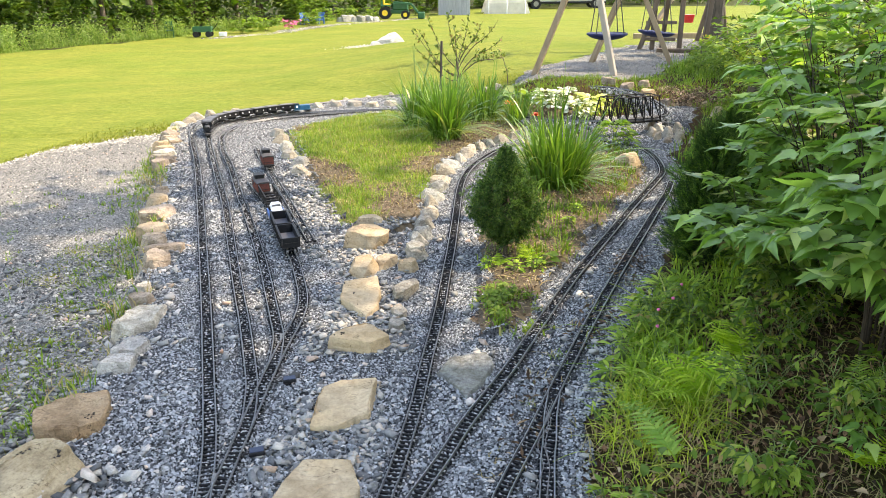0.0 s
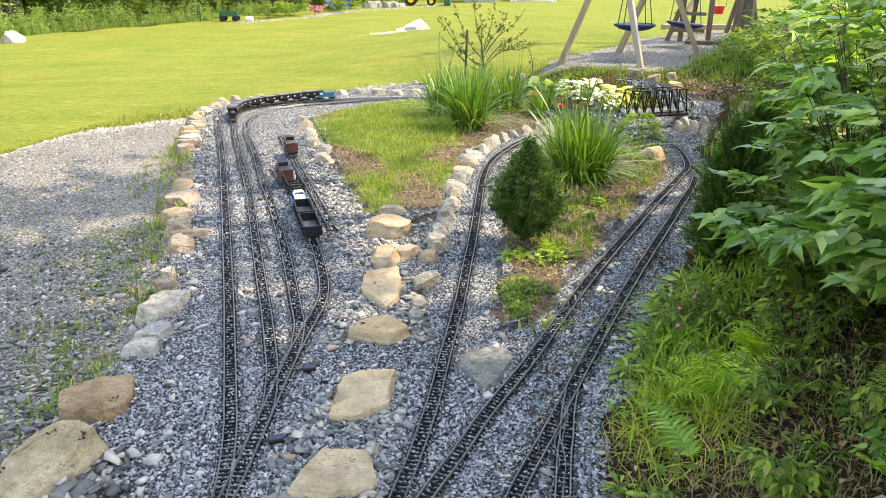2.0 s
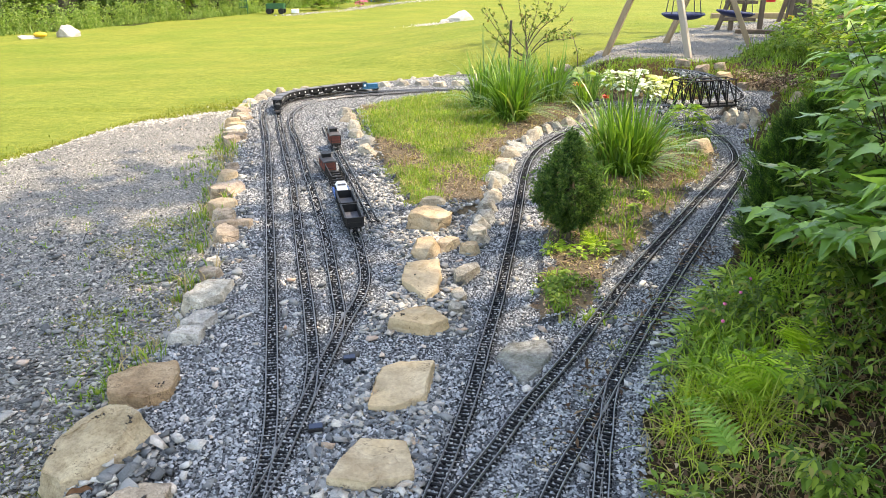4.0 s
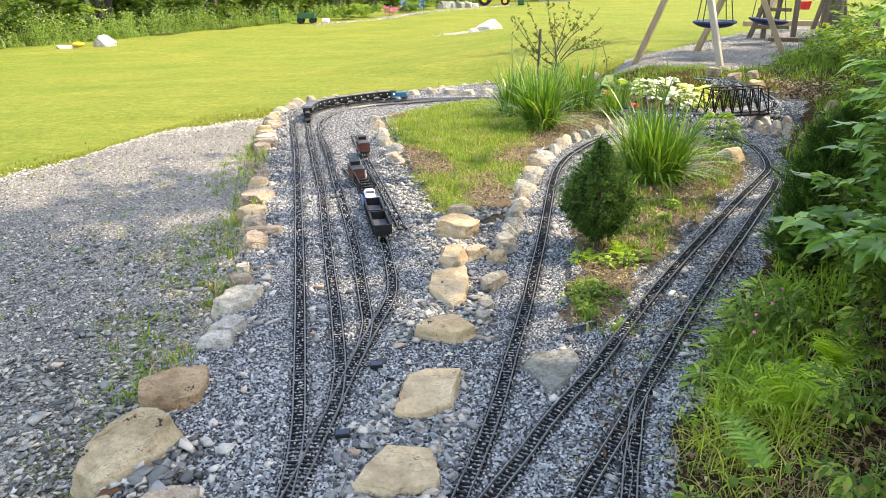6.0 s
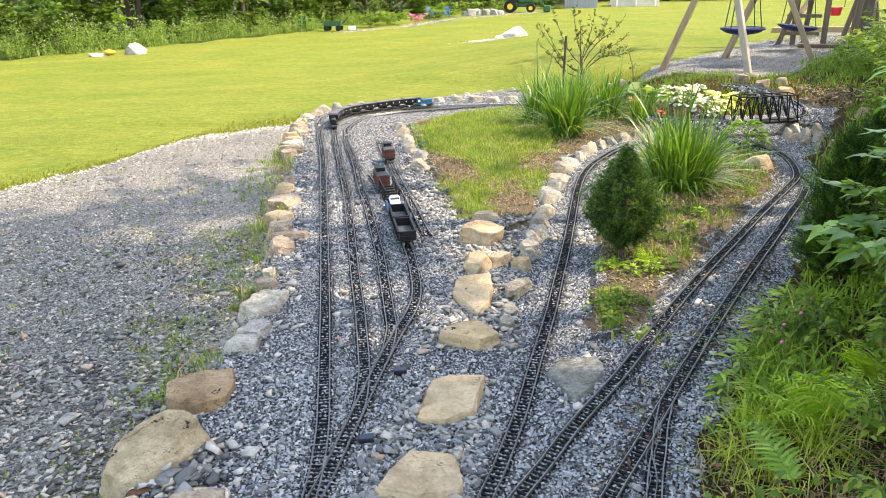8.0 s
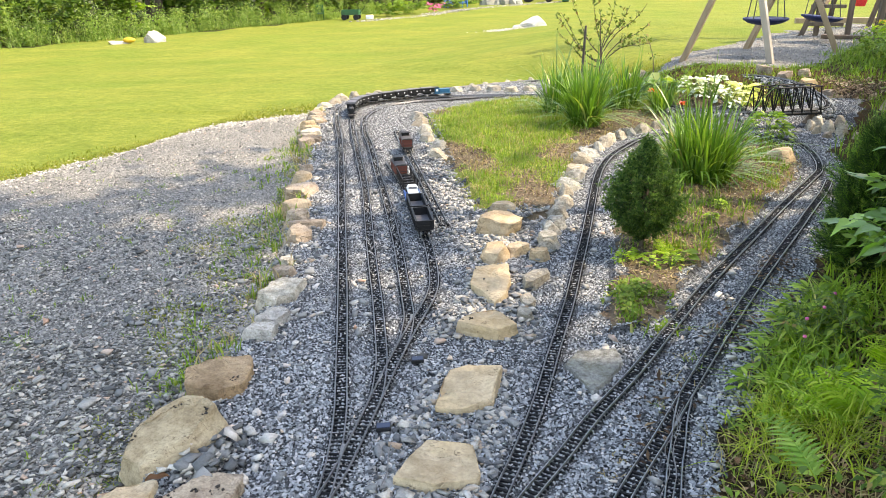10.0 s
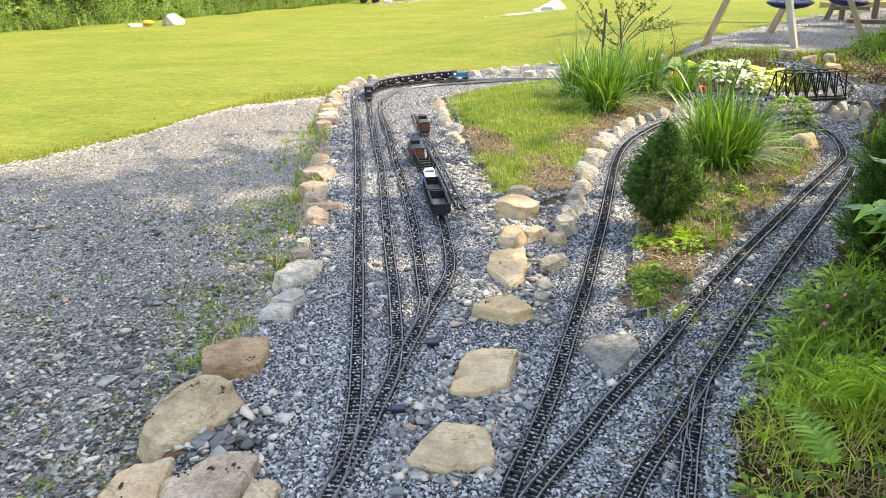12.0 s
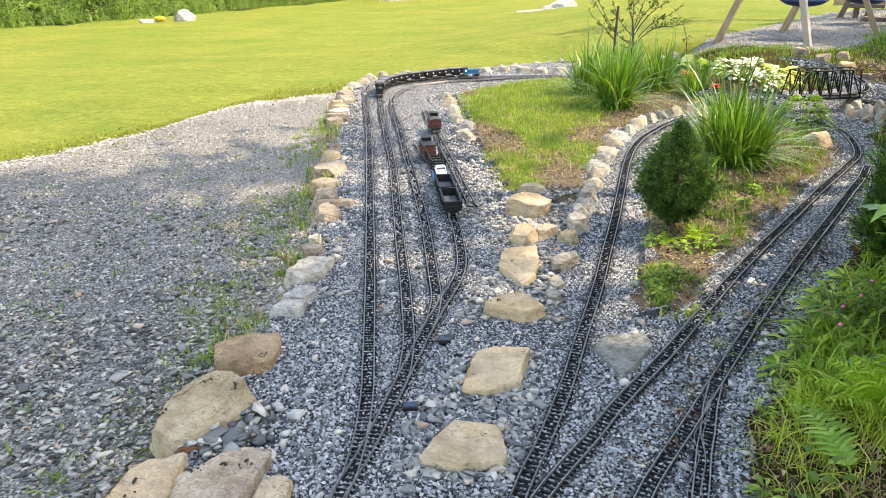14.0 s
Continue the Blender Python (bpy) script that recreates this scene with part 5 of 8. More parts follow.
grass_patch("dry_grass", "dry stalks and thin grass on the shaded bank", x, y, 0.05, 0.0035, G_DRY, g3, 2.0, 2)
x, y = clumped(0.4, 2.4, 1.35, 3.0, 420, 9, 0.04, lambda x, y: bank_in(x, y) > 0.0, g3)
grass_patch("moss_tufts", "short yellow-green moss and seedlings on the shaded bank", x, y, 0.03, 0.006, G_WEED, g3, 1.8, 2)
x, y = clumped(0.0, 1.5, 1.7, 4.4, 130, 8, 0.02, lambda x, y: inside(STRIP, x, y), g3)
grass_patch("dry_grass", "straw lying between the bright tracks", x, y, 0.035, 0.0035, G_DRY, g3, 2.2, 2)
# litter and low leaves under the shrubs
x, y = scatter_in(0.35, 3.0, 1.3, 4.0, 1300, lambda x, y: bank_in(x, y) > -0.03, g3)
f = np.c_[g3.normal(size=(len(x), 2)), 0.25 * g3.normal(size=len(x))]
up = np.c_[0.8 * g3.normal(size=(len(x), 2)), np.ones(len(x))]
single("leaf_litter", strewn("leaf_litter", [LEAF * (0.8, 1, 3), LEAF * (1.1, 0.9, -2.5), LEAF * (0.5, 1, 2)], LEAF_F, facing(f, up), g3.uniform(0.01, 0.034, len(x)), np.c_[x, y, height(x, y) + 0.01], G_LITTER, g3), None, "dry brown leaf litter under the shrubs", "leaf litter", kind="stuff")
x, y = scatter_in(0.45, 2.2, 1.3, 2.3, 900, lambda x, y: (bank_in(x, y) > 0.02) & (np.sin(6 * x + 2) + np.sin(7 * y) > -0.6), g3)
f = np.c_[g3.normal(size=(len(x), 2)), 0.25 * g3.normal(size=len(x))]
up = np.c_[0.5 * g3.normal(size=(len(x), 2)), np.ones(len(x))]
single("fallen_leaves", strewn("fallen_leaves", [LEAF * (1.1, 1, 3), LEAF * (1.3, 0.9, -2.5)], LEAF_F, facing(f, up), g3.uniform(0.014, 0.036, len(x)), np.c_[x, y, height(x, y) + 0.018], G_FALLEN, g3), None, "reddish-brown fallen leaves on the bank", "fallen leaves", kind="stuff")
x, y = clumped(0.45, 3.2, 1.3, 5.2, 420, 9, 0.05, lambda x, y: (bank_in(x, y) > 0.12) & (g3.random(len(x)) < np.clip((y - 1.6) / 1.0, 0.12, 1)), g3)
f = np.c_[g3.normal(size=(len(x), 2)), 0.3 + 0.3 * g3.normal(size=len(x))]
up = np.c_[0.3 * g3.normal(size=(len(x), 2)), np.ones(len(x))]
single("ground_cover", strewn("ground_cover", [LEAF], LEAF_F, facing(f, up), g3.uniform(0.02, 0.055, len(x)), np.c_[x, y, height(x, y) + g3.uniform(0.01, 0.14, len(x))], G_UNDER, g3), None, "low broad-leaved weeds covering the bank", "ground cover", kind="stuff")


# ---------------------------------------------------------------- daylilies, hostas
def daylily(x, y, n, tall, radius, stalks, seed, flower=0.0, loose_=1.0, reach=1.25):
    g = np.random.default_rng(seed)
    owner = thing("daylily", "arching clump of green daylily leaves", "daylily", "daylilies", (x, y, float(height(x, y)) - 0.01))
    r, a = 0.85 * radius * np.sqrt(g.random(n)), g.uniform(0, 2 * math.pi, n)
    bend = np.where(g.random(n) < 0.2, g.uniform(0.5, 1.0, n), g.uniform(0.04, 0.45, n)) * loose_
    low = g.random(n) < 0.2
    bend = np.where(low, g.uniform(1.1, 1.9, n), bend)
    part("leaves", blades("leaves", r * np.cos(a), r * np.sin(a), 0 * r, np.where(low, 0.62, 1.0) * tall * np.exp(g.normal(0.0, 0.24, n)), 0.0165 * np.exp(g.normal(0, .2, n)), bend, G_LILY, g, 7, 1.0, 0.25, a + g.normal(0, 0.5, n)), None, owner)
    for _ in range(stalks):
        b = g.uniform(0, 2 * math.pi)
        q, h = radius * 0.7, tall * g.uniform(0.85, 1.1) * reach
        top = Vector((q * math.cos(b) * 1.5, q * math.sin(b) * 1.5, h))
        stem = part("flower_stalk", tube(bmesh.new(), [Vector((q * math.cos(b) * .5, q * math.sin(b) * .5, 0)), top * 0.55 + Vector((0, 0, .1 * h)), top], [0.004, 0.0035, 0.003], 5), M_STALK, owner)
        if g.random() < flower:
            bm = bmesh.new()
            for k in range(6):
                c = 2 * math.pi * k / 6
                d = Vector((math.cos(c), math.sin(c), 1.1)) * 0.75
                w = Vector((-math.sin(c), math.cos(c), 0)) * 0.012
                p = [bm.verts.new(v) for v in (top, top + d * .03 + w, top + d * .06 - Vector((0, 0, .012)), top + d * .03 - w)]
                bm.faces.new(p)
            part("flower", bm, M_ORANGE, stem, "orange trumpet flower")
    return owner


daylily(0.93, 5.5, 620, 0.46, 0.24, 11, 1, 0.0, 1.1)
daylily(0.1, 7.35, 440, 0.5, 0.17, 3, 2, 0.0, 1.05)
daylily(-0.2, 8.0, 200, 0.46, 0.15, 5, 3, 0.3, 0.9, 1.75)
daylily(0.5, 8.35, 260, 0.44, 0.2, 4, 4)
daylily(0.2, 8.75, 160, 0.4, 0.16, 2, 6)
daylily(0.9, 7.95, 110, 0.3, 0.13, 2, 5)


def rosette(x, y, n, leaf, tall, mat, seed, label, name="hosta", group="hostas", wide=1.5):
    """A mound of broad leaves on short stems."""
    g = np.random.default_rng(seed)
    owner = thing(name, label, "plant", group, (x, y, float(height(x, y)) - 0.01))
    a, e = g.uniform(0, 2 * math.pi, n), g.random(n)
    root = np.c_[np.cos(a), np.sin(a), 0 * a] * (0.25 + 0.75 * e)[:, None] * tall * 0.75 + np.c_[0 * a, 0 * a, tall * (1 - 0.75 * e * e)]
    f = np.c_[np.cos(a), np.sin(a), 0.5 - 0.8 * e + 0.15 * g.normal(size=n)]
    up = np.c_[0.3 * g.normal(size=(n, 2)) + 0.2 * f[:, :2], np.ones(n)]
    s = leaf * g.uniform(0.7, 1.15, n)
    part("leaves", strewn("leaves", [LEAF * (wide, 1, 1.2)], LEAF_F, facing(f, up), s, root, mat, g), None, owner)
    bm = bmesh.new()
    for i in range(0, n, max(1, n // 14)):
        rod(bm, (0, 0, 0), root[i], 0.004, 0.002, 5)
    part("stalkwork", bm, M_STALK, owner, kind="stuff")
    return owner


rosette(1.72, 8.15, 70, 0.13, 0.22, G_GOLD, 1, "golden-yellow hosta with long pointed leaves", wide=0.95)
for i, (x, y) in enumerate(((1.2, 8.15), (1.34, 8.05), (1.45, 8.22), (1.55, 7.97))):
    rosette(x, y, 70, 0.068, 0.19, G_WHITE, 10 + i, "white-leaved variegated plant in the flower bed", "variegated_plant", "variegated plants")
rosette(0.95, 8.9, 50, 0.16, 0.22, G_LILY, 30, "dark green hosta behind the daylilies")
rosette(1.1, 8.6, 40, 0.11, 0.18, G_WEED, 31, "green hosta in the flower bed")
rosette(1.68, 6.84, 190, 0.075, 0.25, G_LUSH, 32, "light green leafy perennial before the truss bridge", "perennial", "perennials", 0.9)
rosette(1.84, 6.95, 60, 0.06, 0.13, G_WEED, 33, "light green leafy perennial before the truss bridge", "perennial", "perennials", 0.9)
for i, (x, y, t) in enumerate(((0.33, 3.28, 0.06), (0.29, 3.2, 0.05), (0.37, 3.36, 0.06), (0.31, 3.38, 0.05), (0.27, 3.3, 0.045), (0.3, 3.12, 0.04), (0.55, 3.72, 0.07), (0.3, 3.75, 0.06), (0.44, 3.7, 0.05), (0.95, 4.75, 0.06), (0.86, 4.5, 0.05))):
    rosette(x, y, 46, 0.03, t, G_LUSH if i > 5 else G_WEED, 50 + i, "low mound of small bright green weed leaves on the bed", "weed", "weeds", 1.0)
rosette(0.6, 3.8, 12, 0.06, 0.07, G_WEED, 34, "low green weed beside the dwarf spruce", "weed", "weeds")
for x, y, m, lab in ((1.05, 7.75, M_RED, "red flower with a pale edge in the bed"), (0.85, 8.1, M_ORANGE, "orange flower in the bed"), (0.8, 8.25, M_ORANGE, "orange flower in the bed")):
    owner = thing("flower", lab, "flower", "bed flowers", (x, y, float(height(x, y))))
    part("stalk", rod(bmesh.new(), (0, 0, 0), (0.01, 0, 0.16), 0.004, 0.003, 5), M_STALK, owner)
    bm = bmesh.new()
    for k in range(14):
        c = 2 * math.pi * k / 7
        d = Vector((math.cos(c), math.sin(c), 0.25 if k < 7 else 0.9)).normalized() * 0.06
        w = Vector((-math.sin(c), math.cos(c), 0)) * 0.018
        o = Vector((0.01, 0, 0.16))
        bm.faces.new([bm.verts.new(v) for v in (o, o + d * .6 + w, o + d, o + d * .6 - w)])
    part("petals", bm, m, owner)


for x, y in ((0.93, 2.78), (1.02, 2.88), (0.88, 2.62), (1.1, 3.02)):
    owner = thing("clover_flower", "small pink clover flower in the bank grass", "flower", "clover flowers", (x, y, float(height(x, y))))
    part("stalk", rod(bmesh.new(), (0, 0, 0), (0.01, -0.01, 0.2), 0.0015, 0.001, 4), M_STALK, owner)
    bm = bmesh.new()
    bmesh.ops.create_icosphere(bm, subdivisions=2, radius=0.007, matrix=Matrix.Translation((0.01, -0.01, 0.205)))
    for v in bm.verts:
        v.co += Vector((noise.noise(v.co * 400), noise.noise(v.co * 410), 0)) * 0.003
    part("flower_head", bm, M_PINK, owner)


# ---------------------------------------------------------------- conifers
def spruce(x, y, tall, wide, seed):
    """A dwarf spruce: short stiff branchlets in irregular cushions, lit outer tips painted in a lighter green, bare
    feet of the stems below.
    """
    g = np.random.default_rng(seed)
    owner = thing("dwarf_spruce", "dense cone-shaped dwarf spruce with dark needles", "conifer", at=(x, y, float(height(x, y)) - 0.01))
    part("trunk", tube(bmesh.new(), [(0, 0, 0), (0.01, 0, tall * .5), (0, 0, tall * .92)], [0.022, 0.015, 0.004], 7), M_BARK, owner)

    def half(t):
        return np.interp(t, [0, 0.08, 0.2, 0.32, 0.45, 0.6, 0.76, 0.9, 1.0], [0.26, 0.5, 0.84, 1.0, 0.98, 0.74, 0.42, 0.17, 0.02]) * wide / 2

    k = 330
    t = (np.arange(k) + g.random(k)) / k
    t = 1 - (1 - t) ** 0.72
    a = np.arange(k) * 2.39996 + g.normal(0, 0.25, k)
    r = half(t) * (0.9 + 0.14 * g.normal(size=k) + 0.1 * np.sin(3 * a + 2 + 5 * t))
    c = np.c_[r * np.cos(a), r * np.sin(a), tall * (0.16 + 0.84 * t)]
    out = np.c_[np.cos(a), np.sin(a), 0.55 + 0.5 * t]
    out /= np.linalg.norm(out, axis=1, keepdims=True)
    for name, mat, per, lo, hi, size, spread in (("crown", G_SPRUCE, 15, -0.055, 0.012, (0.016, 0.032), 0.021), ("crown_lit_tips", G_SPRUCE_LIT, 7, 0.006, 0.024, (0.012, 0.022), 0.017)):
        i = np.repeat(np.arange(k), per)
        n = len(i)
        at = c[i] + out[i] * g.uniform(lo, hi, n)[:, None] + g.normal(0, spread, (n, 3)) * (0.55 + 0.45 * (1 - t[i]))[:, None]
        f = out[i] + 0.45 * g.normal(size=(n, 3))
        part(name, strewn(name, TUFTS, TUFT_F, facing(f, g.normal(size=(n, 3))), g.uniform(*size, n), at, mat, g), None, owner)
    bm = bmesh.new()
    for i in range(0, k, 4):
        rod(bm, (0, 0, max(0.02, c[i][2] - 0.5 * r[i])), c[i] * (0.95, 0.95, 1), 0.005, 0.0015, 4)
    part("branches", bm, M_TWIG, owner)
    return owner


spruce(0.405, 4.0, 0.62, 0.385, 3)


def cedar(x, y, tall, wide, seed, label):
    g = np.random.default_rng(seed)
    owner = thing("arborvitae", label, "conifer", "arborvitae", (x, y, float(height(x, y)) - 0.01))
    part("trunk", tube(bmesh.new(), [(0, 0, 0), (0, 0.01, tall * .5), (0, 0, tall * .95)], [0.025, 0.016, 0.004], 7), M_BARK, owner)
    k = int(420 * tall)
    t = (np.arange(k) + g.random(k)) / k
    t = 1 - (1 - t) ** 0.8
    a = np.arange(k) * 2.39996 + g.normal(0, 0.3, k)
    half = np.interp(t, [0, 0.1, 0.35, 0.7, 0.9, 1.0], [0.6, 0.9, 1.0, 0.66, 0.3, 0.05]) * wide / 2
    r = half * (0.95 + 0.16 * g.normal(size=k))
    c = np.c_[r * np.cos(a), r * np.sin(a), tall * (0.06 + 0.9 * t)]
    out = np.c_[np.cos(a), np.sin(a), 0.9 + 0.6 * t]
    # Dark sprays within, lighter ones outside: shade and light put into the colour.
    for name, mat, per, lo, hi, size in (("crown", G_ARBOR, 9, 0.5, 1.0, (0.06, 0.1)), ("crown_lit_sprays", G_ARBOR_LIT, 3, 0.98, 1.16, (0.04, 0.085))):
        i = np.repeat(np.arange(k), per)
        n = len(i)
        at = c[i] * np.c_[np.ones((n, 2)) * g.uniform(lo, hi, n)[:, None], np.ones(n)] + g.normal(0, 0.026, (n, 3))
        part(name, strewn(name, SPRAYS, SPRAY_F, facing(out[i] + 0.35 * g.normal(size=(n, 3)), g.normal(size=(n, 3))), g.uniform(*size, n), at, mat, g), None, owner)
    return owner


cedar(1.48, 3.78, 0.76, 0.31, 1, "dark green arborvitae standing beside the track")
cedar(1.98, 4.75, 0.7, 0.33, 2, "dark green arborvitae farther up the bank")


# ---------------------------------------------------------------- ferns, shrubs, weeds
def fern(x, y, fronds, size, seed, turn=None, spread=(0.5, 1.0), mat=None, fan=0.5):
    """A fern: arching fronds whose toothed leaflets stand in two ranks and shorten to the tip."""
    g = np.random.default_rng(seed)
    owner = thing("fern", "fresh green fern with feathered fronds on the bank", "fern", "ferns", (x, y, float(height(x, y)) - 0.01))
    for k in range(fronds):
        a = g.uniform(0, 2 * math.pi) if turn is None else radians(turn) + g.normal(0, fan)
        l, e = size * g.uniform(0.75, 1.1), g.uniform(*spread)
        out, side = Vector((math.cos(a), math.sin(a), 0)), Vector((-math.sin(a), math.cos(a), 0))

        def spine(t):
            return out * (l * e * t ** 1.25) + Vector((0, 0, l * (0.85 * t - 0.62 * e * t * t)))

        bm = bmesh.new()
        tube(bm, [spine(t) for t in np.linspace(0, 1, 9)], [0.0022 * (1 - 0.8 * i / 8) for i in range(9)], 4)
        count = 17
        for i in range(3, count):
            t = i / count
            c, d = spine(t), (spine(t + 0.02) - spine(t - 0.02)).normalized()
            pl = l * 0.3 * min(1.0, 0.45 + 2.2 * (t - 0.15)) * (1 - t) ** 0.75 * 1.15 + 0.004
            for sgn in (-1, 1):
                v = (side * sgn + d * 0.45 - Vector((0, 0, 0.18 + 0.1 * g.normal()))).normalized()
                w, up = d * (l * 0.034 * (1.1 - 0.7 * t)), Vector((0, 0, 1))
                mid, left, right = [], [], []
                for q in range(7):
                    u = q / 6
                    tooth = (1 - u) ** 0.7 * (1.0 if q % 2 else 0.62)
                    p = c + v * (pl * u) + up * (0.06 * pl * math.sin(math.pi * u))
                    mid.append(bm.verts.new(p))
                    left.append(bm.verts.new(p - w * tooth + v * (0.04 * pl) - up * 0.002))
                    right.append(bm.verts.new(p + w * tooth + v * (0.04 * pl) - up * 0.002))
                for q in range(6):
                    bm.faces.new((left[q], mid[q], mid[q + 1], left[q + 1]))
                    bm.faces.new((mid[q], right[q], right[q + 1], mid[q + 1]))
        part("frond", bm, mat or G_FERN, owner)
    return owner


fern(0.79, 1.96, 2, 0.31, 1, 118, (0.8, 0.95), G_FERNDARK, 0.18)
fern(0.98, 2.24, 6, 0.33, 2, 165, (0.55, 0.9), None, 0.7)
fern(1.0, 2.3, 5, 0.3, 3, 70, (0.5, 0.85), None, 0.8)
fern(1.18, 2.55, 5, 0.3, 4, None, (0.2, 0.6))
fern(1.0, 2.55, 4, 0.24, 9, None, (0.2, 0.6))
fern(1.36, 2.02, 3, 0.2, 5, None, (0.2, 0.5), G_FERNDARK)
fern(1.22, 1.72, 5, 0.2, 6, None, (0.4, 0.9))
fern(1.3, 2.75, 5, 0.26, 7)
fern(0.54, 3.86, 5, 0.15, 8)
fern(0.36, 3.8, 4, 0.11, 10)


def shrub(x, y, tall, wide, stems, leaf, seed, label, lean=(0, 0), shape=LOBED, faces=LOBED_F, mat=None, name="shrub", group="shrubs", low=0.16, pairs=8, twigs=5, sides=5, bark=None):
    """A many-stemmed shrub: arching stems, side twigs, leaves in pairs held level."""
    g = np.random.default_rng(seed)
    owner = thing(name, label, "shrub", group, (x, y, float(height(x, y)) - 0.02))
    wood, at, fwd, size = bmesh.new(), [], [], []
    for k in range(stems):
        a = g.uniform(0, 2 * math.pi)
        tip = Vector((math.cos(a) * wide * g.uniform(.4, 1) + lean[0], math.sin(a) * wide * g.uniform(.4, 1) + lean[1], tall * g.uniform(0.65, 1.05)))
        pts = [Vector((0.04 * math.cos(a), 0.04 * math.sin(a), 0)) * (1 - t) + Vector((tip.x * t ** 1.5, tip.y * t ** 1.5, tip.z * (1.25 * t - 0.25 * t * t))) for t in np.linspace(0, 1, 7)]
        tube(wood, pts, [(0.0015 + 0.0027 * min(1.0, tall)) * (1 - 0.7 * i / 6) for i in range(7)], sides)
        for _ in range(twigs):
            t = g.uniform(low, 0.95)
            o = Vector((tip.x * t ** 1.5, tip.y * t ** 1.5, tip.z * (1.25 * t - 0.25 * t * t)))
            b = a + g.uniform(-1.7, 1.7)
            l = wide * g.uniform(0.35, 0.75)
            e = o + Vector((math.cos(b) * l, math.sin(b) * l, l * g.uniform(0.0, 0.45)))
            if sides > 3:
                tube(wood, [o, o * .5 + e * .5 + Vector((0, 0, .03)), e], [0.0012 + 0.0018 * min(1.0, tall), 0.0018, 0.001], 3)
            for q in range(pairs):
                u = (q + 1.5) / (pairs + 0.5)
                p = o * (1 - u) + e * u + Vector((0, 0, 0.03 * math.sin(math.pi * u)))
                for s in ((-1, 1) if q < pairs - 1 else (0,)):
                    h = b + s * g.uniform(0.6, 1.2)
                    at.append(p + Vector((math.cos(h), math.sin(h), 0)) * leaf * 0.25)
                    fwd.append((math.cos(h), math.sin(h), g.uniform(-0.45, 0.1)))
                    size.append(leaf * g.uniform(0.5, 1.3))
    n = len(at)
    up = np.c_[0.3 * g.normal(size=(n, 2)), np.ones(n)]
    part("branchwork", wood, bark or M_TWIG, owner, kind="stuff")
    part("foliage", strewn("foliage", [shape, shape * (1, 1, 2.2), shape * (0.85, 1.05, -0.6)], faces, facing(np.array(fwd), up), np.array(size), np.array([v[:] for v in at]), mat or G_SHRUB, g), None, owner)
    return owner


BIG = "leafy shrub with broad lobed leaves overhanging the bank"
for seed, x, y, tall, wide, stems, leaf, low in ((1, 1.66, 2.85, 1.05, 0.42, 16, 0.072, 0.1), (2, 1.92, 3.42, 1.15, 0.45, 16, 0.07, 0.1), (3, 1.5, 2.2, 1.1, 0.36, 13, 0.074, 0.2), (4, 1.55, 1.75, 1.25, 0.4, 13, 0.08, 0.25), (5, 1.95, 2.5, 1.4, 0.5, 16, 0.078, 0.1), (6, 2.2, 3.3, 1.5, 0.55, 17, 0.08, 0.1), (7, 2.05, 1.8, 1.5, 0.5, 13, 0.086, 0.1), (8, 2.5, 4.3, 1.25, 0.6, 17, 0.09, 0.1), (9, 2.75, 2.8, 1.7, 0.6, 15, 0.11, 0.1)):
    shrub(x, y, tall, wide, stems, leaf, seed, BIG, low=low, pairs=7)
for seed, x, y, tall, lean in ((10, 1.48, 2.95, 0.52, (-0.14, -0.03)), (11, 1.56, 2.6, 0.58, (-0.16, -0.03)), (12, 1.5, 1.98, 0.68, (-0.16, -0.02))):
    shrub(x, y, tall, 0.24, 11, 0.088, seed, BIG, lean, low=0.6, pairs=5)
# Dark bushes added to block skylight and darken the gaps behind the shrubs.
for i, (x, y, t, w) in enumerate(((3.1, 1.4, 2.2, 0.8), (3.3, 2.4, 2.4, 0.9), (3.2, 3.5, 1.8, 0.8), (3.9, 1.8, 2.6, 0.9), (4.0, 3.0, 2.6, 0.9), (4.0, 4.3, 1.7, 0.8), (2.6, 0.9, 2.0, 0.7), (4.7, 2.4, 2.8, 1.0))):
    shrub(x, y, t, w, 13, 0.14, 60 + i, "tall dark bush added behind the shrubs to darken their gaps", shape=CLUMP * (1.3, 1, 1), faces=CLUMP_F, mat=G_WOOD, name="bush", group="thicket bushes", low=0.05, pairs=6, twigs=8, sides=3)
# Dark-leaved filler that stands in for the deep shade under the shrubs.
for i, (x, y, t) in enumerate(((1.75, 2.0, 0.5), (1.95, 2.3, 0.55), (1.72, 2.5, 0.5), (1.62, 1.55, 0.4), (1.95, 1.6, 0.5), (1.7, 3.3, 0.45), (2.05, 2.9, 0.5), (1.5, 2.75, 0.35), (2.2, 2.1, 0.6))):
    shrub(x, y, t, 0.3, 12, 0.055, 160 + i, "dense low dark-leaved filler added for the shade under the shrubs", shape=LEAF * (1.1, 1, 1.4), faces=LEAF_F, mat=G_WOOD, name="sapling", group="shaded saplings", low=0.05, pairs=5, twigs=5, sides=3)
for i, (x, y, t) in enumerate(((1.26, 1.72, 0.16), (1.33, 1.6, 0.2))):
    shrub(x, y, t, 0.12, 6, 0.045, 180 + i, "bright young shoot with lobed leaves on the bank", name="sapling", group="young shoots", low=0.4, pairs=2, twigs=2, bark=M_STALK)
for i, (x, y) in enumerate(((2.85, 8.5), (2.98, 8.2), (3.05, 8.8), (3.1, 8.45))):
    shrub(x, y, 0.24, 0.26, 14, 0.036, 90 + i, "dry brown bracken on the bank above the bridge", shape=LEAF * (0.7, 1, 1), faces=LEAF_F, mat=G_MULCH, name="dry_bracken", group="dry bracken", low=0.1, pairs=5, twigs=5)
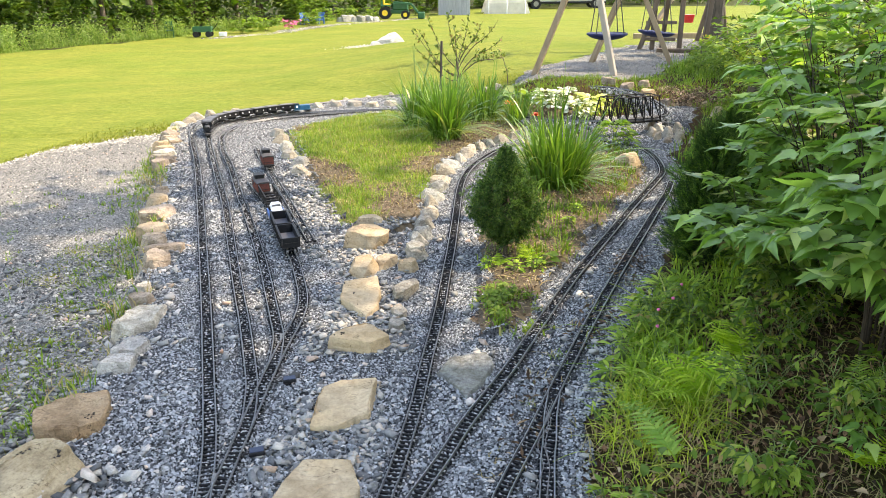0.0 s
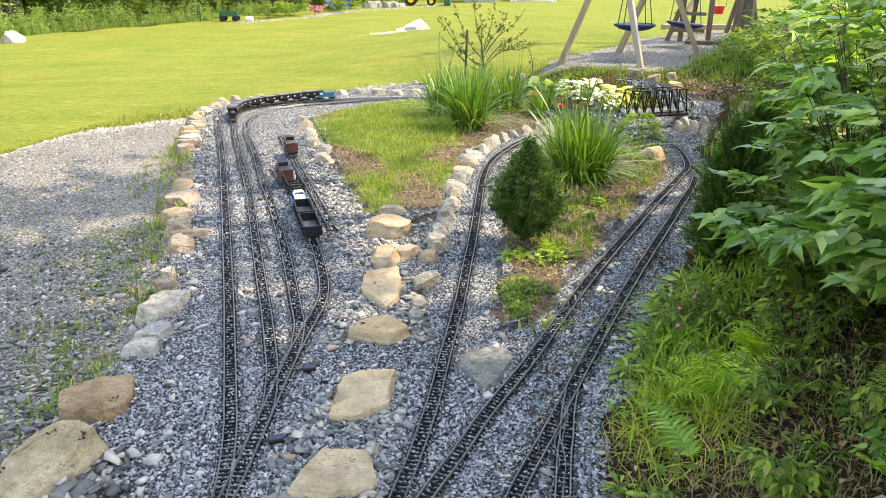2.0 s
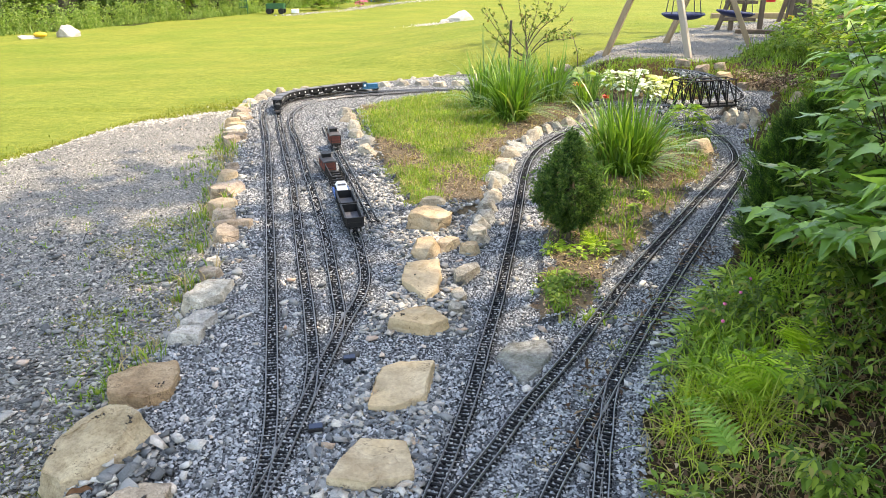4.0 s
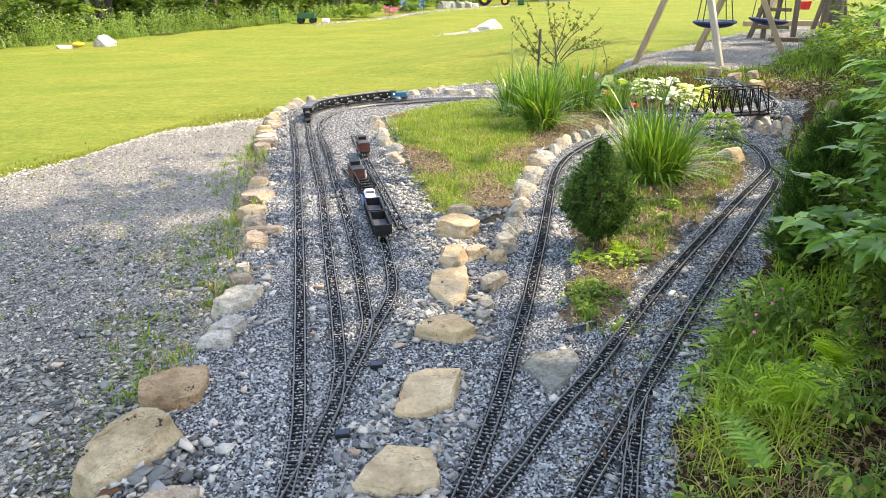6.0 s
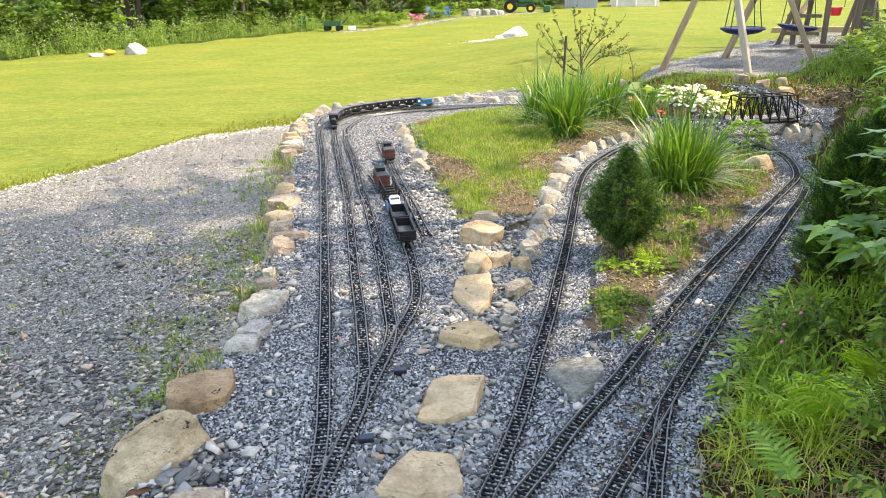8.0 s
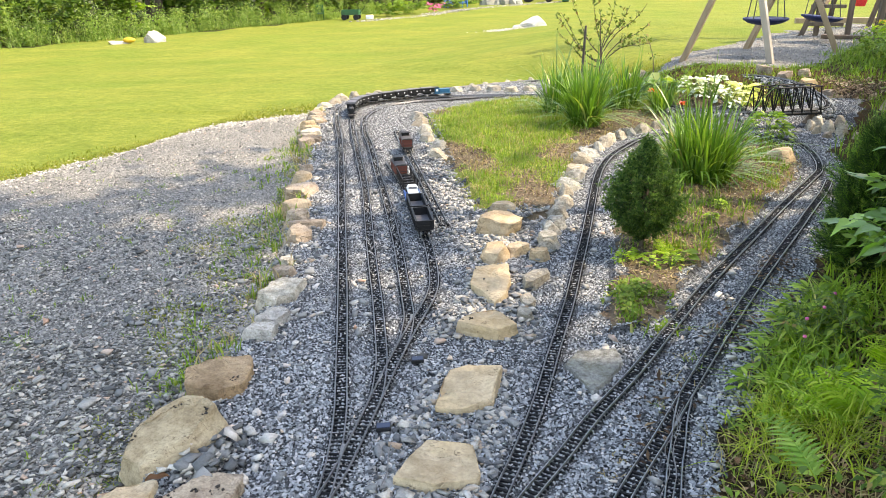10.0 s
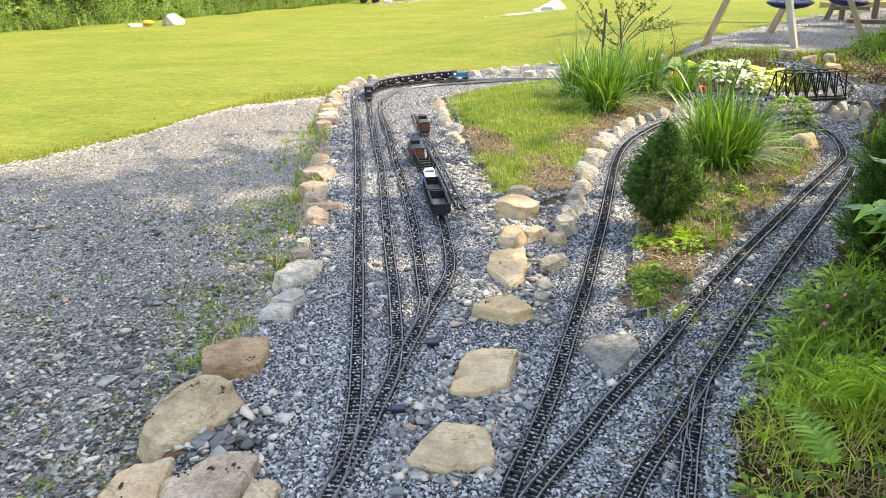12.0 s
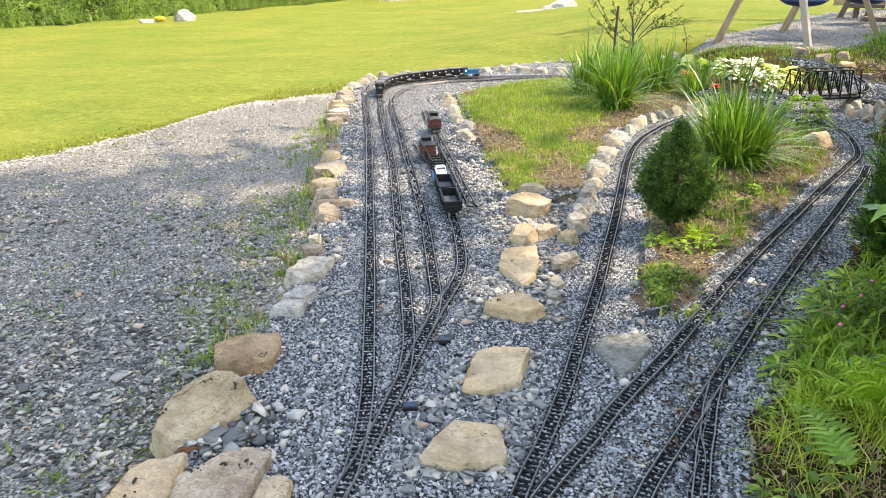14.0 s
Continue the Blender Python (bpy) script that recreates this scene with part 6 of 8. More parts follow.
for i, (x, y, t) in enumerate(((3.8, 10.9, 0.28), (4.15, 11.7, 0.3), (4.6, 12.5, 0.35), (4.0, 10.3, 0.35), (4.9, 13.2, 0.35), (2.95, 6.9, 0.3), (2.7, 6.5, 0.25), (3.2, 7.6, 0.35))):
    shrub(x, y, t, t * 0.9, 10, 0.05, 120 + i, "low leafy weed on the far bank", shape=LEAF * (1.1, 1, 1), faces=LEAF_F, mat=G_WEED, name="weed", group="far bank weeds", low=0.1, pairs=5, twigs=6, sides=3)
FINE = "small-leaved green bush growing on the bank"
for i, (x, y, t, w) in enumerate(((2.75, 5.4, 0.9, 0.5), (3.1, 6.3, 0.9, 0.55), (3.4, 7.2, 0.9, 0.6), (3.7, 8.2, 0.95, 0.6), (4.0, 9.2, 0.9, 0.6), (4.4, 10.2, 0.9, 0.6), (3.6, 5.6, 1.3, 0.7), (4.2, 7.0, 1.4, 0.7), (4.8, 8.6, 1.3, 0.8), (5.2, 10.4, 1.3, 0.8), (5.8, 12.0, 1.2, 0.8), (3.3, 4.4, 1.15, 0.6))):
    shrub(x, y, t, w, 11, 0.075, 40 + i, FINE, shape=CLUMP, faces=CLUMP_F, mat=G_UNDER if i % 2 else G_WEED, name="bush", group="bank bushes", low=0.2, pairs=7, twigs=6)
for i, (x, y, n, leaf, t) in enumerate(((0.8, 2.72, 26, 0.07, 0.11), (0.92, 2.95, 26, 0.075, 0.12), (1.02, 3.15, 24, 0.07, 0.11), (0.7, 2.55, 20, 0.05, 0.07), (0.98, 2.6, 22, 0.06, 0.1), (0.6, 1.78, 14, 0.055, 0.06), (0.66, 1.68, 12, 0.05, 0.06), (0.53, 1.86, 12, 0.045, 0.05), (0.78, 1.62, 10, 0.05, 0.06), (0.95, 1.66, 10, 0.05, 0.06), (1.12, 3.3, 24, 0.07, 0.12), (0.6, 2.3, 12, 0.04, 0.05))):
    rosette(x, y, n, leaf, t, G_LUSH, 80 + i, "leafy green weed with long leaves on the bank", "weed", "leafy bank weeds", 0.7)
LOWW = "low leafy weed under the shrubs"
for i, (x, y, t) in enumerate(((1.0, 2.85, 0.2), (1.15, 2.9, 0.2), (1.3, 2.5, 0.25), (1.25, 1.9, 0.25), (0.95, 1.75, 0.2), (0.62, 1.62, 0.12), (1.1, 2.15, 0.22), (1.45, 2.6, 0.4))):
    shrub(x, y, t, t * 0.7, 9, 0.033, 70 + i, LOWW, shape=LEAF * (0.95, 1.15, 1.6), faces=LEAF_F, mat=G_UNDER, name="weed", group="bank weeds", low=0.15, pairs=4, twigs=4, bark=M_STALK)


# ---------------------------------------------------------------- young fruit tree and its stake
def fruit_tree(x, y):
    g = np.random.default_rng(8)
    owner = thing("young_fruit_tree", "young sparse fruit tree with thin bent branches", "tree", at=(x, y, float(height(x, y)) - 0.02))
    part("trunk", tube(bmesh.new(), [(0, 0, 0), (0.01, 0, .3), (0, 0, .46), (-0.01, 0, .6)], [0.022, 0.018, 0.016, 0.011], 7), M_BARK, owner)
    at, fwd = [], []
    for a, l, z0, rise in ((2.7, .6, .3, 1.0), (2.5, .5, .4, 1.3), (0.2, .62, .3, 1.0), (0.4, .6, .4, 1.2), (3.3, .55, .3, .6), (1.2, .45, .45, 1.5), (1.9, .42, .5, 1.5), (4.6, .42, .4, 1.5), (0.0, .7, .3, .6), (0.7, .45, .45, 1.4), (3.0, .62, .35, .85)):
        o = Vector((0, 0, z0))
        d = Vector((math.cos(a) * l, math.sin(a) * l * .6, l * rise))
        pts = [o + d * t + Vector((0, 0, 0.12 * l * math.sin(t * 5 + a))) for t in np.linspace(0, 1, 7)]
        limb = part("branch", tube(bmesh.new(), pts, [0.008, 0.007, 0.006, 0.005, 0.004, 0.003, 0.002], 5), M_BARK, owner)
        for k in range(5):
            t = g.uniform(0.3, 0.95)
            p = o + d * t + Vector((0, 0, 0.12 * l * math.sin(t * 5 + a)))
            e = p + Vector((math.cos(a + g.normal(0, 1.0)), 0.4 * g.normal(), g.uniform(0.2, 1.2))) * g.uniform(0.06, 0.14)
            part("twig", rod(bmesh.new(), p, e, 0.0025, 0.0012, 4), M_BARK, limb)
            for u in g.uniform(0.3, 1.0, 5):
                at.append((p + (e - p) * u)[:]), fwd.append(g.normal(size=3) + (0, 0, .5))
        for k in range(26):
            t = g.uniform(0.2, 1)
            p = o + d * t + Vector((0, 0, 0.12 * l * math.sin(t * 5 + a)))
            at.append(p[:]), fwd.append(g.normal(size=3) + (0, 0, .5))
    n = len(at)
    part("leaves", strewn("leaves", [LEAF], LEAF_F, facing(np.array(fwd), g.normal(size=(n, 3)) + (0, 0, 1)), g.uniform(0.035, 0.06, n), np.array(at), G_APPLE, g), None, owner)


fruit_tree(0.29, 10.1)
stalk = thing("arching_shoot", "thin arching shoot with small leaves beside the fruit tree", "plant", at=(0.93, 9.6, float(height(0.93, 9.6)) - 0.01))
pts = [(0, 0, 0), (0.0, 0, 0.22), (-0.02, 0, 0.42), (-0.07, 0, 0.58), (-0.14, 0, 0.66), (-0.2, 0, 0.66)]
part("stalk", tube(bmesh.new(), pts, [0.007, 0.006, 0.005, 0.004, 0.003, 0.002], 5), M_BARK, stalk)
g = np.random.default_rng(77)
k = g.integers(1, 6, 46)
at = np.array(pts)[k] + g.normal(0, 0.035, (46, 3))
part("leaves", strewn("leaves", [LEAF], LEAF_F, facing(g.normal(size=(46, 3)) + (0, 0, .3), g.normal(size=(46, 3)) + (0, 0, 1)), g.uniform(0.03, 0.055, 46), at, G_APPLE, g), None, stalk)
M_DARKWOOD = worn("weathered_dark_wood", (0.07, 0.055, 0.045), 0.85, 0, 0.35, 20, (1, 1, 0.15), 0.4)
single("tree_stake", rod(bmesh.new(), (0, 0, -0.1), (0.03, 0, 0.78), 0.017, 0.015, 6), M_DARKWOOD, "thin dark wooden stake beside the young tree", "stake", m=pose(0.05, 10.0, 0))


# ---------------------------------------------------------------- trees
def tree(x, y, tall, clear, crown, seed, leaves, leaf, label, trunk=0.12, z=None, group="woodland trees"):
    g = np.random.default_rng(seed)
    owner = thing("tree", label, "tree", group, (x, y, (float(height(x, y)) if z is None else z) - 0.05), g.uniform(0, 360))
    bend = g.normal(0, 0.25, 2)
    pts = [(bend[0] * t * t, bend[1] * t * t, tall * 0.92 * t) for t in np.linspace(0, 1, 7)]
    part("trunk", tube(bmesh.new(), pts, [trunk * (1 - 0.85 * i / 6) * (1.25 if i == 0 else 1) for i in range(7)], 8), M_BARK, owner)
    bm, at, fwd = bmesh.new(), [], []
    limbs = 22
    per = leaves // limbs
    for k in range(limbs):
        t = clear + (1 - clear) * (k + g.random()) / limbs
        a = k * 2.4 + g.uniform(-.4, .4)
        reach = crown * (1 - 0.75 * ((t - clear) / (1 - clear)) ** 1.6) * g.uniform(0.7, 1.1)
        o = Vector((bend[0] * t * t, bend[1] * t * t, tall * 0.92 * t))
        e = o + Vector((math.cos(a) * reach, math.sin(a) * reach, reach * g.uniform(0.1, 0.45)))
        tube(bm, [o, (o + e) / 2 + Vector((0, 0, reach * .08)), e], [trunk * .3 * (1.1 - t), trunk * .18, 0.012], 5)
        for _ in range(3):
            c = o.lerp(e, g.uniform(0.45, 1.0))
            q = g.normal(size=(per // 3, 3)) * np.array((0.32, 0.32, 0.2)) * max(0.5, reach * 0.55)
            at.append(np.array(c[:]) + q)
            fwd.append(q + g.normal(size=q.shape) * .3 - (0, 0, .15))
    at, fwd = np.vstack(at), np.vstack(fwd)
    n = len(at)
    part("limbs", bm, M_BARK, owner)
    part("crown", strewn("crown", [CLUMP, CLUMP * (1.3, .9, 2)], CLUMP_F, facing(fwd, g.normal(size=(n, 3)) * .6 + (0, 0, 1)), leaf * g.uniform(0.6, 1.3, n), at, G_WOOD, g), None, owner)
    return owner


SHADE = "broad-leaved tree on the bank shading the tracks"
for i, (x, y, t, c, low) in enumerate(((5.3, 5.8, 14.5, 2.3, 0.6), (5.6, 2.55, 15.5, 2.1, 0.42), (10.2, 7.7, 11.0, 1.8, 0.45), (10.2, 13.0, 10.5, 2.5, 0.55), (12.5, 15.5, 10.5, 2.6, 0.55))):
    tree(x, y, t, low, c, 100 + i, (1300, 7200, 1100, 2000, 2000)[i], 0.3, SHADE, 0.14, group="bank trees")
row = spline(FOREST_ROW[2:-1], 0.25)
nrm = np.c_[-np.gradient(row[:, 1]), np.gradient(row[:, 0])]
nrm /= np.linalg.norm(nrm, axis=1, keepdims=True)
g4 = np.random.default_rng(33)
for k in range(50):
    i = int(g4.integers(0, len(row)))
    d = g4.uniform(1.5, 13)
    x, y = row[i, 0] + nrm[i, 0] * d, row[i, 1] + nrm[i, 1] * d
    tree(x, y, g4.uniform(7, 11), g4.uniform(0.1, 0.3), g4.uniform(1.8, 2.6), 200 + k, 1100, 0.42, "tall leafy tree at the edge of the woods", g4.uniform(0.09, 0.16), -0.3)
for k in range(80):
    i = int(len(row) * (k + g4.random() * .8) / 80)
    d = g4.uniform(0.9, 2.6) if k % 2 else g4.uniform(3.0, 9.0)
    x, y = row[i, 0] + nrm[i, 0] * d, row[i, 1] + nrm[i, 1] * d
    shrub(x, y, g4.uniform(1.2, 2.4), 0.85, 9, 0.2, 300 + k, "leafy green bush at the edge of the woods", shape=CLUMP * (1.2, 1, 1), faces=CLUMP_F, mat=(G_WOOD, G_WOOD, G_GOLDENROD if k < 16 else G_WEED)[k % 3], name="bush", group="woodland edge bushes", low=0.06, pairs=5, twigs=6, sides=3)
# deep undergrowth that closes the woods
n = 23000
i = g4.integers(0, len(row), n)
d = g4.uniform(5.0, 19.0, n)
top = 2.2 + 2.6 * (0.5 + 0.5 * np.sin(0.9 * row[i, 0] + 0.5 * d)) + 0.12 * d
at = np.c_[row[i, 0] + nrm[i, 0] * d, row[i, 1] + nrm[i, 1] * d, -0.3 + top * g4.random(n) ** 0.8]
f = g4.normal(size=(n, 3)) + (0, 0, -0.3)
single("undergrowth", strewn("undergrowth", [CLUMP, CLUMP * (1.4, .9, 2)], CLUMP_F, facing(f, g4.normal(size=(n, 3)) * .5 + (0, 0, 1)), g4.uniform(0.2, 0.45, n), at, G_WOOD, g4), None, "dense dark undergrowth deep in the woods", "undergrowth", kind="stuff")
# tall weeds along the near part of the woods, in clumps
m = 300
i = np.minimum(g4.integers(0, int(len(row) * 0.42), m), g4.integers(0, int(len(row) * 0.6), m))
d = np.abs(g4.normal(0.3, 0.6, m))
cx, cy = row[i, 0] + nrm[i, 0] * d, row[i, 1] + nrm[i, 1] * d
ch = np.clip(g4.normal(0.95, 0.3, m) * (1 - 0.55 * i / (0.42 * len(row))), 0.25, 1.6)
stems = 8
n = m * stems
x, y = np.repeat(cx, stems) + g4.normal(0, 0.17, n), np.repeat(cy, stems) + g4.normal(0, 0.12, n)
top = np.repeat(ch, stems) * g4.uniform(0.65, 1.15, n)
single("tall_weeds", blades("tall_weeds", x, y, height(x, y), top, 0.014 + 0 * x, g4.uniform(0.03, 0.25, n), G_GOLDENROD, g4, 3), None, "tall yellow-green weeds along the woods", "weeds", kind="stuff")
per = 17
at = np.c_[np.repeat(x, per), np.repeat(y, per), np.repeat(height(x, y), per) + np.repeat(top, per) * g4.uniform(0.0, 1.02, n * per) ** 1.25]
at[:, :2] += g4.normal(0, 0.06, (n * per, 2))
single("weed_leaves", strewn("weed_leaves", [CLUMP * (0.9, 1, 1)], CLUMP_F, facing(np.c_[g4.normal(size=(n * per, 2)), 0.5 + 0.4 * g4.normal(size=n * per)], np.c_[0.6 * g4.normal(size=(n * per, 2)), 1 + 0 * at[:, 0]]), g4.uniform(0.045, 0.095, n * per), at, G_GOLDENROD, g4), None, "leaves of tall goldenrod weeds along the woods", "weeds", kind="stuff")
# pale grass at the foot of the weeds
n = 5200
i = g4.integers(0, int(len(row) * 0.6), n)
d = g4.uniform(-0.2, 0.4, n)
x, y = row[i, 0] + nrm[i, 0] * d, row[i, 1] + nrm[i, 1] * d
single("verge_grass", blades("verge_grass", x, y, height(x, y), 0.2 * np.exp(g4.normal(0, 0.4, n)), 0.016 + 0 * x, g4.uniform(0.1, 0.9, n), G_GOLDENROD, g4, 2), None, "pale uncut grass at the foot of the woods", "grass", kind="stuff")


# ---------------------------------------------------------------- trains
M_BLACK = worn("black_model_plastic", (0.011, 0.011, 0.012), 0.55, 0, 0.4, 50, gloss=0.25)
M_FLOOR = worn("faded_grey_floor", (0.1, 0.1, 0.11), 0.6, 0, 0.2, 40)
M_CABOOSE = worn("oxide_red_wood", (0.15, 0.042, 0.03), 0.65, 0, 0.35, 60, (1, 1, 6))
M_BROWN = worn("dusty_grey_roof", (0.05, 0.046, 0.046), 0.8, 0, 0.3, 40)
M_BLUE = worn("blue_model_paint", (0.03, 0.12, 0.36), 0.45, 0, 0.25, 40)
M_TEAL = worn("blue_engine_paint", (0.012, 0.1, 0.18), 0.45, 0, 0.25, 40)
M_WHITE = worn("white_model_paint", (0.75, 0.75, 0.76), 0.5, 0, 0.08, 40)
M_STEEL = worn("dull_steel", (0.25, 0.24, 0.23), 0.4, 0.9, 0.3, 50)
M_NAVYBOX = worn("dark_blue_plastic", (0.014, 0.026, 0.06), 0.45, 0, 0.2, 40)
RAILTOP = RAIL_UP + 0.0055


def bogies(owner, length, n=2):
    """Trucks with their wheels, under a car that runs along y."""
    for y in ((-length * 0.33, length * 0.33) if n == 2 else (0,)):
        bm = bmesh.new()
        for x in (-0.034, 0.034):
            box(bm, (0.006, 0.085, 0.014), (x, y, 0.02), bevel=0.002)
        box(bm, (0.07, 0.02, 0.012), (0, y, 0.026), bevel=0.002)
        t = part("truck_frame", bm, M_BLACK, owner)
        for yy in (y - 0.027, y + 0.027):
            for x in (-0.0235, 0.0235):
                bm = rod(bmesh.new(), (x - 0.004, yy, 0.015), (x + 0.004, yy, 0.015), 0.0145, 0.0145, 14)
                rod(bm, (x - (0.006 if x > 0 else -0.006), yy, 0.015), (x, yy, 0.015), 0.0175, 0.0175, 14)
                part("wheel", bm, M_STEEL, t)
    for y in (-length / 2, length / 2):
        part("coupler", box(bmesh.new(), (0.012, 0.03, 0.01), (0, y, 0.032), bevel=0.002), M_BLACK, owner)


def car_at(name, label, line, s, length, category="model wagon", group="model railway wagons"):
    """A wagon that stands s metres along a track."""
    i = int(s / 0.01)
    a, b = line[max(0, i - int(length * 33))], line[min(len(line) - 1, i + int(length * 33))]
    p, d = (a + b) / 2, b - a
    return thing(name, label, category, group, (p[0], p[1], p[2] + RAILTOP), math.degrees(math.atan2(d[1], d[0])) - 90)


def gondola(line, s, length=0.285, wide=0.104, mat=M_BLACK):
    o = car_at("gondola_wagon", "empty black open gondola wagon with a grey floor", line, s, length)
    bogies(o, length)
    part("floor", box(bmesh.new(), (wide - 0.006, length - 0.02, 0.012), (0, 0, 0.046), bevel=0.002), M_FLOOR, o)
    for x in (-1, 1):
        bm = box(bmesh.new(), (0.005, length - 0.012, 0.058), (x * (wide / 2 - 0.0025), 0, 0.072), bevel=0.001)
        box(bm, (0.012, length - 0.01, 0.005), (x * (wide / 2 - 0.001), 0, 0.103), bevel=0.001)
        for k in range(9):
            box(bm, (0.005, 0.006, 0.055), (x * (wide / 2 + 0.002), -length / 2 + 0.02 + k * (length - 0.04) / 8, 0.071), bevel=0.001)
        part("side_wall", bm, mat, o)
    for y in (-1, 1):
        bm = box(bmesh.new(), (wide - 0.012, 0.005, 0.058), (0, y * (length / 2 - 0.009), 0.072), bevel=0.001)
        box(bm, (wide + 0.002, 0.01, 0.006), (0, y * (length / 2 - 0.008), 0.1), bevel=0.001)
        box(bm, (wide - 0.03, 0.006, 0.006), (0, y * (length / 2 - 0.004), 0.07), bevel=0.001)
        part("end_wall", bm, mat, o)
    return o


def flatcar(line, s, length=0.25):
    o = car_at("flat_wagon", "blue flat wagon below a white load", line, s, length)
    bogies(o, length)
    part("deck", box(bmesh.new(), (0.105, length, 0.02), (0, 0, 0.05), bevel=0.003), M_BLUE, o)
    for x in (-0.05, 0.05):
        part("side_sill", box(bmesh.new(), (0.008, length, 0.03), (x, 0, 0.052), bevel=0.002), M_BLUE, o)
    p = o.matrix_basis @ Matrix.Translation((0, 0, 0.061))
    load = thing("toy_truck", "small white toy truck body riding on the flat wagon", "toy truck")
    load.matrix_basis = p
    part("bonnet", box(bmesh.new(), (0.07, 0.075, 0.032), (0, -0.05, 0.028), bevel=0.012), M_WHITE, load)
    part("cab", box(bmesh.new(), (0.072, 0.06, 0.05), (0, 0.012, 0.037), bevel=0.012), M_WHITE, load)
    part("tail", box(bmesh.new(), (0.07, 0.05, 0.028), (0, 0.064, 0.026), bevel=0.01), M_WHITE, load)
    part("windscreen", box(bmesh.new(), (0.054, 0.006, 0.012), (0, -0.0175, 0.05)), M_FLOOR, load)
    for x in (-0.034, 0.034):
        for y in (-0.06, 0.06):
            part("wheel", rod(bmesh.new(), (x - 0.008, y, 0.014), (x + 0.008, y, 0.014), 0.014, 0.014, 12), M_BLACK, load)
    return o


def framewagon(line, s, length=0.36):
    o = car_at("skeleton_wagon", "black open-framed skeleton wagon with stakes", line, s, length)
    bogies(o, length)
    bm = bmesh.new()
    for x in (-0.035, 0.035):
        box(bm, (0.012, length, 0.016), (x, 0, 0.048), bevel=0.002)
    part("sill", bm, M_BLACK, o)
    for k in range(6):
        y = -length / 2 + 0.03 + k * (length - 0.06) / 5
        bm = box(bmesh.new(), (0.105, 0.012, 0.012), (0, y, 0.06), bevel=0.002)
        for x in (-0.05, 0.05):
            box(bm, (0.007, 0.008, 0.075), (x, y, 0.09), bevel=0.001)
        part("bolster", bm, M_BLACK, o)
    for x in (-0.05, 0.05):
        part("side_rail", box(bmesh.new(), (0.006, length - 0.04, 0.007), (x, 0, 0.126), bevel=0.001), M_BLACK, o)
    return o


def caboose(line, s, length=0.25, label="oxide-red model caboose with a grey roof and black cupola"):
    o = car_at("caboose", label, line, s, length, "model caboose")
    bogies(o, length)
    part("underframe", box(bmesh.new(), (0.085, length, 0.012), (0, 0, 0.042), bevel=0.002), M_BLACK, o)
    bm = box(bmesh.new(), (0.088, length * 0.76, 0.066), (0, 0, 0.081), bevel=0.002)
    for k in range(14):
        for x in (-0.0445, 0.0445):
            box(bm, (0.0015, 0.004, 0.062), (x, -length * 0.35 + k * length * 0.7 / 13, 0.081))
    body = part("body", bm, M_CABOOSE, o)
    for x in (-0.0448, 0.0448):
        for y in (-0.05, 0.05):
            part("window", box(bmesh.new(), (0.002, 0.02, 0.024), (x, y, 0.09)), M_BLACK, body)
    bm = rod(bmesh.new(), (0, -length * 0.46, 0), (0, length * 0.46, 0), 0.05, 0.05, 20)
    bmesh.ops.bisect_plane(bm, geom=bm.verts[:] + bm.edges[:] + bm.faces[:], plane_co=(0, 0, 0), plane_no=(0, 0, 1), clear_inner=True)
    bmesh.ops.holes_fill(bm, edges=bm.edges[:])
    bmesh.ops.transform(bm, matrix=Matrix.Translation((0, 0, 0.113)) @ Matrix.Diagonal((0.98, 1, 0.24, 1)), verts=bm.verts)
    part("roof", bm, M_BROWN, o)
    cup = part("cupola", box(bmesh.new(), (0.066, 0.07, 0.03), (0, 0.045, 0.132), bevel=0.002), M_BLACK, o)
    part("cupola_roof", box(bmesh.new(), (0.076, 0.082, 0.006), (0, 0.045, 0.15), bevel=0.002), M_BLACK, cup)
    for y in (-length * 0.47, length * 0.47):
        bm = bmesh.new()
        for x in (-0.04, 0.04):
            rod(bm, (x, y, 0.045), (x, y, 0.112), 0.002, 0.002, 5)
        rod(bm, (-0.04, y, 0.07), (0.04, y, 0.07), 0.002, 0.002, 5)
        part("end_railing", bm, M_BLACK, o)
    return o


def hopper(line, s, length=0.178):
    o = car_at("hopper_wagon", "black ore hopper wagon with white marks", line, s, length)
    bogies(o, length)
    bm = box(bmesh.new(), (0.1, length - 0.01, 0.05), (0, 0, 0.085), bevel=0.002)
    box(bm, (0.06, length * 0.6, 0.03), (0, 0, 0.05), bevel=0.01)
    box(bm, (0.108, length, 0.007), (0, 0, 0.112), bevel=0.001)
    body = part("body", bm, M_BLACK, o)
    part("load", box(bmesh.new(), (0.088, length - 0.025, 0.008), (0, 0, 0.116), bevel=0.003), M_FLOOR, o)
    for x in (-0.0512, 0.0512):
        for y in (-0.055, 0.03):
            part("marking", box(bmesh.new(), (0.0016, 0.011, 0.012), (x, y, 0.088)), M_WHITE, body, "plain white patch")
    return o


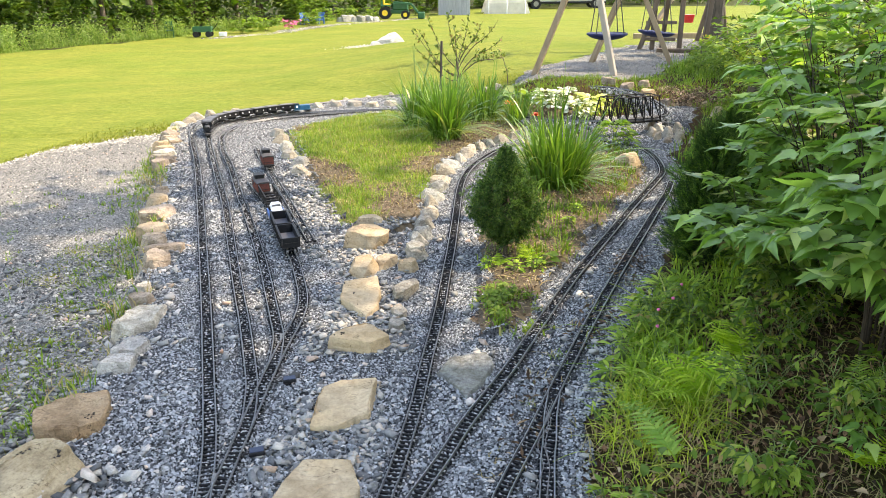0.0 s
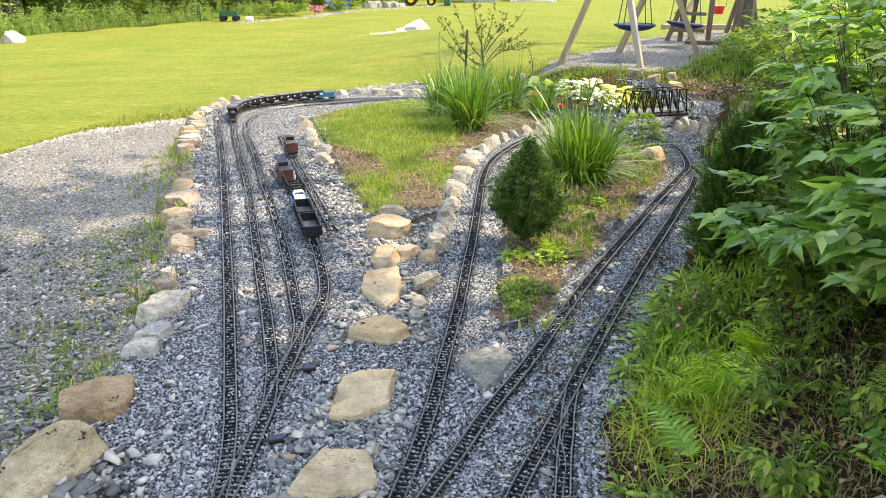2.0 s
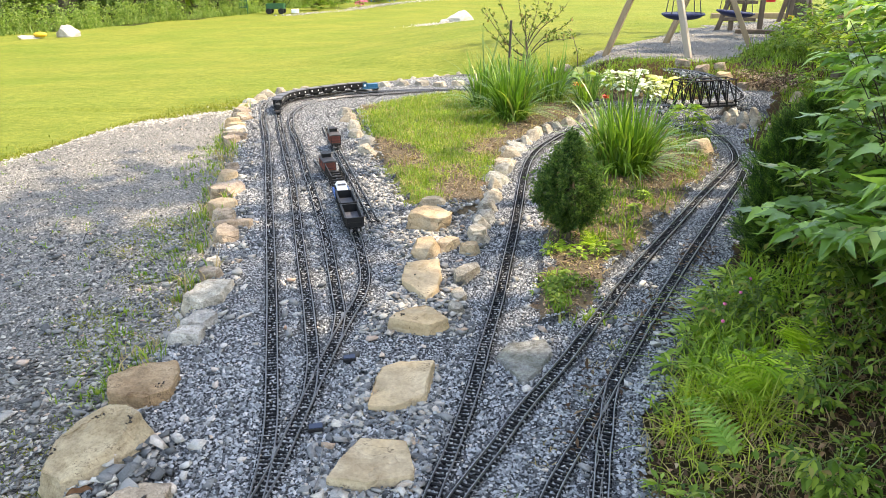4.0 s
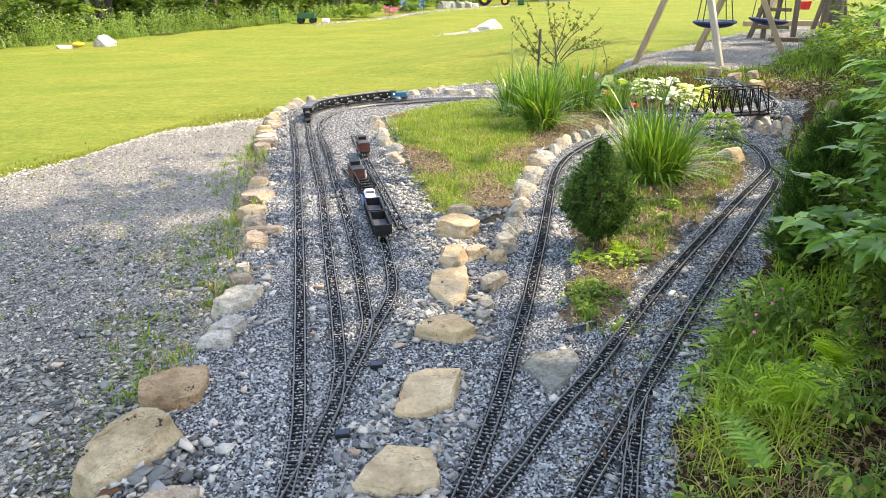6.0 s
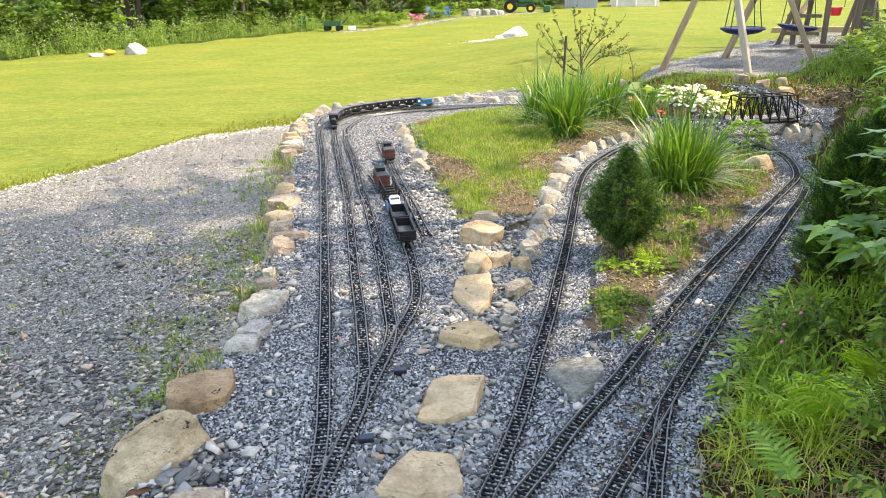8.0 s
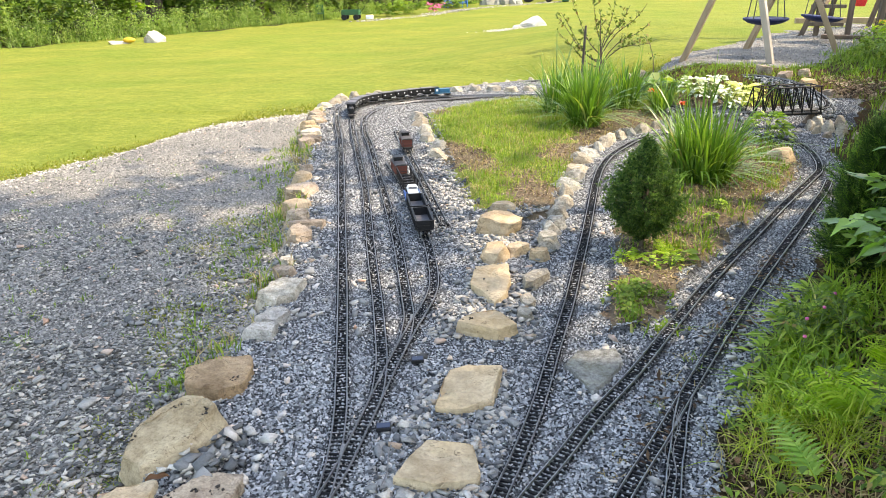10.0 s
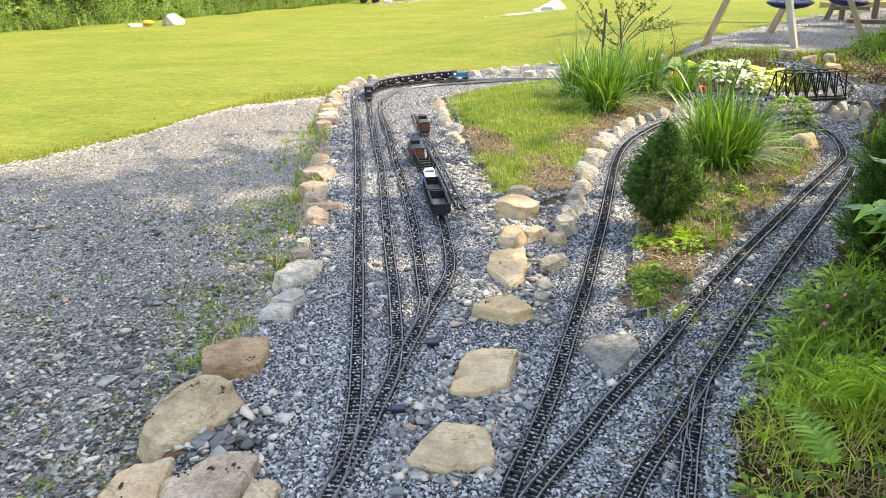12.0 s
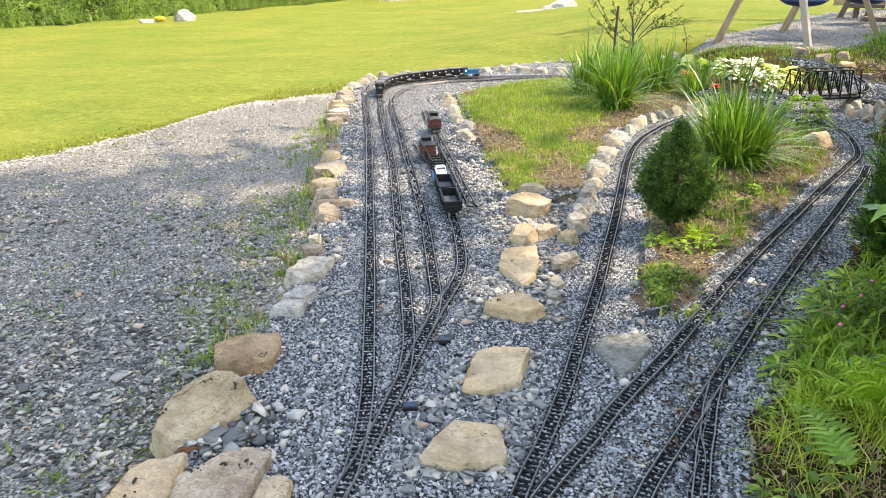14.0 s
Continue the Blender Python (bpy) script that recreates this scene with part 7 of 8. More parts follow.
def engine(line, s, steam=True):
    length = 0.3 if steam else 0.26
    label = "dark steam locomotive heading the hopper train" if steam else "blue diesel locomotive at the tail of the train"
    o = car_at("locomotive", label, line, s, length, "model locomotive", "model locomotives")
    o.scale = (0.88, 0.8, 0.8)
    bogies(o, length)
    part("running_board", box(bmesh.new(), (0.098, length, 0.012), (0, 0, 0.05), bevel=0.002), M_BLACK if steam else M_TEAL, o)
    if steam:
        bm = rod(bmesh.new(), (0, -0.15, 0.09), (0, 0.04, 0.09), 0.034, 0.034, 18)
        rod(bm, (0, -0.155, 0.09), (0, -0.149, 0.09), 0.03, 0.036, 18)
        part("boiler", bm, M_BLACK, o, smooth=False)
        part("cab", box(bmesh.new(), (0.095, 0.085, 0.09), (0, 0.085, 0.1), bevel=0.003), M_BLACK, o)
        part("cab_roof", box(bmesh.new(), (0.11, 0.1, 0.008), (0, 0.085, 0.149), bevel=0.004), M_BLACK, o)
        part("chimney", rod(bmesh.new(), (0, -0.12, 0.12), (0, -0.12, 0.165), 0.011, 0.017, 12), M_BLACK, o)
        part("dome", rod(bmesh.new(), (0, -0.05, 0.12), (0, -0.05, 0.142), 0.016, 0.009, 12), M_STEEL, o)
        part("headlamp", box(bmesh.new(), (0.022, 0.02, 0.024), (0, -0.155, 0.13), bevel=0.003), M_STEEL, o)
        part("pilot", box(bmesh.new(), (0.08, 0.03, 0.03), (0, -0.16, 0.03), bevel=0.008), M_BROWN, o)
    else:
        part("hood", box(bmesh.new(), (0.07, length * 0.62, 0.06), (0, 0.04, 0.086), bevel=0.004), M_TEAL, o)
        cabp = part("cab", box(bmesh.new(), (0.094, 0.07, 0.085), (0, -0.085, 0.098), bevel=0.003), M_TEAL, o)
        part("cab_roof", box(bmesh.new(), (0.1, 0.078, 0.007), (0, -0.085, 0.143), bevel=0.003), M_BLACK, o)
        for x in (-0.048, 0.048):
            part("marking", box(bmesh.new(), (0.0016, 0.03, 0.03), (x, -0.085, 0.1)), M_WHITE, cabp, "plain white emblem patch")
    return o


def along_of(line, y):
    return 0.01 * int(np.argmin(np.abs(line[:, 1] - y)))


lad = LINES["ladder"]
s0 = along_of(lad, 4.0)
gondola(lad, s0 + 0.145)
gondola(lad, s0 + 0.44)
flatcar(lad, s0 + 0.7, 0.2)
framewagon(lad, s0 + 1.02, 0.4)
caboose(lad, s0 + 1.4, 0.25, "brown model caboose coupled behind the black wagon")
caboose(LINES["spur"], along_of(LINES["spur"], 6.2), 0.25)
sec = LINES["second"]
s0 = along_of(sec, 7.62)
engine(sec, s0 + 0.12)
for k in range(8):
    hopper(sec, s0 + 0.34 + 0.186 * k)
engine(sec, s0 + 0.34 + 0.186 * 8 + 0.01, False)

# ---------------------------------------------------------------- turnout motors, frogs, wires
for x, y, t in ((-0.575, 2.575, 15), (-0.595, 2.095, 15)):
    o = thing("switch_motor", "small black turnout motor box beside the track", "switch motor", "switch motors", (x, y, 0.004), t)
    o.scale = (0.95, 0.95, 0.9)
    part("housing", box(bmesh.new(), (0.055, 0.036, 0.018), (0, 0, 0.009), bevel=0.003), M_BLACK, o)
    part("lid", box(bmesh.new(), (0.05, 0.03, 0.003), (0, 0, 0.0195), bevel=0.001), M_NAVYBOX, o, "dark blue lid")
    part("throw_bar", box(bmesh.new(), (0.05, 0.006, 0.004), (-0.05, 0, 0.008)), M_BLACK, o)
for x, y, t in ((-0.7, 1.945, 5), (-0.69, 2.41, 5), (-0.685, 2.95, 8), (0.415, 2.27, -20)):
    bm = bmesh.new()
    for a in (-4, 4):
        box(bm, (0.004, 0.06, 0.005), (math.sin(radians(a)) * 0.03, 0, RAIL_UP + 0.0035), Matrix.Rotation(radians(-a), 4, "Z"), 0.001)
    box(bm, (0.012, 0.03, 0.004), (0, 0.02, RAIL_UP + 0.001), bevel=0.001)
    single("turnout_frog", bm, M_STEEL, "worn metal frog of a turnout", "turnout frog", "turnout frogs", m=pose(x, y, 0, 0, 0, t))
M_WIRE = worn("grey_wire", (0.14, 0.135, 0.13), 0.5, 0, 0.3, 50)
for k in range(3):
    g = np.random.default_rng(400 + k)
    q = [(0.43 - 0.02 * i + g.normal(0, 0.012) + 0.016 * k - 0.02, 2.35 - 0.13 * i, 0.03 + abs(g.normal(0, 0.006))) for i in range(8)]
    pts = [tuple(p) for p in spline(q, 0.03)]
    single("wire", tube(bmesh.new(), pts, [0.0016] * len(pts), 5), M_WIRE, "loose grey wire lying along the siding", "wire", "wires by the siding")
pts = [tuple(p) for p in spline([(-0.54, 1.99, 0.02), (-0.535, 1.93, 0.03), (-0.52, 1.85, 0.02), (-0.525, 1.76, 0.015)], 0.02)]
single("wire", tube(bmesh.new(), pts, [0.0022] * len(pts), 5), M_WIRE, "short pale wire end in the ballast", "wire", "wires by the siding")

# ---------------------------------------------------------------- truss bridge
M_IRON = worn("black_painted_steel", (0.01, 0.0095, 0.0095), 0.6, 0, 0.4, 30, gloss=0.2)
BRIDGE_Z = 0.135
HIGH_LINE = [(0.95, 7.95, 0.12), (1.22, 7.6, 0.135), (1.63, 7.43, BRIDGE_Z + 0.012), (1.97, 7.545, BRIDGE_Z + 0.012), (2.3, 7.66, BRIDGE_Z + 0.012), (2.48, 7.92, 0.145), (2.56, 8.4, 0.15), (2.54, 8.95, 0.16), (2.38, 9.3, 0.2), (1.95, 9.7, 0.2), (1.4, 10.05, 0.1), (1.0, 10.3, 0.0)]
track("", "curved model railway track crossing the truss bridge", M_RAIL, 0, 60, HIGH_LINE)
hl = spline(HIGH_LINE, 0.01)
g = np.random.default_rng(71)
i = g.integers(0, len(hl), 5200)
x, y = hl[i, 0] + g.normal(0, 0.09, 5200), hl[i, 1] + g.normal(0, 0.09, 5200)
k = ~((x > 1.62) & (x < 2.3) & (y < 7.9))
x, y, i = x[k], y[k], i[k]
z = np.minimum(hl[i, 2] - 0.004, hl[i, 2] + 0.05 - 0.9 * np.hypot(x - hl[i, 0], y - hl[i, 1]))
single("ballast_gravel", strewn("ballast_gravel", SHARDS, OCTA_F, turns(len(x), g), g.uniform(0.018, 0.034, len(x)), np.c_[x, y, z], M_STONES, g), None, "grey ballast banked under the high curved track", "gravel", kind="stuff")
bridge = thing("truss_bridge", "black steel truss bridge carrying the model track", "model bridge", at=(1.97, 7.545, BRIDGE_Z), turn=18.6)
L2, HW, HT = 0.345, 0.085, 0.255
part("deck", box(bmesh.new(), (2 * L2, 0.11, 0.008), (0, 0, -0.004), bevel=0.002), M_IRON, bridge)
for y in (-HW, HW):
    part("bottom_chord", box(bmesh.new(), (2 * L2 + 0.02, 0.014, 0.02), (0, y, 0.0), bevel=0.003), M_IRON, bridge)
    part("top_chord", box(bmesh.new(), (2 * L2 * 0.86, 0.012, 0.012), (0.03, y, HT), bevel=0.003), M_IRON, bridge)
    xs = np.linspace(-L2, L2, 8)
    xt = np.linspace(-L2 * 0.82, L2 * 0.9, 8)
    for a, b in zip(xs, xt):
        part("post", rod(bmesh.new(), (a, y, 0), (b, y, HT), 0.007, 0.007, 6), M_IRON, bridge)
    for a, b in zip(xs[1:], xt[:-1]):
        part("diagonal", rod(bmesh.new(), (a, y * 1.04, 0), (b, y * 1.04, HT), 0.0055, 0.0055, 6), M_IRON, bridge)
for x in np.linspace(-L2 * 0.8, L2 * 0.88, 5):
    part("cross_brace", rod(bmesh.new(), (x, -HW, HT), (x, HW, HT), 0.0055, 0.0055, 6), M_IRON, bridge)
    part("floor_beam", box(bmesh.new(), (0.012, 2 * HW, 0.012), (x, 0, -0.008)), M_IRON, bridge)
ABUT = "rounded river stone in the abutment of the truss bridge"
for seed, x, y, z, l, h in ((501, 2.28, 7.74, 0.0, 0.17, 0.12), (502, 2.2, 7.48, -0.03, 0.15, 0.13), (503, 2.3, 7.55, 0.02, 0.17, 0.1), (504, 2.22, 7.28, -0.04, 0.13, 0.12), (505, 2.35, 7.38, -0.01, 0.16, 0.13), (506, 2.45, 7.28, -0.02, 0.14, 0.12), (507, 2.27, 7.1, -0.04, 0.13, 0.1), (508, 2.5, 7.5, 0.02, 0.16, 0.12), (512, 2.38, 7.1, -0.03, 0.1, 0.08), (513, 2.5, 7.05, -0.02, 0.11, 0.09), (509, 1.52, 7.36, -0.02, 0.15, 0.13), (510, 1.45, 7.5, 0.0, 0.16, 0.14), (511, 1.4, 7.3, -0.03, 0.12, 0.1)):
    rock(seed, x, y, l, l * 0.8, h, seed * 37 % 90, M_PALE if seed % 3 else M_BROWNROCK, ABUT, 0.1, "abutment_stone", "abutment stones", 0.05, z=z, wear=0.14)
for seed, x, y, l in ((521, 2.45, 9.55, 0.3), (522, 2.68, 9.35, 0.32), (523, 2.85, 9.05, 0.3), (524, 2.9, 8.6, 0.32), (525, 2.25, 9.75, 0.26), (526, 3.0, 8.25, 0.24), (527, 2.7, 9.65, 0.22)):
    rock(seed, x, y, l * 0.75, l * 0.5, 0.11, seed * 29 % 70 - 35, M_BROWNROCK if seed % 2 else M_SAND, "weathered stone beside the high curved track", 0.3, "edging_stone", "high track stones", 0.25)
rock(531, 2.98, 7.75, 0.17, 0.13, 0.13, 10, M_SAND, "reddish rock showing through the bank", 0.2, "boulder", sink=0.2)
rock(532, 2.6, 5.9, 0.3, 0.22, 0.2, 40, M_PALE, "pale rock on the bank below the shrubs", 0.2, "boulder", sink=0.2)

# ---------------------------------------------------------------- swings
M_POST = worn("new_pine_timber", (0.29, 0.21, 0.13), 0.7, 0, 0.2, 9, (1, 1, 0.12), 0.2)
M_PALEPOST = worn("pale_weathered_timber", (0.34, 0.29, 0.235), 0.75, 0, 0.15, 9, (1, 1, 0.12), 0.2)
M_OLDPOST = worn("dark_old_timber", (0.12, 0.085, 0.06), 0.85, 0, 0.35, 9, (1, 1, 0.12), 0.3)
M_NAVY = worn("navy_fabric", (0.01, 0.017, 0.07), 0.7, 0, 0.3, 30)
M_ROPE = worn("dark_rope", (0.06, 0.06, 0.05), 0.9, 0, 0.3, 60)
M_REDPLASTIC = worn("red_plastic", (0.6, 0.03, 0.03), 0.4, 0, 0.15, 20)
M_YELLOW = worn("yellow_plastic", (0.75, 0.48, 0.03), 0.4, 0, 0.15, 20)


def beam(a, b, w=0.078, d=0.078):
    a, b = Vector(a), Vector(b)
    bm = bmesh.new()
    box(bm, (w, d, (b - a).length), (0, 0, 0), bevel=0.006)
    bmesh.ops.transform(bm, matrix=Matrix.Translation((a + b) / 2) @ (b - a).to_track_quat("Z", "Y").to_matrix().to_4x4(), verts=bm.verts)
    return bm


swing = thing("swing_set", "timber A-frame swing with a navy saucer seat", "swing")
ap1, ap2 = Vector((2.06, 10.72, 1.92)), Vector((2.98, 11.9, 1.62))
for foot, top, m in (((1.435, 11.01, 0.2), ap1, M_POST), ((2.488, 10.41, 0.2), ap1 + Vector((0.05, -0.05, 0)), M_PALEPOST), ((2.53, 12.35, 0.2), ap2, M_POST), ((3.68, 11.7, 0.2), ap2 + Vector((0.05, -0.05, 0)), M_POST)):
    part("leg", beam(foot, top), m, swing)
part("crossbeam", beam(ap1 + Vector((-0.15, -0.2, 0.04)), ap2 + Vector((0.15, 0.2, 0.04)), 0.089, 0.14), M_POST, swing)


def saucer(owner, c, r, mat, top, tilt=0.0):
    bm = bmesh.new()
    rot = Matrix.Translation(c) @ Matrix.Rotation(radians(tilt), 4, "Y")
    bmesh.ops.create_uvsphere(bm, u_segments=24, v_segments=10, radius=1.0, matrix=rot @ Matrix.Diagonal((r, r, 0.085, 1)))
    for v in bm.verts:
        q = rot.inverted() @ v.co
        if q.z > 0:
            q.z *= 0.25
            v.co = rot @ q
    seat = part("seat", bm, mat, owner, smooth=True)
    ring = [tuple(Vector(c) + Vector((r * math.cos(k * math.pi / 12), r * math.sin(k * math.pi / 12), -r * math.cos(k * math.pi / 12) * math.sin(radians(tilt))))) for k in range(25)]
    part("rim", tube(bmesh.new(), ring, [0.018] * 25, 6), mat, seat)
    for k in range(4):
        a = math.pi / 4 + k * math.pi / 2
        p = Vector(c) + Vector((r * math.cos(a), r * math.sin(a), 0.01))
        part("rope", rod(bmesh.new(), p, (top[0] + 0.12 * math.cos(a), top[1] + 0.12 * math.sin(a), top[2]), 0.008, 0.008, 5), M_ROPE, owner)


saucer(swing, (2.53, 11.25, 0.76), 0.285, M_NAVY, (2.52, 11.31, 1.78))
play = thing("play_set", "old dark timber play frame with a second swing seat", "play frame")
for a, b in (((3.88, 14.55, 0.2), (4.35, 14.3, 1.9)), ((4.12, 14.5, 0.2), (4.12, 14.45, 1.9)), ((4.42, 14.9, 0.2), (4.35, 14.3, 1.9)), ((4.55, 14.2, 0.2), (4.55, 14.2, 1.9)), ((4.55, 12.9, 0.25), (4.66, 12.9, 1.9)), ((5.6, 16.4, 0.2), (6.0, 16.4, 1.9)), ((6.2, 16.2, 0.2), (5.9, 16.4, 1.9))):
    part("post", beam(a, b), M_OLDPOST, play)
part("ladder_rung", beam((3.98, 14.5, 0.75), (4.5, 14.3, 0.75), 0.06, 0.06), M_OLDPOST, play)
part("ladder_rung", beam((3.95, 14.5, 0.45), (4.5, 14.3, 0.45), 0.06, 0.06), M_OLDPOST, play)
part("brace", beam((4.3, 14.9, 0.75), (5.2, 15.6, 1.9)), M_POST, play)
part("top_beam", beam((3.6, 13.4, 1.9), (6.2, 16.4, 1.9), 0.09, 0.14), M_OLDPOST, play)
saucer(play, (3.87, 13.4, 0.64), 0.3, M_NAVY, (3.9, 13.6, 1.86), 6)
single("sandbox_edge", beam((4.5, 17.4, 0.3), (6.6, 17.4, 0.3), 0.14, 0.12), M_POST, "pale timber edging plank beside the play gravel", "timber edging")
single("step_plank", beam((4.05, 13.9, 0.29), (4.8, 13.6, 0.29), 0.14, 0.06), M_OLDPOST, "dark timber plank lying under the play frame", "timber plank")
bm = bmesh.new()
bmesh.ops.create_cone(bm, cap_ends=True, segments=18, radius1=0.09, radius2=0.12, depth=0.16)
single("bucket_swing", bm, M_REDPLASTIC, "red plastic bucket swing seat hanging by the play frame", "swing seat", m=pose(5.4, 16.4, 0.72))
for x in (5.25, 5.55):
    single("swing_rope", rod(bmesh.new(), (x, 16.4, 0.8), (x, 16.4, 1.9), 0.008, 0.008, 5), M_ROPE, "dark rope holding the red bucket seat", "rope", "bucket ropes")
single("caution_tape", rod(bmesh.new(), (4.59, 12.9, 0.57), (4.6, 12.9, 0.62), 0.063, 0.063, 8), M_YELLOW, "yellow tape wound round a dark post", "tape")
tree(5.3, 14.6, 9.0, 0.6, 1.0, 150, 66, 0.25, "thick grey-barked tree beside the play frame", 0.16, 0.2, "bank trees")
single("tree_stump", tube(bmesh.new(), [(0, 0, 0), (0.02, 0, 0.2), (0.09, 0.0, 0.42)], [0.075, 0.06, 0.05], 9), M_BARK, "broken grey stump leaning on the bank", "stump", m=pose(3.15, 7.35, 0.35))

# ---------------------------------------------------------------- across the lawn
def peaked(ob, tall, off):
    """Gives a rock a ridge in place of a level top."""
    lo, hi = min(v.co.x for v in ob.data.vertices), max(v.co.x for v in ob.data.vertices)
    for v in ob.data.vertices:
        t = abs((v.co.x - lo) / (hi - lo) - off)
        v.co.z *= 1.3 - 1.5 * t + 0.12 * noise.noise(v.co * 7)
    return ob


peaked(rock(641, -1.35, 21.9, 0.85, 0.6, 0.28, 10, M_WHITEROCK, "white craggy boulder standing alone in the lawn", 0.0, "lawn_boulder", sink=0.2, facets=9), 0.4, 0.6)
rock(602, -1.75, 21.75, 0.4, 0.3, 0.12, 30, M_WHITEROCK, "small white rock beside the lawn boulder", 0.3, "lawn_boulder", sink=0.3)
g = np.random.default_rng(64)
x, y = g.normal(-2.1, 0.35, 420), g.normal(21.65, 0.25, 420)
single("stone_chips", strewn("stone_chips", SHARDS, OCTA_F, turns(420, g), g.uniform(0.02, 0.05, 420), np.c_[x, y, height(x, y)], M_VERGE, g), None, "pale stone chips in the grass beside the lawn boulder", "gravel", kind="stuff")
peaked(rock(643, -11.85, 19.75, 0.64, 0.5, 0.3, 0, M_WHITEROCK, "white craggy boulder before the tall weeds", 0.0, "lawn_boulder", sink=0.2, facets=8), 0.4, 0.45)
rock(604, -12.75, 19.3, 0.7, 0.5, 0.1, 0, M_PALE, "flat pale stone at the edge of the lawn", 0.9, "flat_stone", sink=0.3)
bm = bmesh.new()
bmesh.ops.create_uvsphere(bm, u_segments=16, v_segments=8, radius=1.0, matrix=Matrix.Diagonal((0.18, 0.13, 0.075, 1)))
single("yellow_tub", bm, worn("faded_yellow_plastic", (0.6, 0.36, 0.03), 0.5, 0, 0.2, 20), "upturned yellow plastic tub on a flat stone", "tub", m=pose(-12.4, 19.35, -0.2))
M_GREEN = worn("green_machine_paint", (0.01, 0.085, 0.03), 0.4, 0, 0.2, 6)
M_TYRE = worn("black_tyre", (0.015, 0.015, 0.015), 0.85, 0, 0.3, 20)
M_BOARD = worn("grey_weathered_boards", (0.3, 0.31, 0.33), 0.85, 0, 0.25, 5, (3, 1, 0.2), 0.3)
M_CANVAS = worn("cream_canvas", (0.66, 0.64, 0.58), 0.85, 0, 0.1, 3)
M_VAN = worn("white_vehicle_paint", (0.8, 0.81, 0.83), 0.3, 0, 0.05, 3)
M_GLASS = worn("dark_glass", (0.015, 0.017, 0.02), 0.08, 0, 0.1, 3)

tractor = thing("compact_tractor", "green compact tractor with yellow wheels and front loader", "tractor", at=(-2.3, 41.6, -0.3))
tractor.scale = (0.9, 0.9, 0.9)
part("bonnet", box(bmesh.new(), (0.95, 0.5, 0.42), (0.35, 0, 0.72), bevel=0.06), M_GREEN, tractor)
part("chassis", box(bmesh.new(), (1.7, 0.36, 0.22), (0, 0, 0.42), bevel=0.03), M_GREEN, tractor)
part("seat", box(bmesh.new(), (0.4, 0.42, 0.12), (-0.45, 0, 0.82), bevel=0.04), M_YELLOW, tractor)
part("seat_back", box(bmesh.new(), (0.1, 0.42, 0.42), (-0.62, 0, 1.05), bevel=0.04), M_YELLOW, tractor)
for y in (-0.3, 0.3):
    part("roll_bar", rod(bmesh.new(), (-0.75, y, 0.5), (-0.78, y, 1.75), 0.035, 0.035, 8), M_GREEN, tractor)
    part("mudguard", box(bmesh.new(), (0.62, 0.22, 0.06), (-0.5, y * 1.7, 0.78), bevel=0.03), M_GREEN, tractor)
    for x, r, w in ((-0.55, 0.36, 0.24), (0.65, 0.25, 0.17)):
        tyre = part("wheel", rod(bmesh.new(), (x, y * 1.75 - w / 2, r), (x, y * 1.75 + w / 2, r), r, r, 22), M_TYRE, tractor)
        part("rim", rod(bmesh.new(), (x, y * 1.75 - w / 2 - 0.01, r), (x, y * 1.75 + w / 2 + 0.01, r), r * 0.48, r * 0.48, 18), M_YELLOW, tyre)
    part("loader_arm", beam((0.0, y * 1.35, 0.95), (1.0, y * 1.35, 0.85), 0.07, 0.1), M_GREEN, tractor)
    part("loader_strut", beam((1.0, y * 1.35, 0.85), (1.45, y * 1.35, 0.3), 0.07, 0.1), M_GREEN, tractor)
part("bucket", box(bmesh.new(), (0.4, 1.2, 0.35), (1.6, 0, 0.2), bevel=0.04), M_GREEN, tractor)
part("steering_wheel", rod(bmesh.new(), (-0.12, 0, 0.98), (-0.1, 0, 1.0), 0.18, 0.18, 16), M_TYRE, tractor)

shed = thing("garden_shed", "small shed of grey weathered boards with a sloping roof", "shed", at=(1.0, 46.6, -0.32))
for k in range(13):
    part("board", box(bmesh.new(), (0.132, 0.03, 2.2), (-0.84 + k * 0.14, -0.9, 1.1), bevel=0.006), M_BOARD, shed)
for x in (-0.92, 0.92):
    part("side_wall", box(bmesh.new(), (0.04, 1.8, 2.2), (x, 0, 1.1)), M_BOARD, shed)
part("back_wall", box(bmesh.new(), (1.8, 0.04, 2.2), (0, 0.88, 1.1)), M_BOARD, shed)
part("roof", box(bmesh.new(), (2.1, 2.2, 0.06), (0, 0, 2.3), Matrix.Rotation(radians(8), 4, "X"), 0.01), M_BROWN, shed)
win = part("window", box(bmesh.new(), (0.42, 0.03, 0.4), (-0.2, -0.925, 1.25)), M_GLASS, shed)
part("window_frame", box(bmesh.new(), (0.5, 0.025, 0.05), (-0.2, -0.93, 1.03)), M_OLDPOST, win)

bm = bmesh.new()
rows_ = []
for k in range(13):
    t = k / 12
    yy = 48.0 + 1.3 * math.cos(math.pi * t)
    zz = -0.35 + 1.75 * math.sin(math.pi * t) ** 0.7
    rows_.append([bm.verts.new((4.2 + 2.6 * (j / 12 - 0.5) * (1.1 - 0.6 * math.sin(math.pi * t)), yy, zz * (1 - 0.12 * math.sin(math.pi * j / 4) ** 2))) for j in range(13)])
for a, b in zip(rows_, rows_[1:]):
    for j in range(12):
        bm.faces.new((a[j], a[j + 1], b[j + 1], b[j]))
bmesh.ops.solidify(bm, geom=bm.faces[:], thickness=0.03)
single("canvas_shelter", bm, M_CANVAS, "cream canvas shelter sagging between its hoops", "tent")
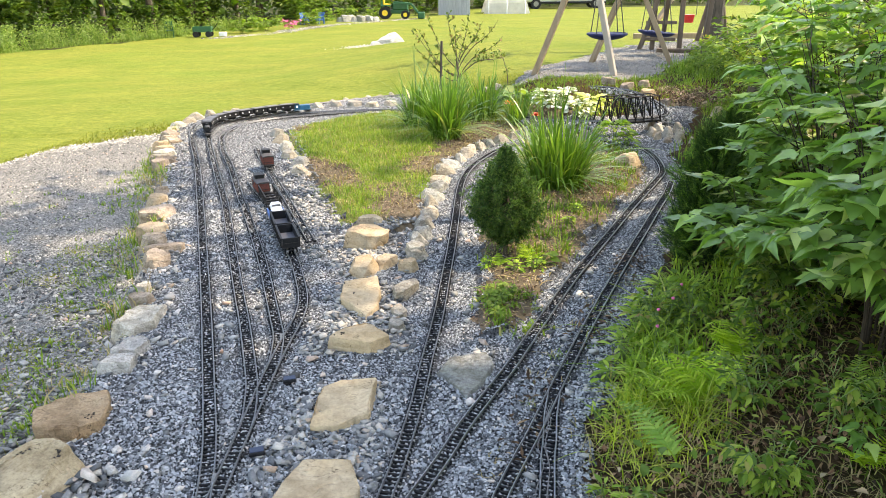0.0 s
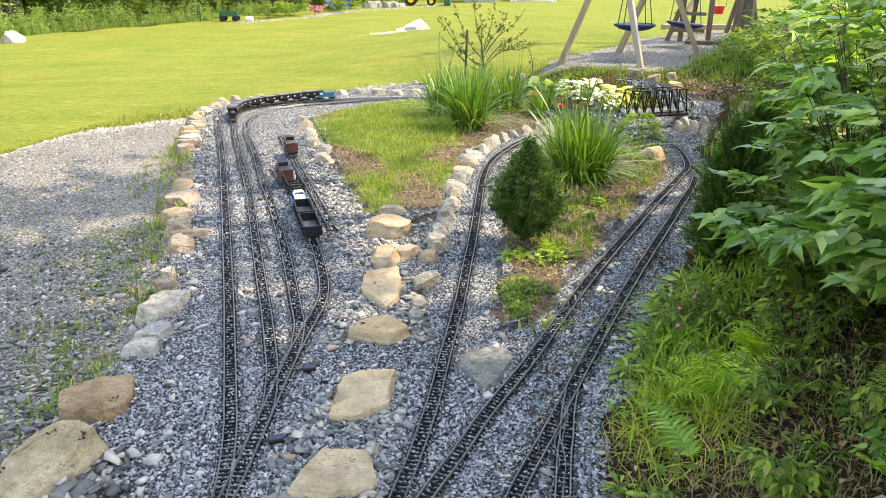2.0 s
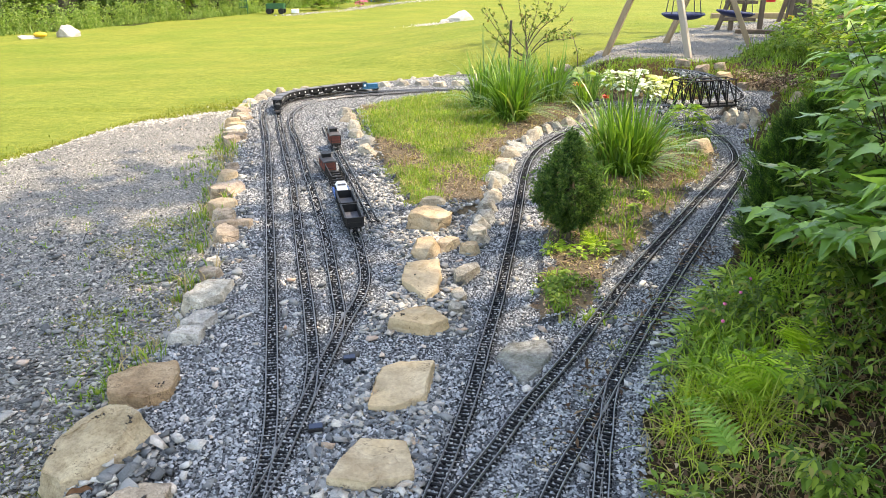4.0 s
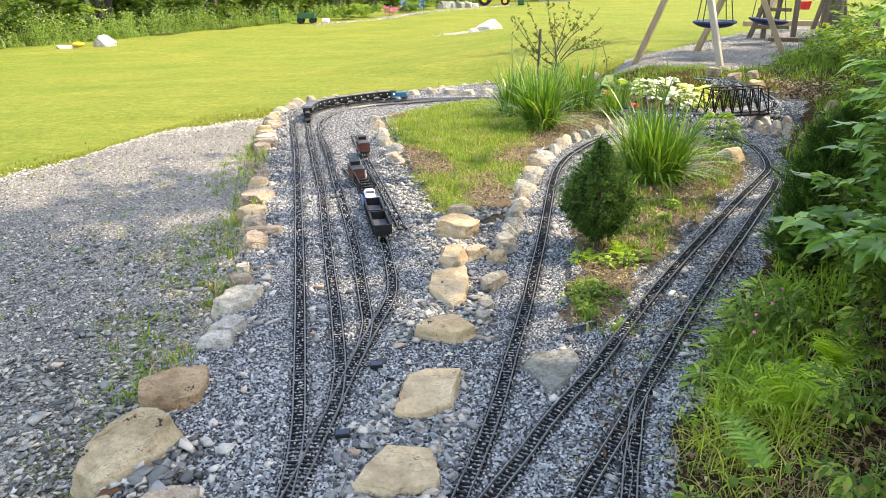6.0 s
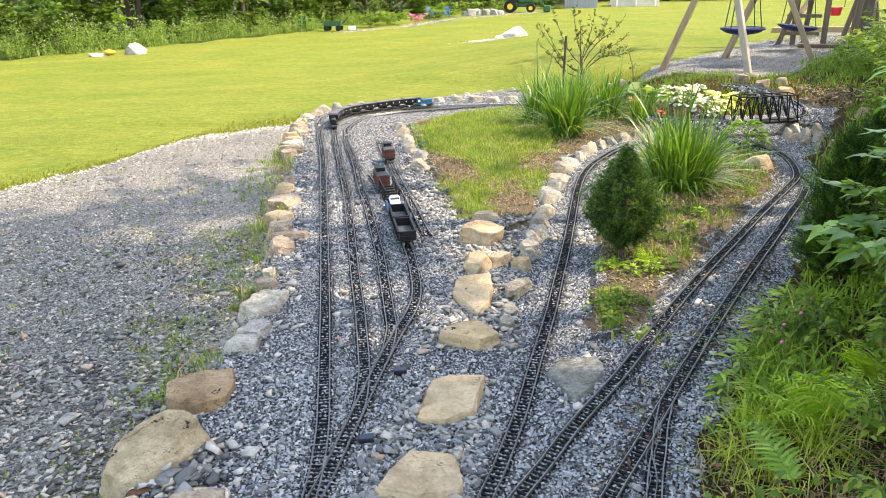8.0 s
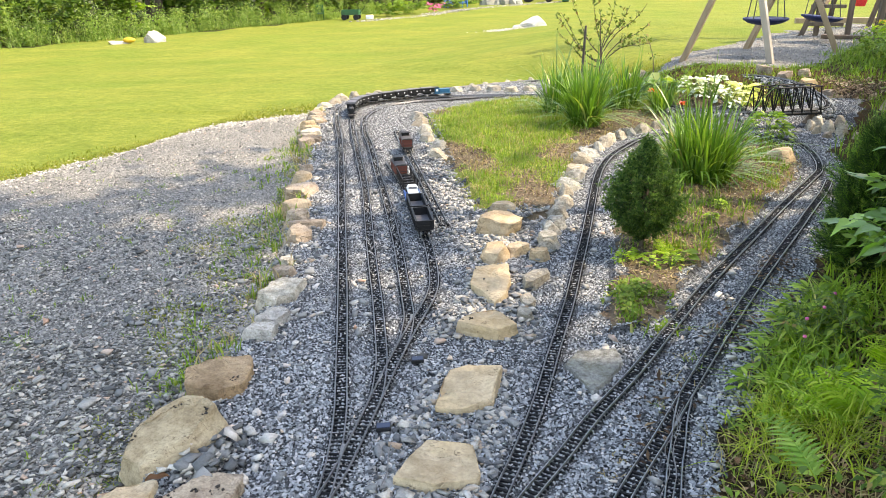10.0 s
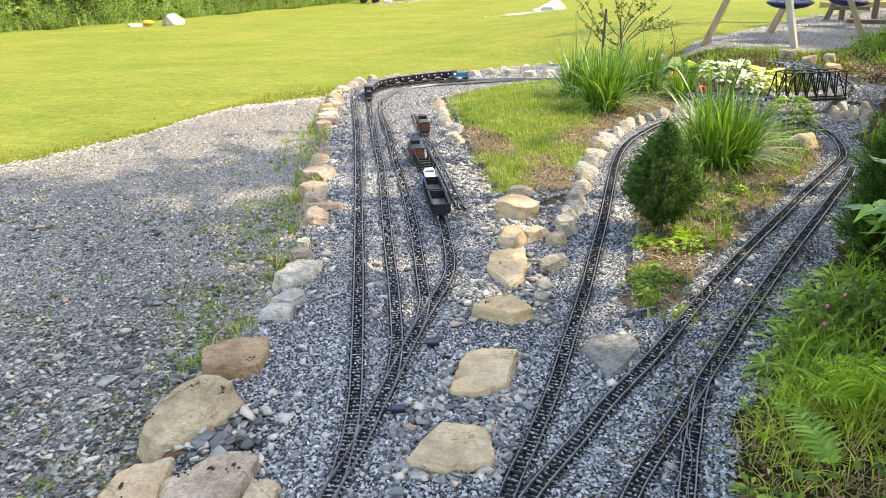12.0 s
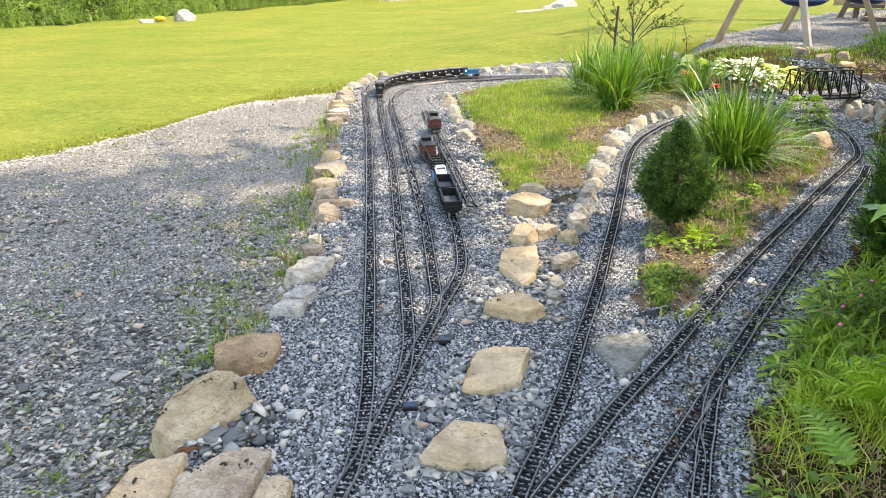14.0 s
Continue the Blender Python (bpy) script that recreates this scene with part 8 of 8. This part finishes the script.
for k, x in enumerate((3.1, 4.2, 5.3)):
    pts = [(x, 46.62 + 0.0 * t, -0.3 + 1.0 * t) for t in (0, 0.5, 1.0)]
    single("tent_pole", tube(bmesh.new(), pts, [0.03] * 3, 6), M_VAN, "white pole of the canvas shelter", "pole", "tent poles")

van = thing("white_van", "long white van parked beyond the lawn", "van", at=(9.2, 55.0, -0.3))
part("body", box(bmesh.new(), (5.4, 1.9, 1.5), (0, 0, 1.2), bevel=0.15), M_VAN, van)
part("bonnet", box(bmesh.new(), (0.9, 1.8, 0.7), (-2.9, 0, 0.8), bevel=0.15), M_VAN, van)
part("windscreen", box(bmesh.new(), (0.06, 1.6, 0.6), (-2.72, 0, 1.5), Matrix.Rotation(radians(25), 4, "Y")), M_GLASS, van)
part("sill", box(bmesh.new(), (5.2, 1.92, 0.14), (0, 0, 0.42), bevel=0.02), M_TYRE, van)
for x in (-2.3, 1.9):
    for y in (-0.85, 0.85):
        w = part("wheel", rod(bmesh.new(), (x, y - 0.12, 0.34), (x, y + 0.12, 0.34), 0.34, 0.34, 22), M_TYRE, van)
        part("hub", rod(bmesh.new(), (x, y - 0.13, 0.34), (x, y + 0.13, 0.34), 0.18, 0.18, 16), M_STEEL, w)

bench = thing("garden_chair", "green plastic garden chair at the edge of the woods", "chair", at=(-9.9, 28.3, -0.3), turn=20)
bench.scale = (0.62, 0.62, 0.62)
part("seat", box(bmesh.new(), (0.5, 0.48, 0.05), (0, 0, 0.42), bevel=0.015), M_GREEN, bench)
for k in range(5):
    part("back_slat", box(bmesh.new(), (0.08, 0.03, 0.5), (-0.2 + 0.1 * k, 0.24, 0.68), bevel=0.01), M_GREEN, bench)
for x in (-0.22, 0.22):
    part("armrest", box(bmesh.new(), (0.06, 0.45, 0.03), (x, 0, 0.64), bevel=0.01), M_GREEN, bench)
    for y in (-0.2, 0.2):
        part("leg", box(bmesh.new(), (0.05, 0.05, 0.64), (x, y, 0.32), bevel=0.01), M_GREEN, bench)
cart = thing("garden_cart", "green garden cart standing before the woods", "garden cart", at=(-8.75, 28.6, -0.3), turn=5)
cart.scale = (0.66, 0.66, 0.66)
for y in (-0.3, 0.3):
    part("side_panel", box(bmesh.new(), (1.0, 0.03, 0.28), (0, y, 0.42), bevel=0.01), M_GREEN, cart)
    for x in (-0.35, 0.35):
        part("wheel", rod(bmesh.new(), (x, y * 1.15 - 0.04, 0.16), (x, y * 1.15 + 0.04, 0.16), 0.16, 0.16, 16), M_TYRE, cart)
for x in (-0.5, 0.5):
    part("end_panel", box(bmesh.new(), (0.03, 0.6, 0.28), (x, 0, 0.42), bevel=0.01), M_GREEN, cart)
part("floor", box(bmesh.new(), (1.0, 0.6, 0.03), (0, 0, 0.3)), M_GREEN, cart)
part("handle", tube(bmesh.new(), [(0.5, 0, 0.35), (0.75, 0, 0.6), (0.85, 0, 0.75)], [0.02] * 3, 6), M_TYRE, cart)
single("storage_box", box(bmesh.new(), (0.26, 0.22, 0.15), (0, 0, 0.075), bevel=0.02), M_WHITE, "small white box beside the garden cart", "box", m=pose(-8.1, 28.9, -0.3))
for i, x in enumerate((-6.3, -5.75)):
    c = thing("folding_chair", "low blue slatted chair among the flower beds", "chair", "blue chairs", (x, 37.0, -0.3), 40 - 75 * i)
    part("seat", box(bmesh.new(), (0.42, 0.38, 0.03), (0, 0, 0.2), Matrix.Rotation(radians(-8), 4, "X"), 0.01), M_BLUE, c)
    for k in range(5):
        part("back_slat", box(bmesh.new(), (0.06, 0.02, 0.36), (-0.16 + 0.08 * k, 0.24, 0.36), Matrix.Rotation(radians(-20), 4, "X"), 0.006), M_BLUE, c)
    for a in (-0.23, 0.23):
        part("armrest", box(bmesh.new(), (0.07, 0.4, 0.02), (a, 0, 0.34), bevel=0.006), M_BLUE, c)
        for b in (-0.17, 0.17):
            part("leg", box(bmesh.new(), (0.04, 0.04, 0.34), (a, b, 0.17)), M_BLUE, c)
for i, (x, y, l) in enumerate(((-4.9, 38.8, 0.5), (-4.6, 38.9, 0.7), (-4.2, 39.0, 0.55), (-3.9, 39.2, 0.7), (-3.5, 39.4, 0.5), (-4.4, 39.4, 0.7), (-4.0, 39.7, 0.6), (-3.2, 39.7, 0.45), (-3.6, 39.9, 0.6))):
    rock(620 + i, x, y, l, l * 0.7, l * 0.55, 30 * i, M_GREYROCK, "grey rock in the rockery beside the tractor", 0.2, "rockery_stone", "rockery stones", 0.15, z=-0.3)
shrub(-6.3, 32.8, 0.45, 0.35, 8, 0.1, 700, "pink flowering bush at the edge of the lawn", shape=LEAF, faces=LEAF_F, mat=M_PINK, name="flowering_bush", group="flowering bushes", low=0.2, pairs=4, twigs=4)
for i, (x, y) in enumerate(((-7.4, 29.6), (-6.7, 31.0), (-5.6, 35.0), (-5.2, 37.4), (-3.0, 41.5), (-0.5, 45.0), (-4.6, 40.6))):
    shrub(x - 0.4, y + 0.8, 0.6, 0.6, 8, 0.16, 710 + i, "low green bush in the far flower bed", shape=LEAF * (1.3, 1, 1), faces=LEAF_F, mat=G_WEED, name="bush", group="flower bed bushes", low=0.15, pairs=4, twigs=5)
edge = spline([(-7.9, 27.6), (-6.6, 30.0), (-5.6, 33.5), (-4.4, 36.4), (-2.8, 39.0), (-0.6, 42.2)], 0.01)
i = g4.integers(0, len(edge), 2400)
x, y = edge[i, 0] + g4.normal(-0.15, 0.25, 2400), edge[i, 1] + g4.normal(0, 0.25, 2400)
single("bed_stones", strewn("bed_stones", SHARDS, OCTA_F, turns(2400, g4), g4.uniform(0.025, 0.06, 2400), np.c_[x, y, height(x, y)], M_COBBLES, g4), None, "pale stones bordering the far flower bed", "gravel", kind="stuff")

# ---------------------------------------------------------------- a curled leaf on the edging
bm = bmesh.new()
rows_ = []
for j in range(9):
    u = j / 8
    w = 0.016 * math.sin(math.pi * min(1.0, 0.08 + 0.92 * u)) ** 0.8 * (1 + 0.25 * math.sin(11 * u))
    z = 0.008 * math.sin(math.pi * u) + 0.004 * math.sin(9 * u)
    rows_.append([bm.verts.new((0.075 * u - 0.037, v * w, z + 0.35 * abs(v) * w)) for v in (-1, -0.5, 0, 0.5, 1)])
for a, b in zip(rows_, rows_[1:]):
    for j in range(4):
        bm.faces.new((a[j], a[j + 1], b[j + 1], b[j]))
bmesh.ops.solidify(bm, geom=bm.faces[:], thickness=0.0008)
single("dry_leaf", bm, G_FALLEN, "curled reddish-brown dry leaf between two boulders", "leaf", m=pose(-1.2, 1.665, 0.056, 0, 0, 25), smooth=True)
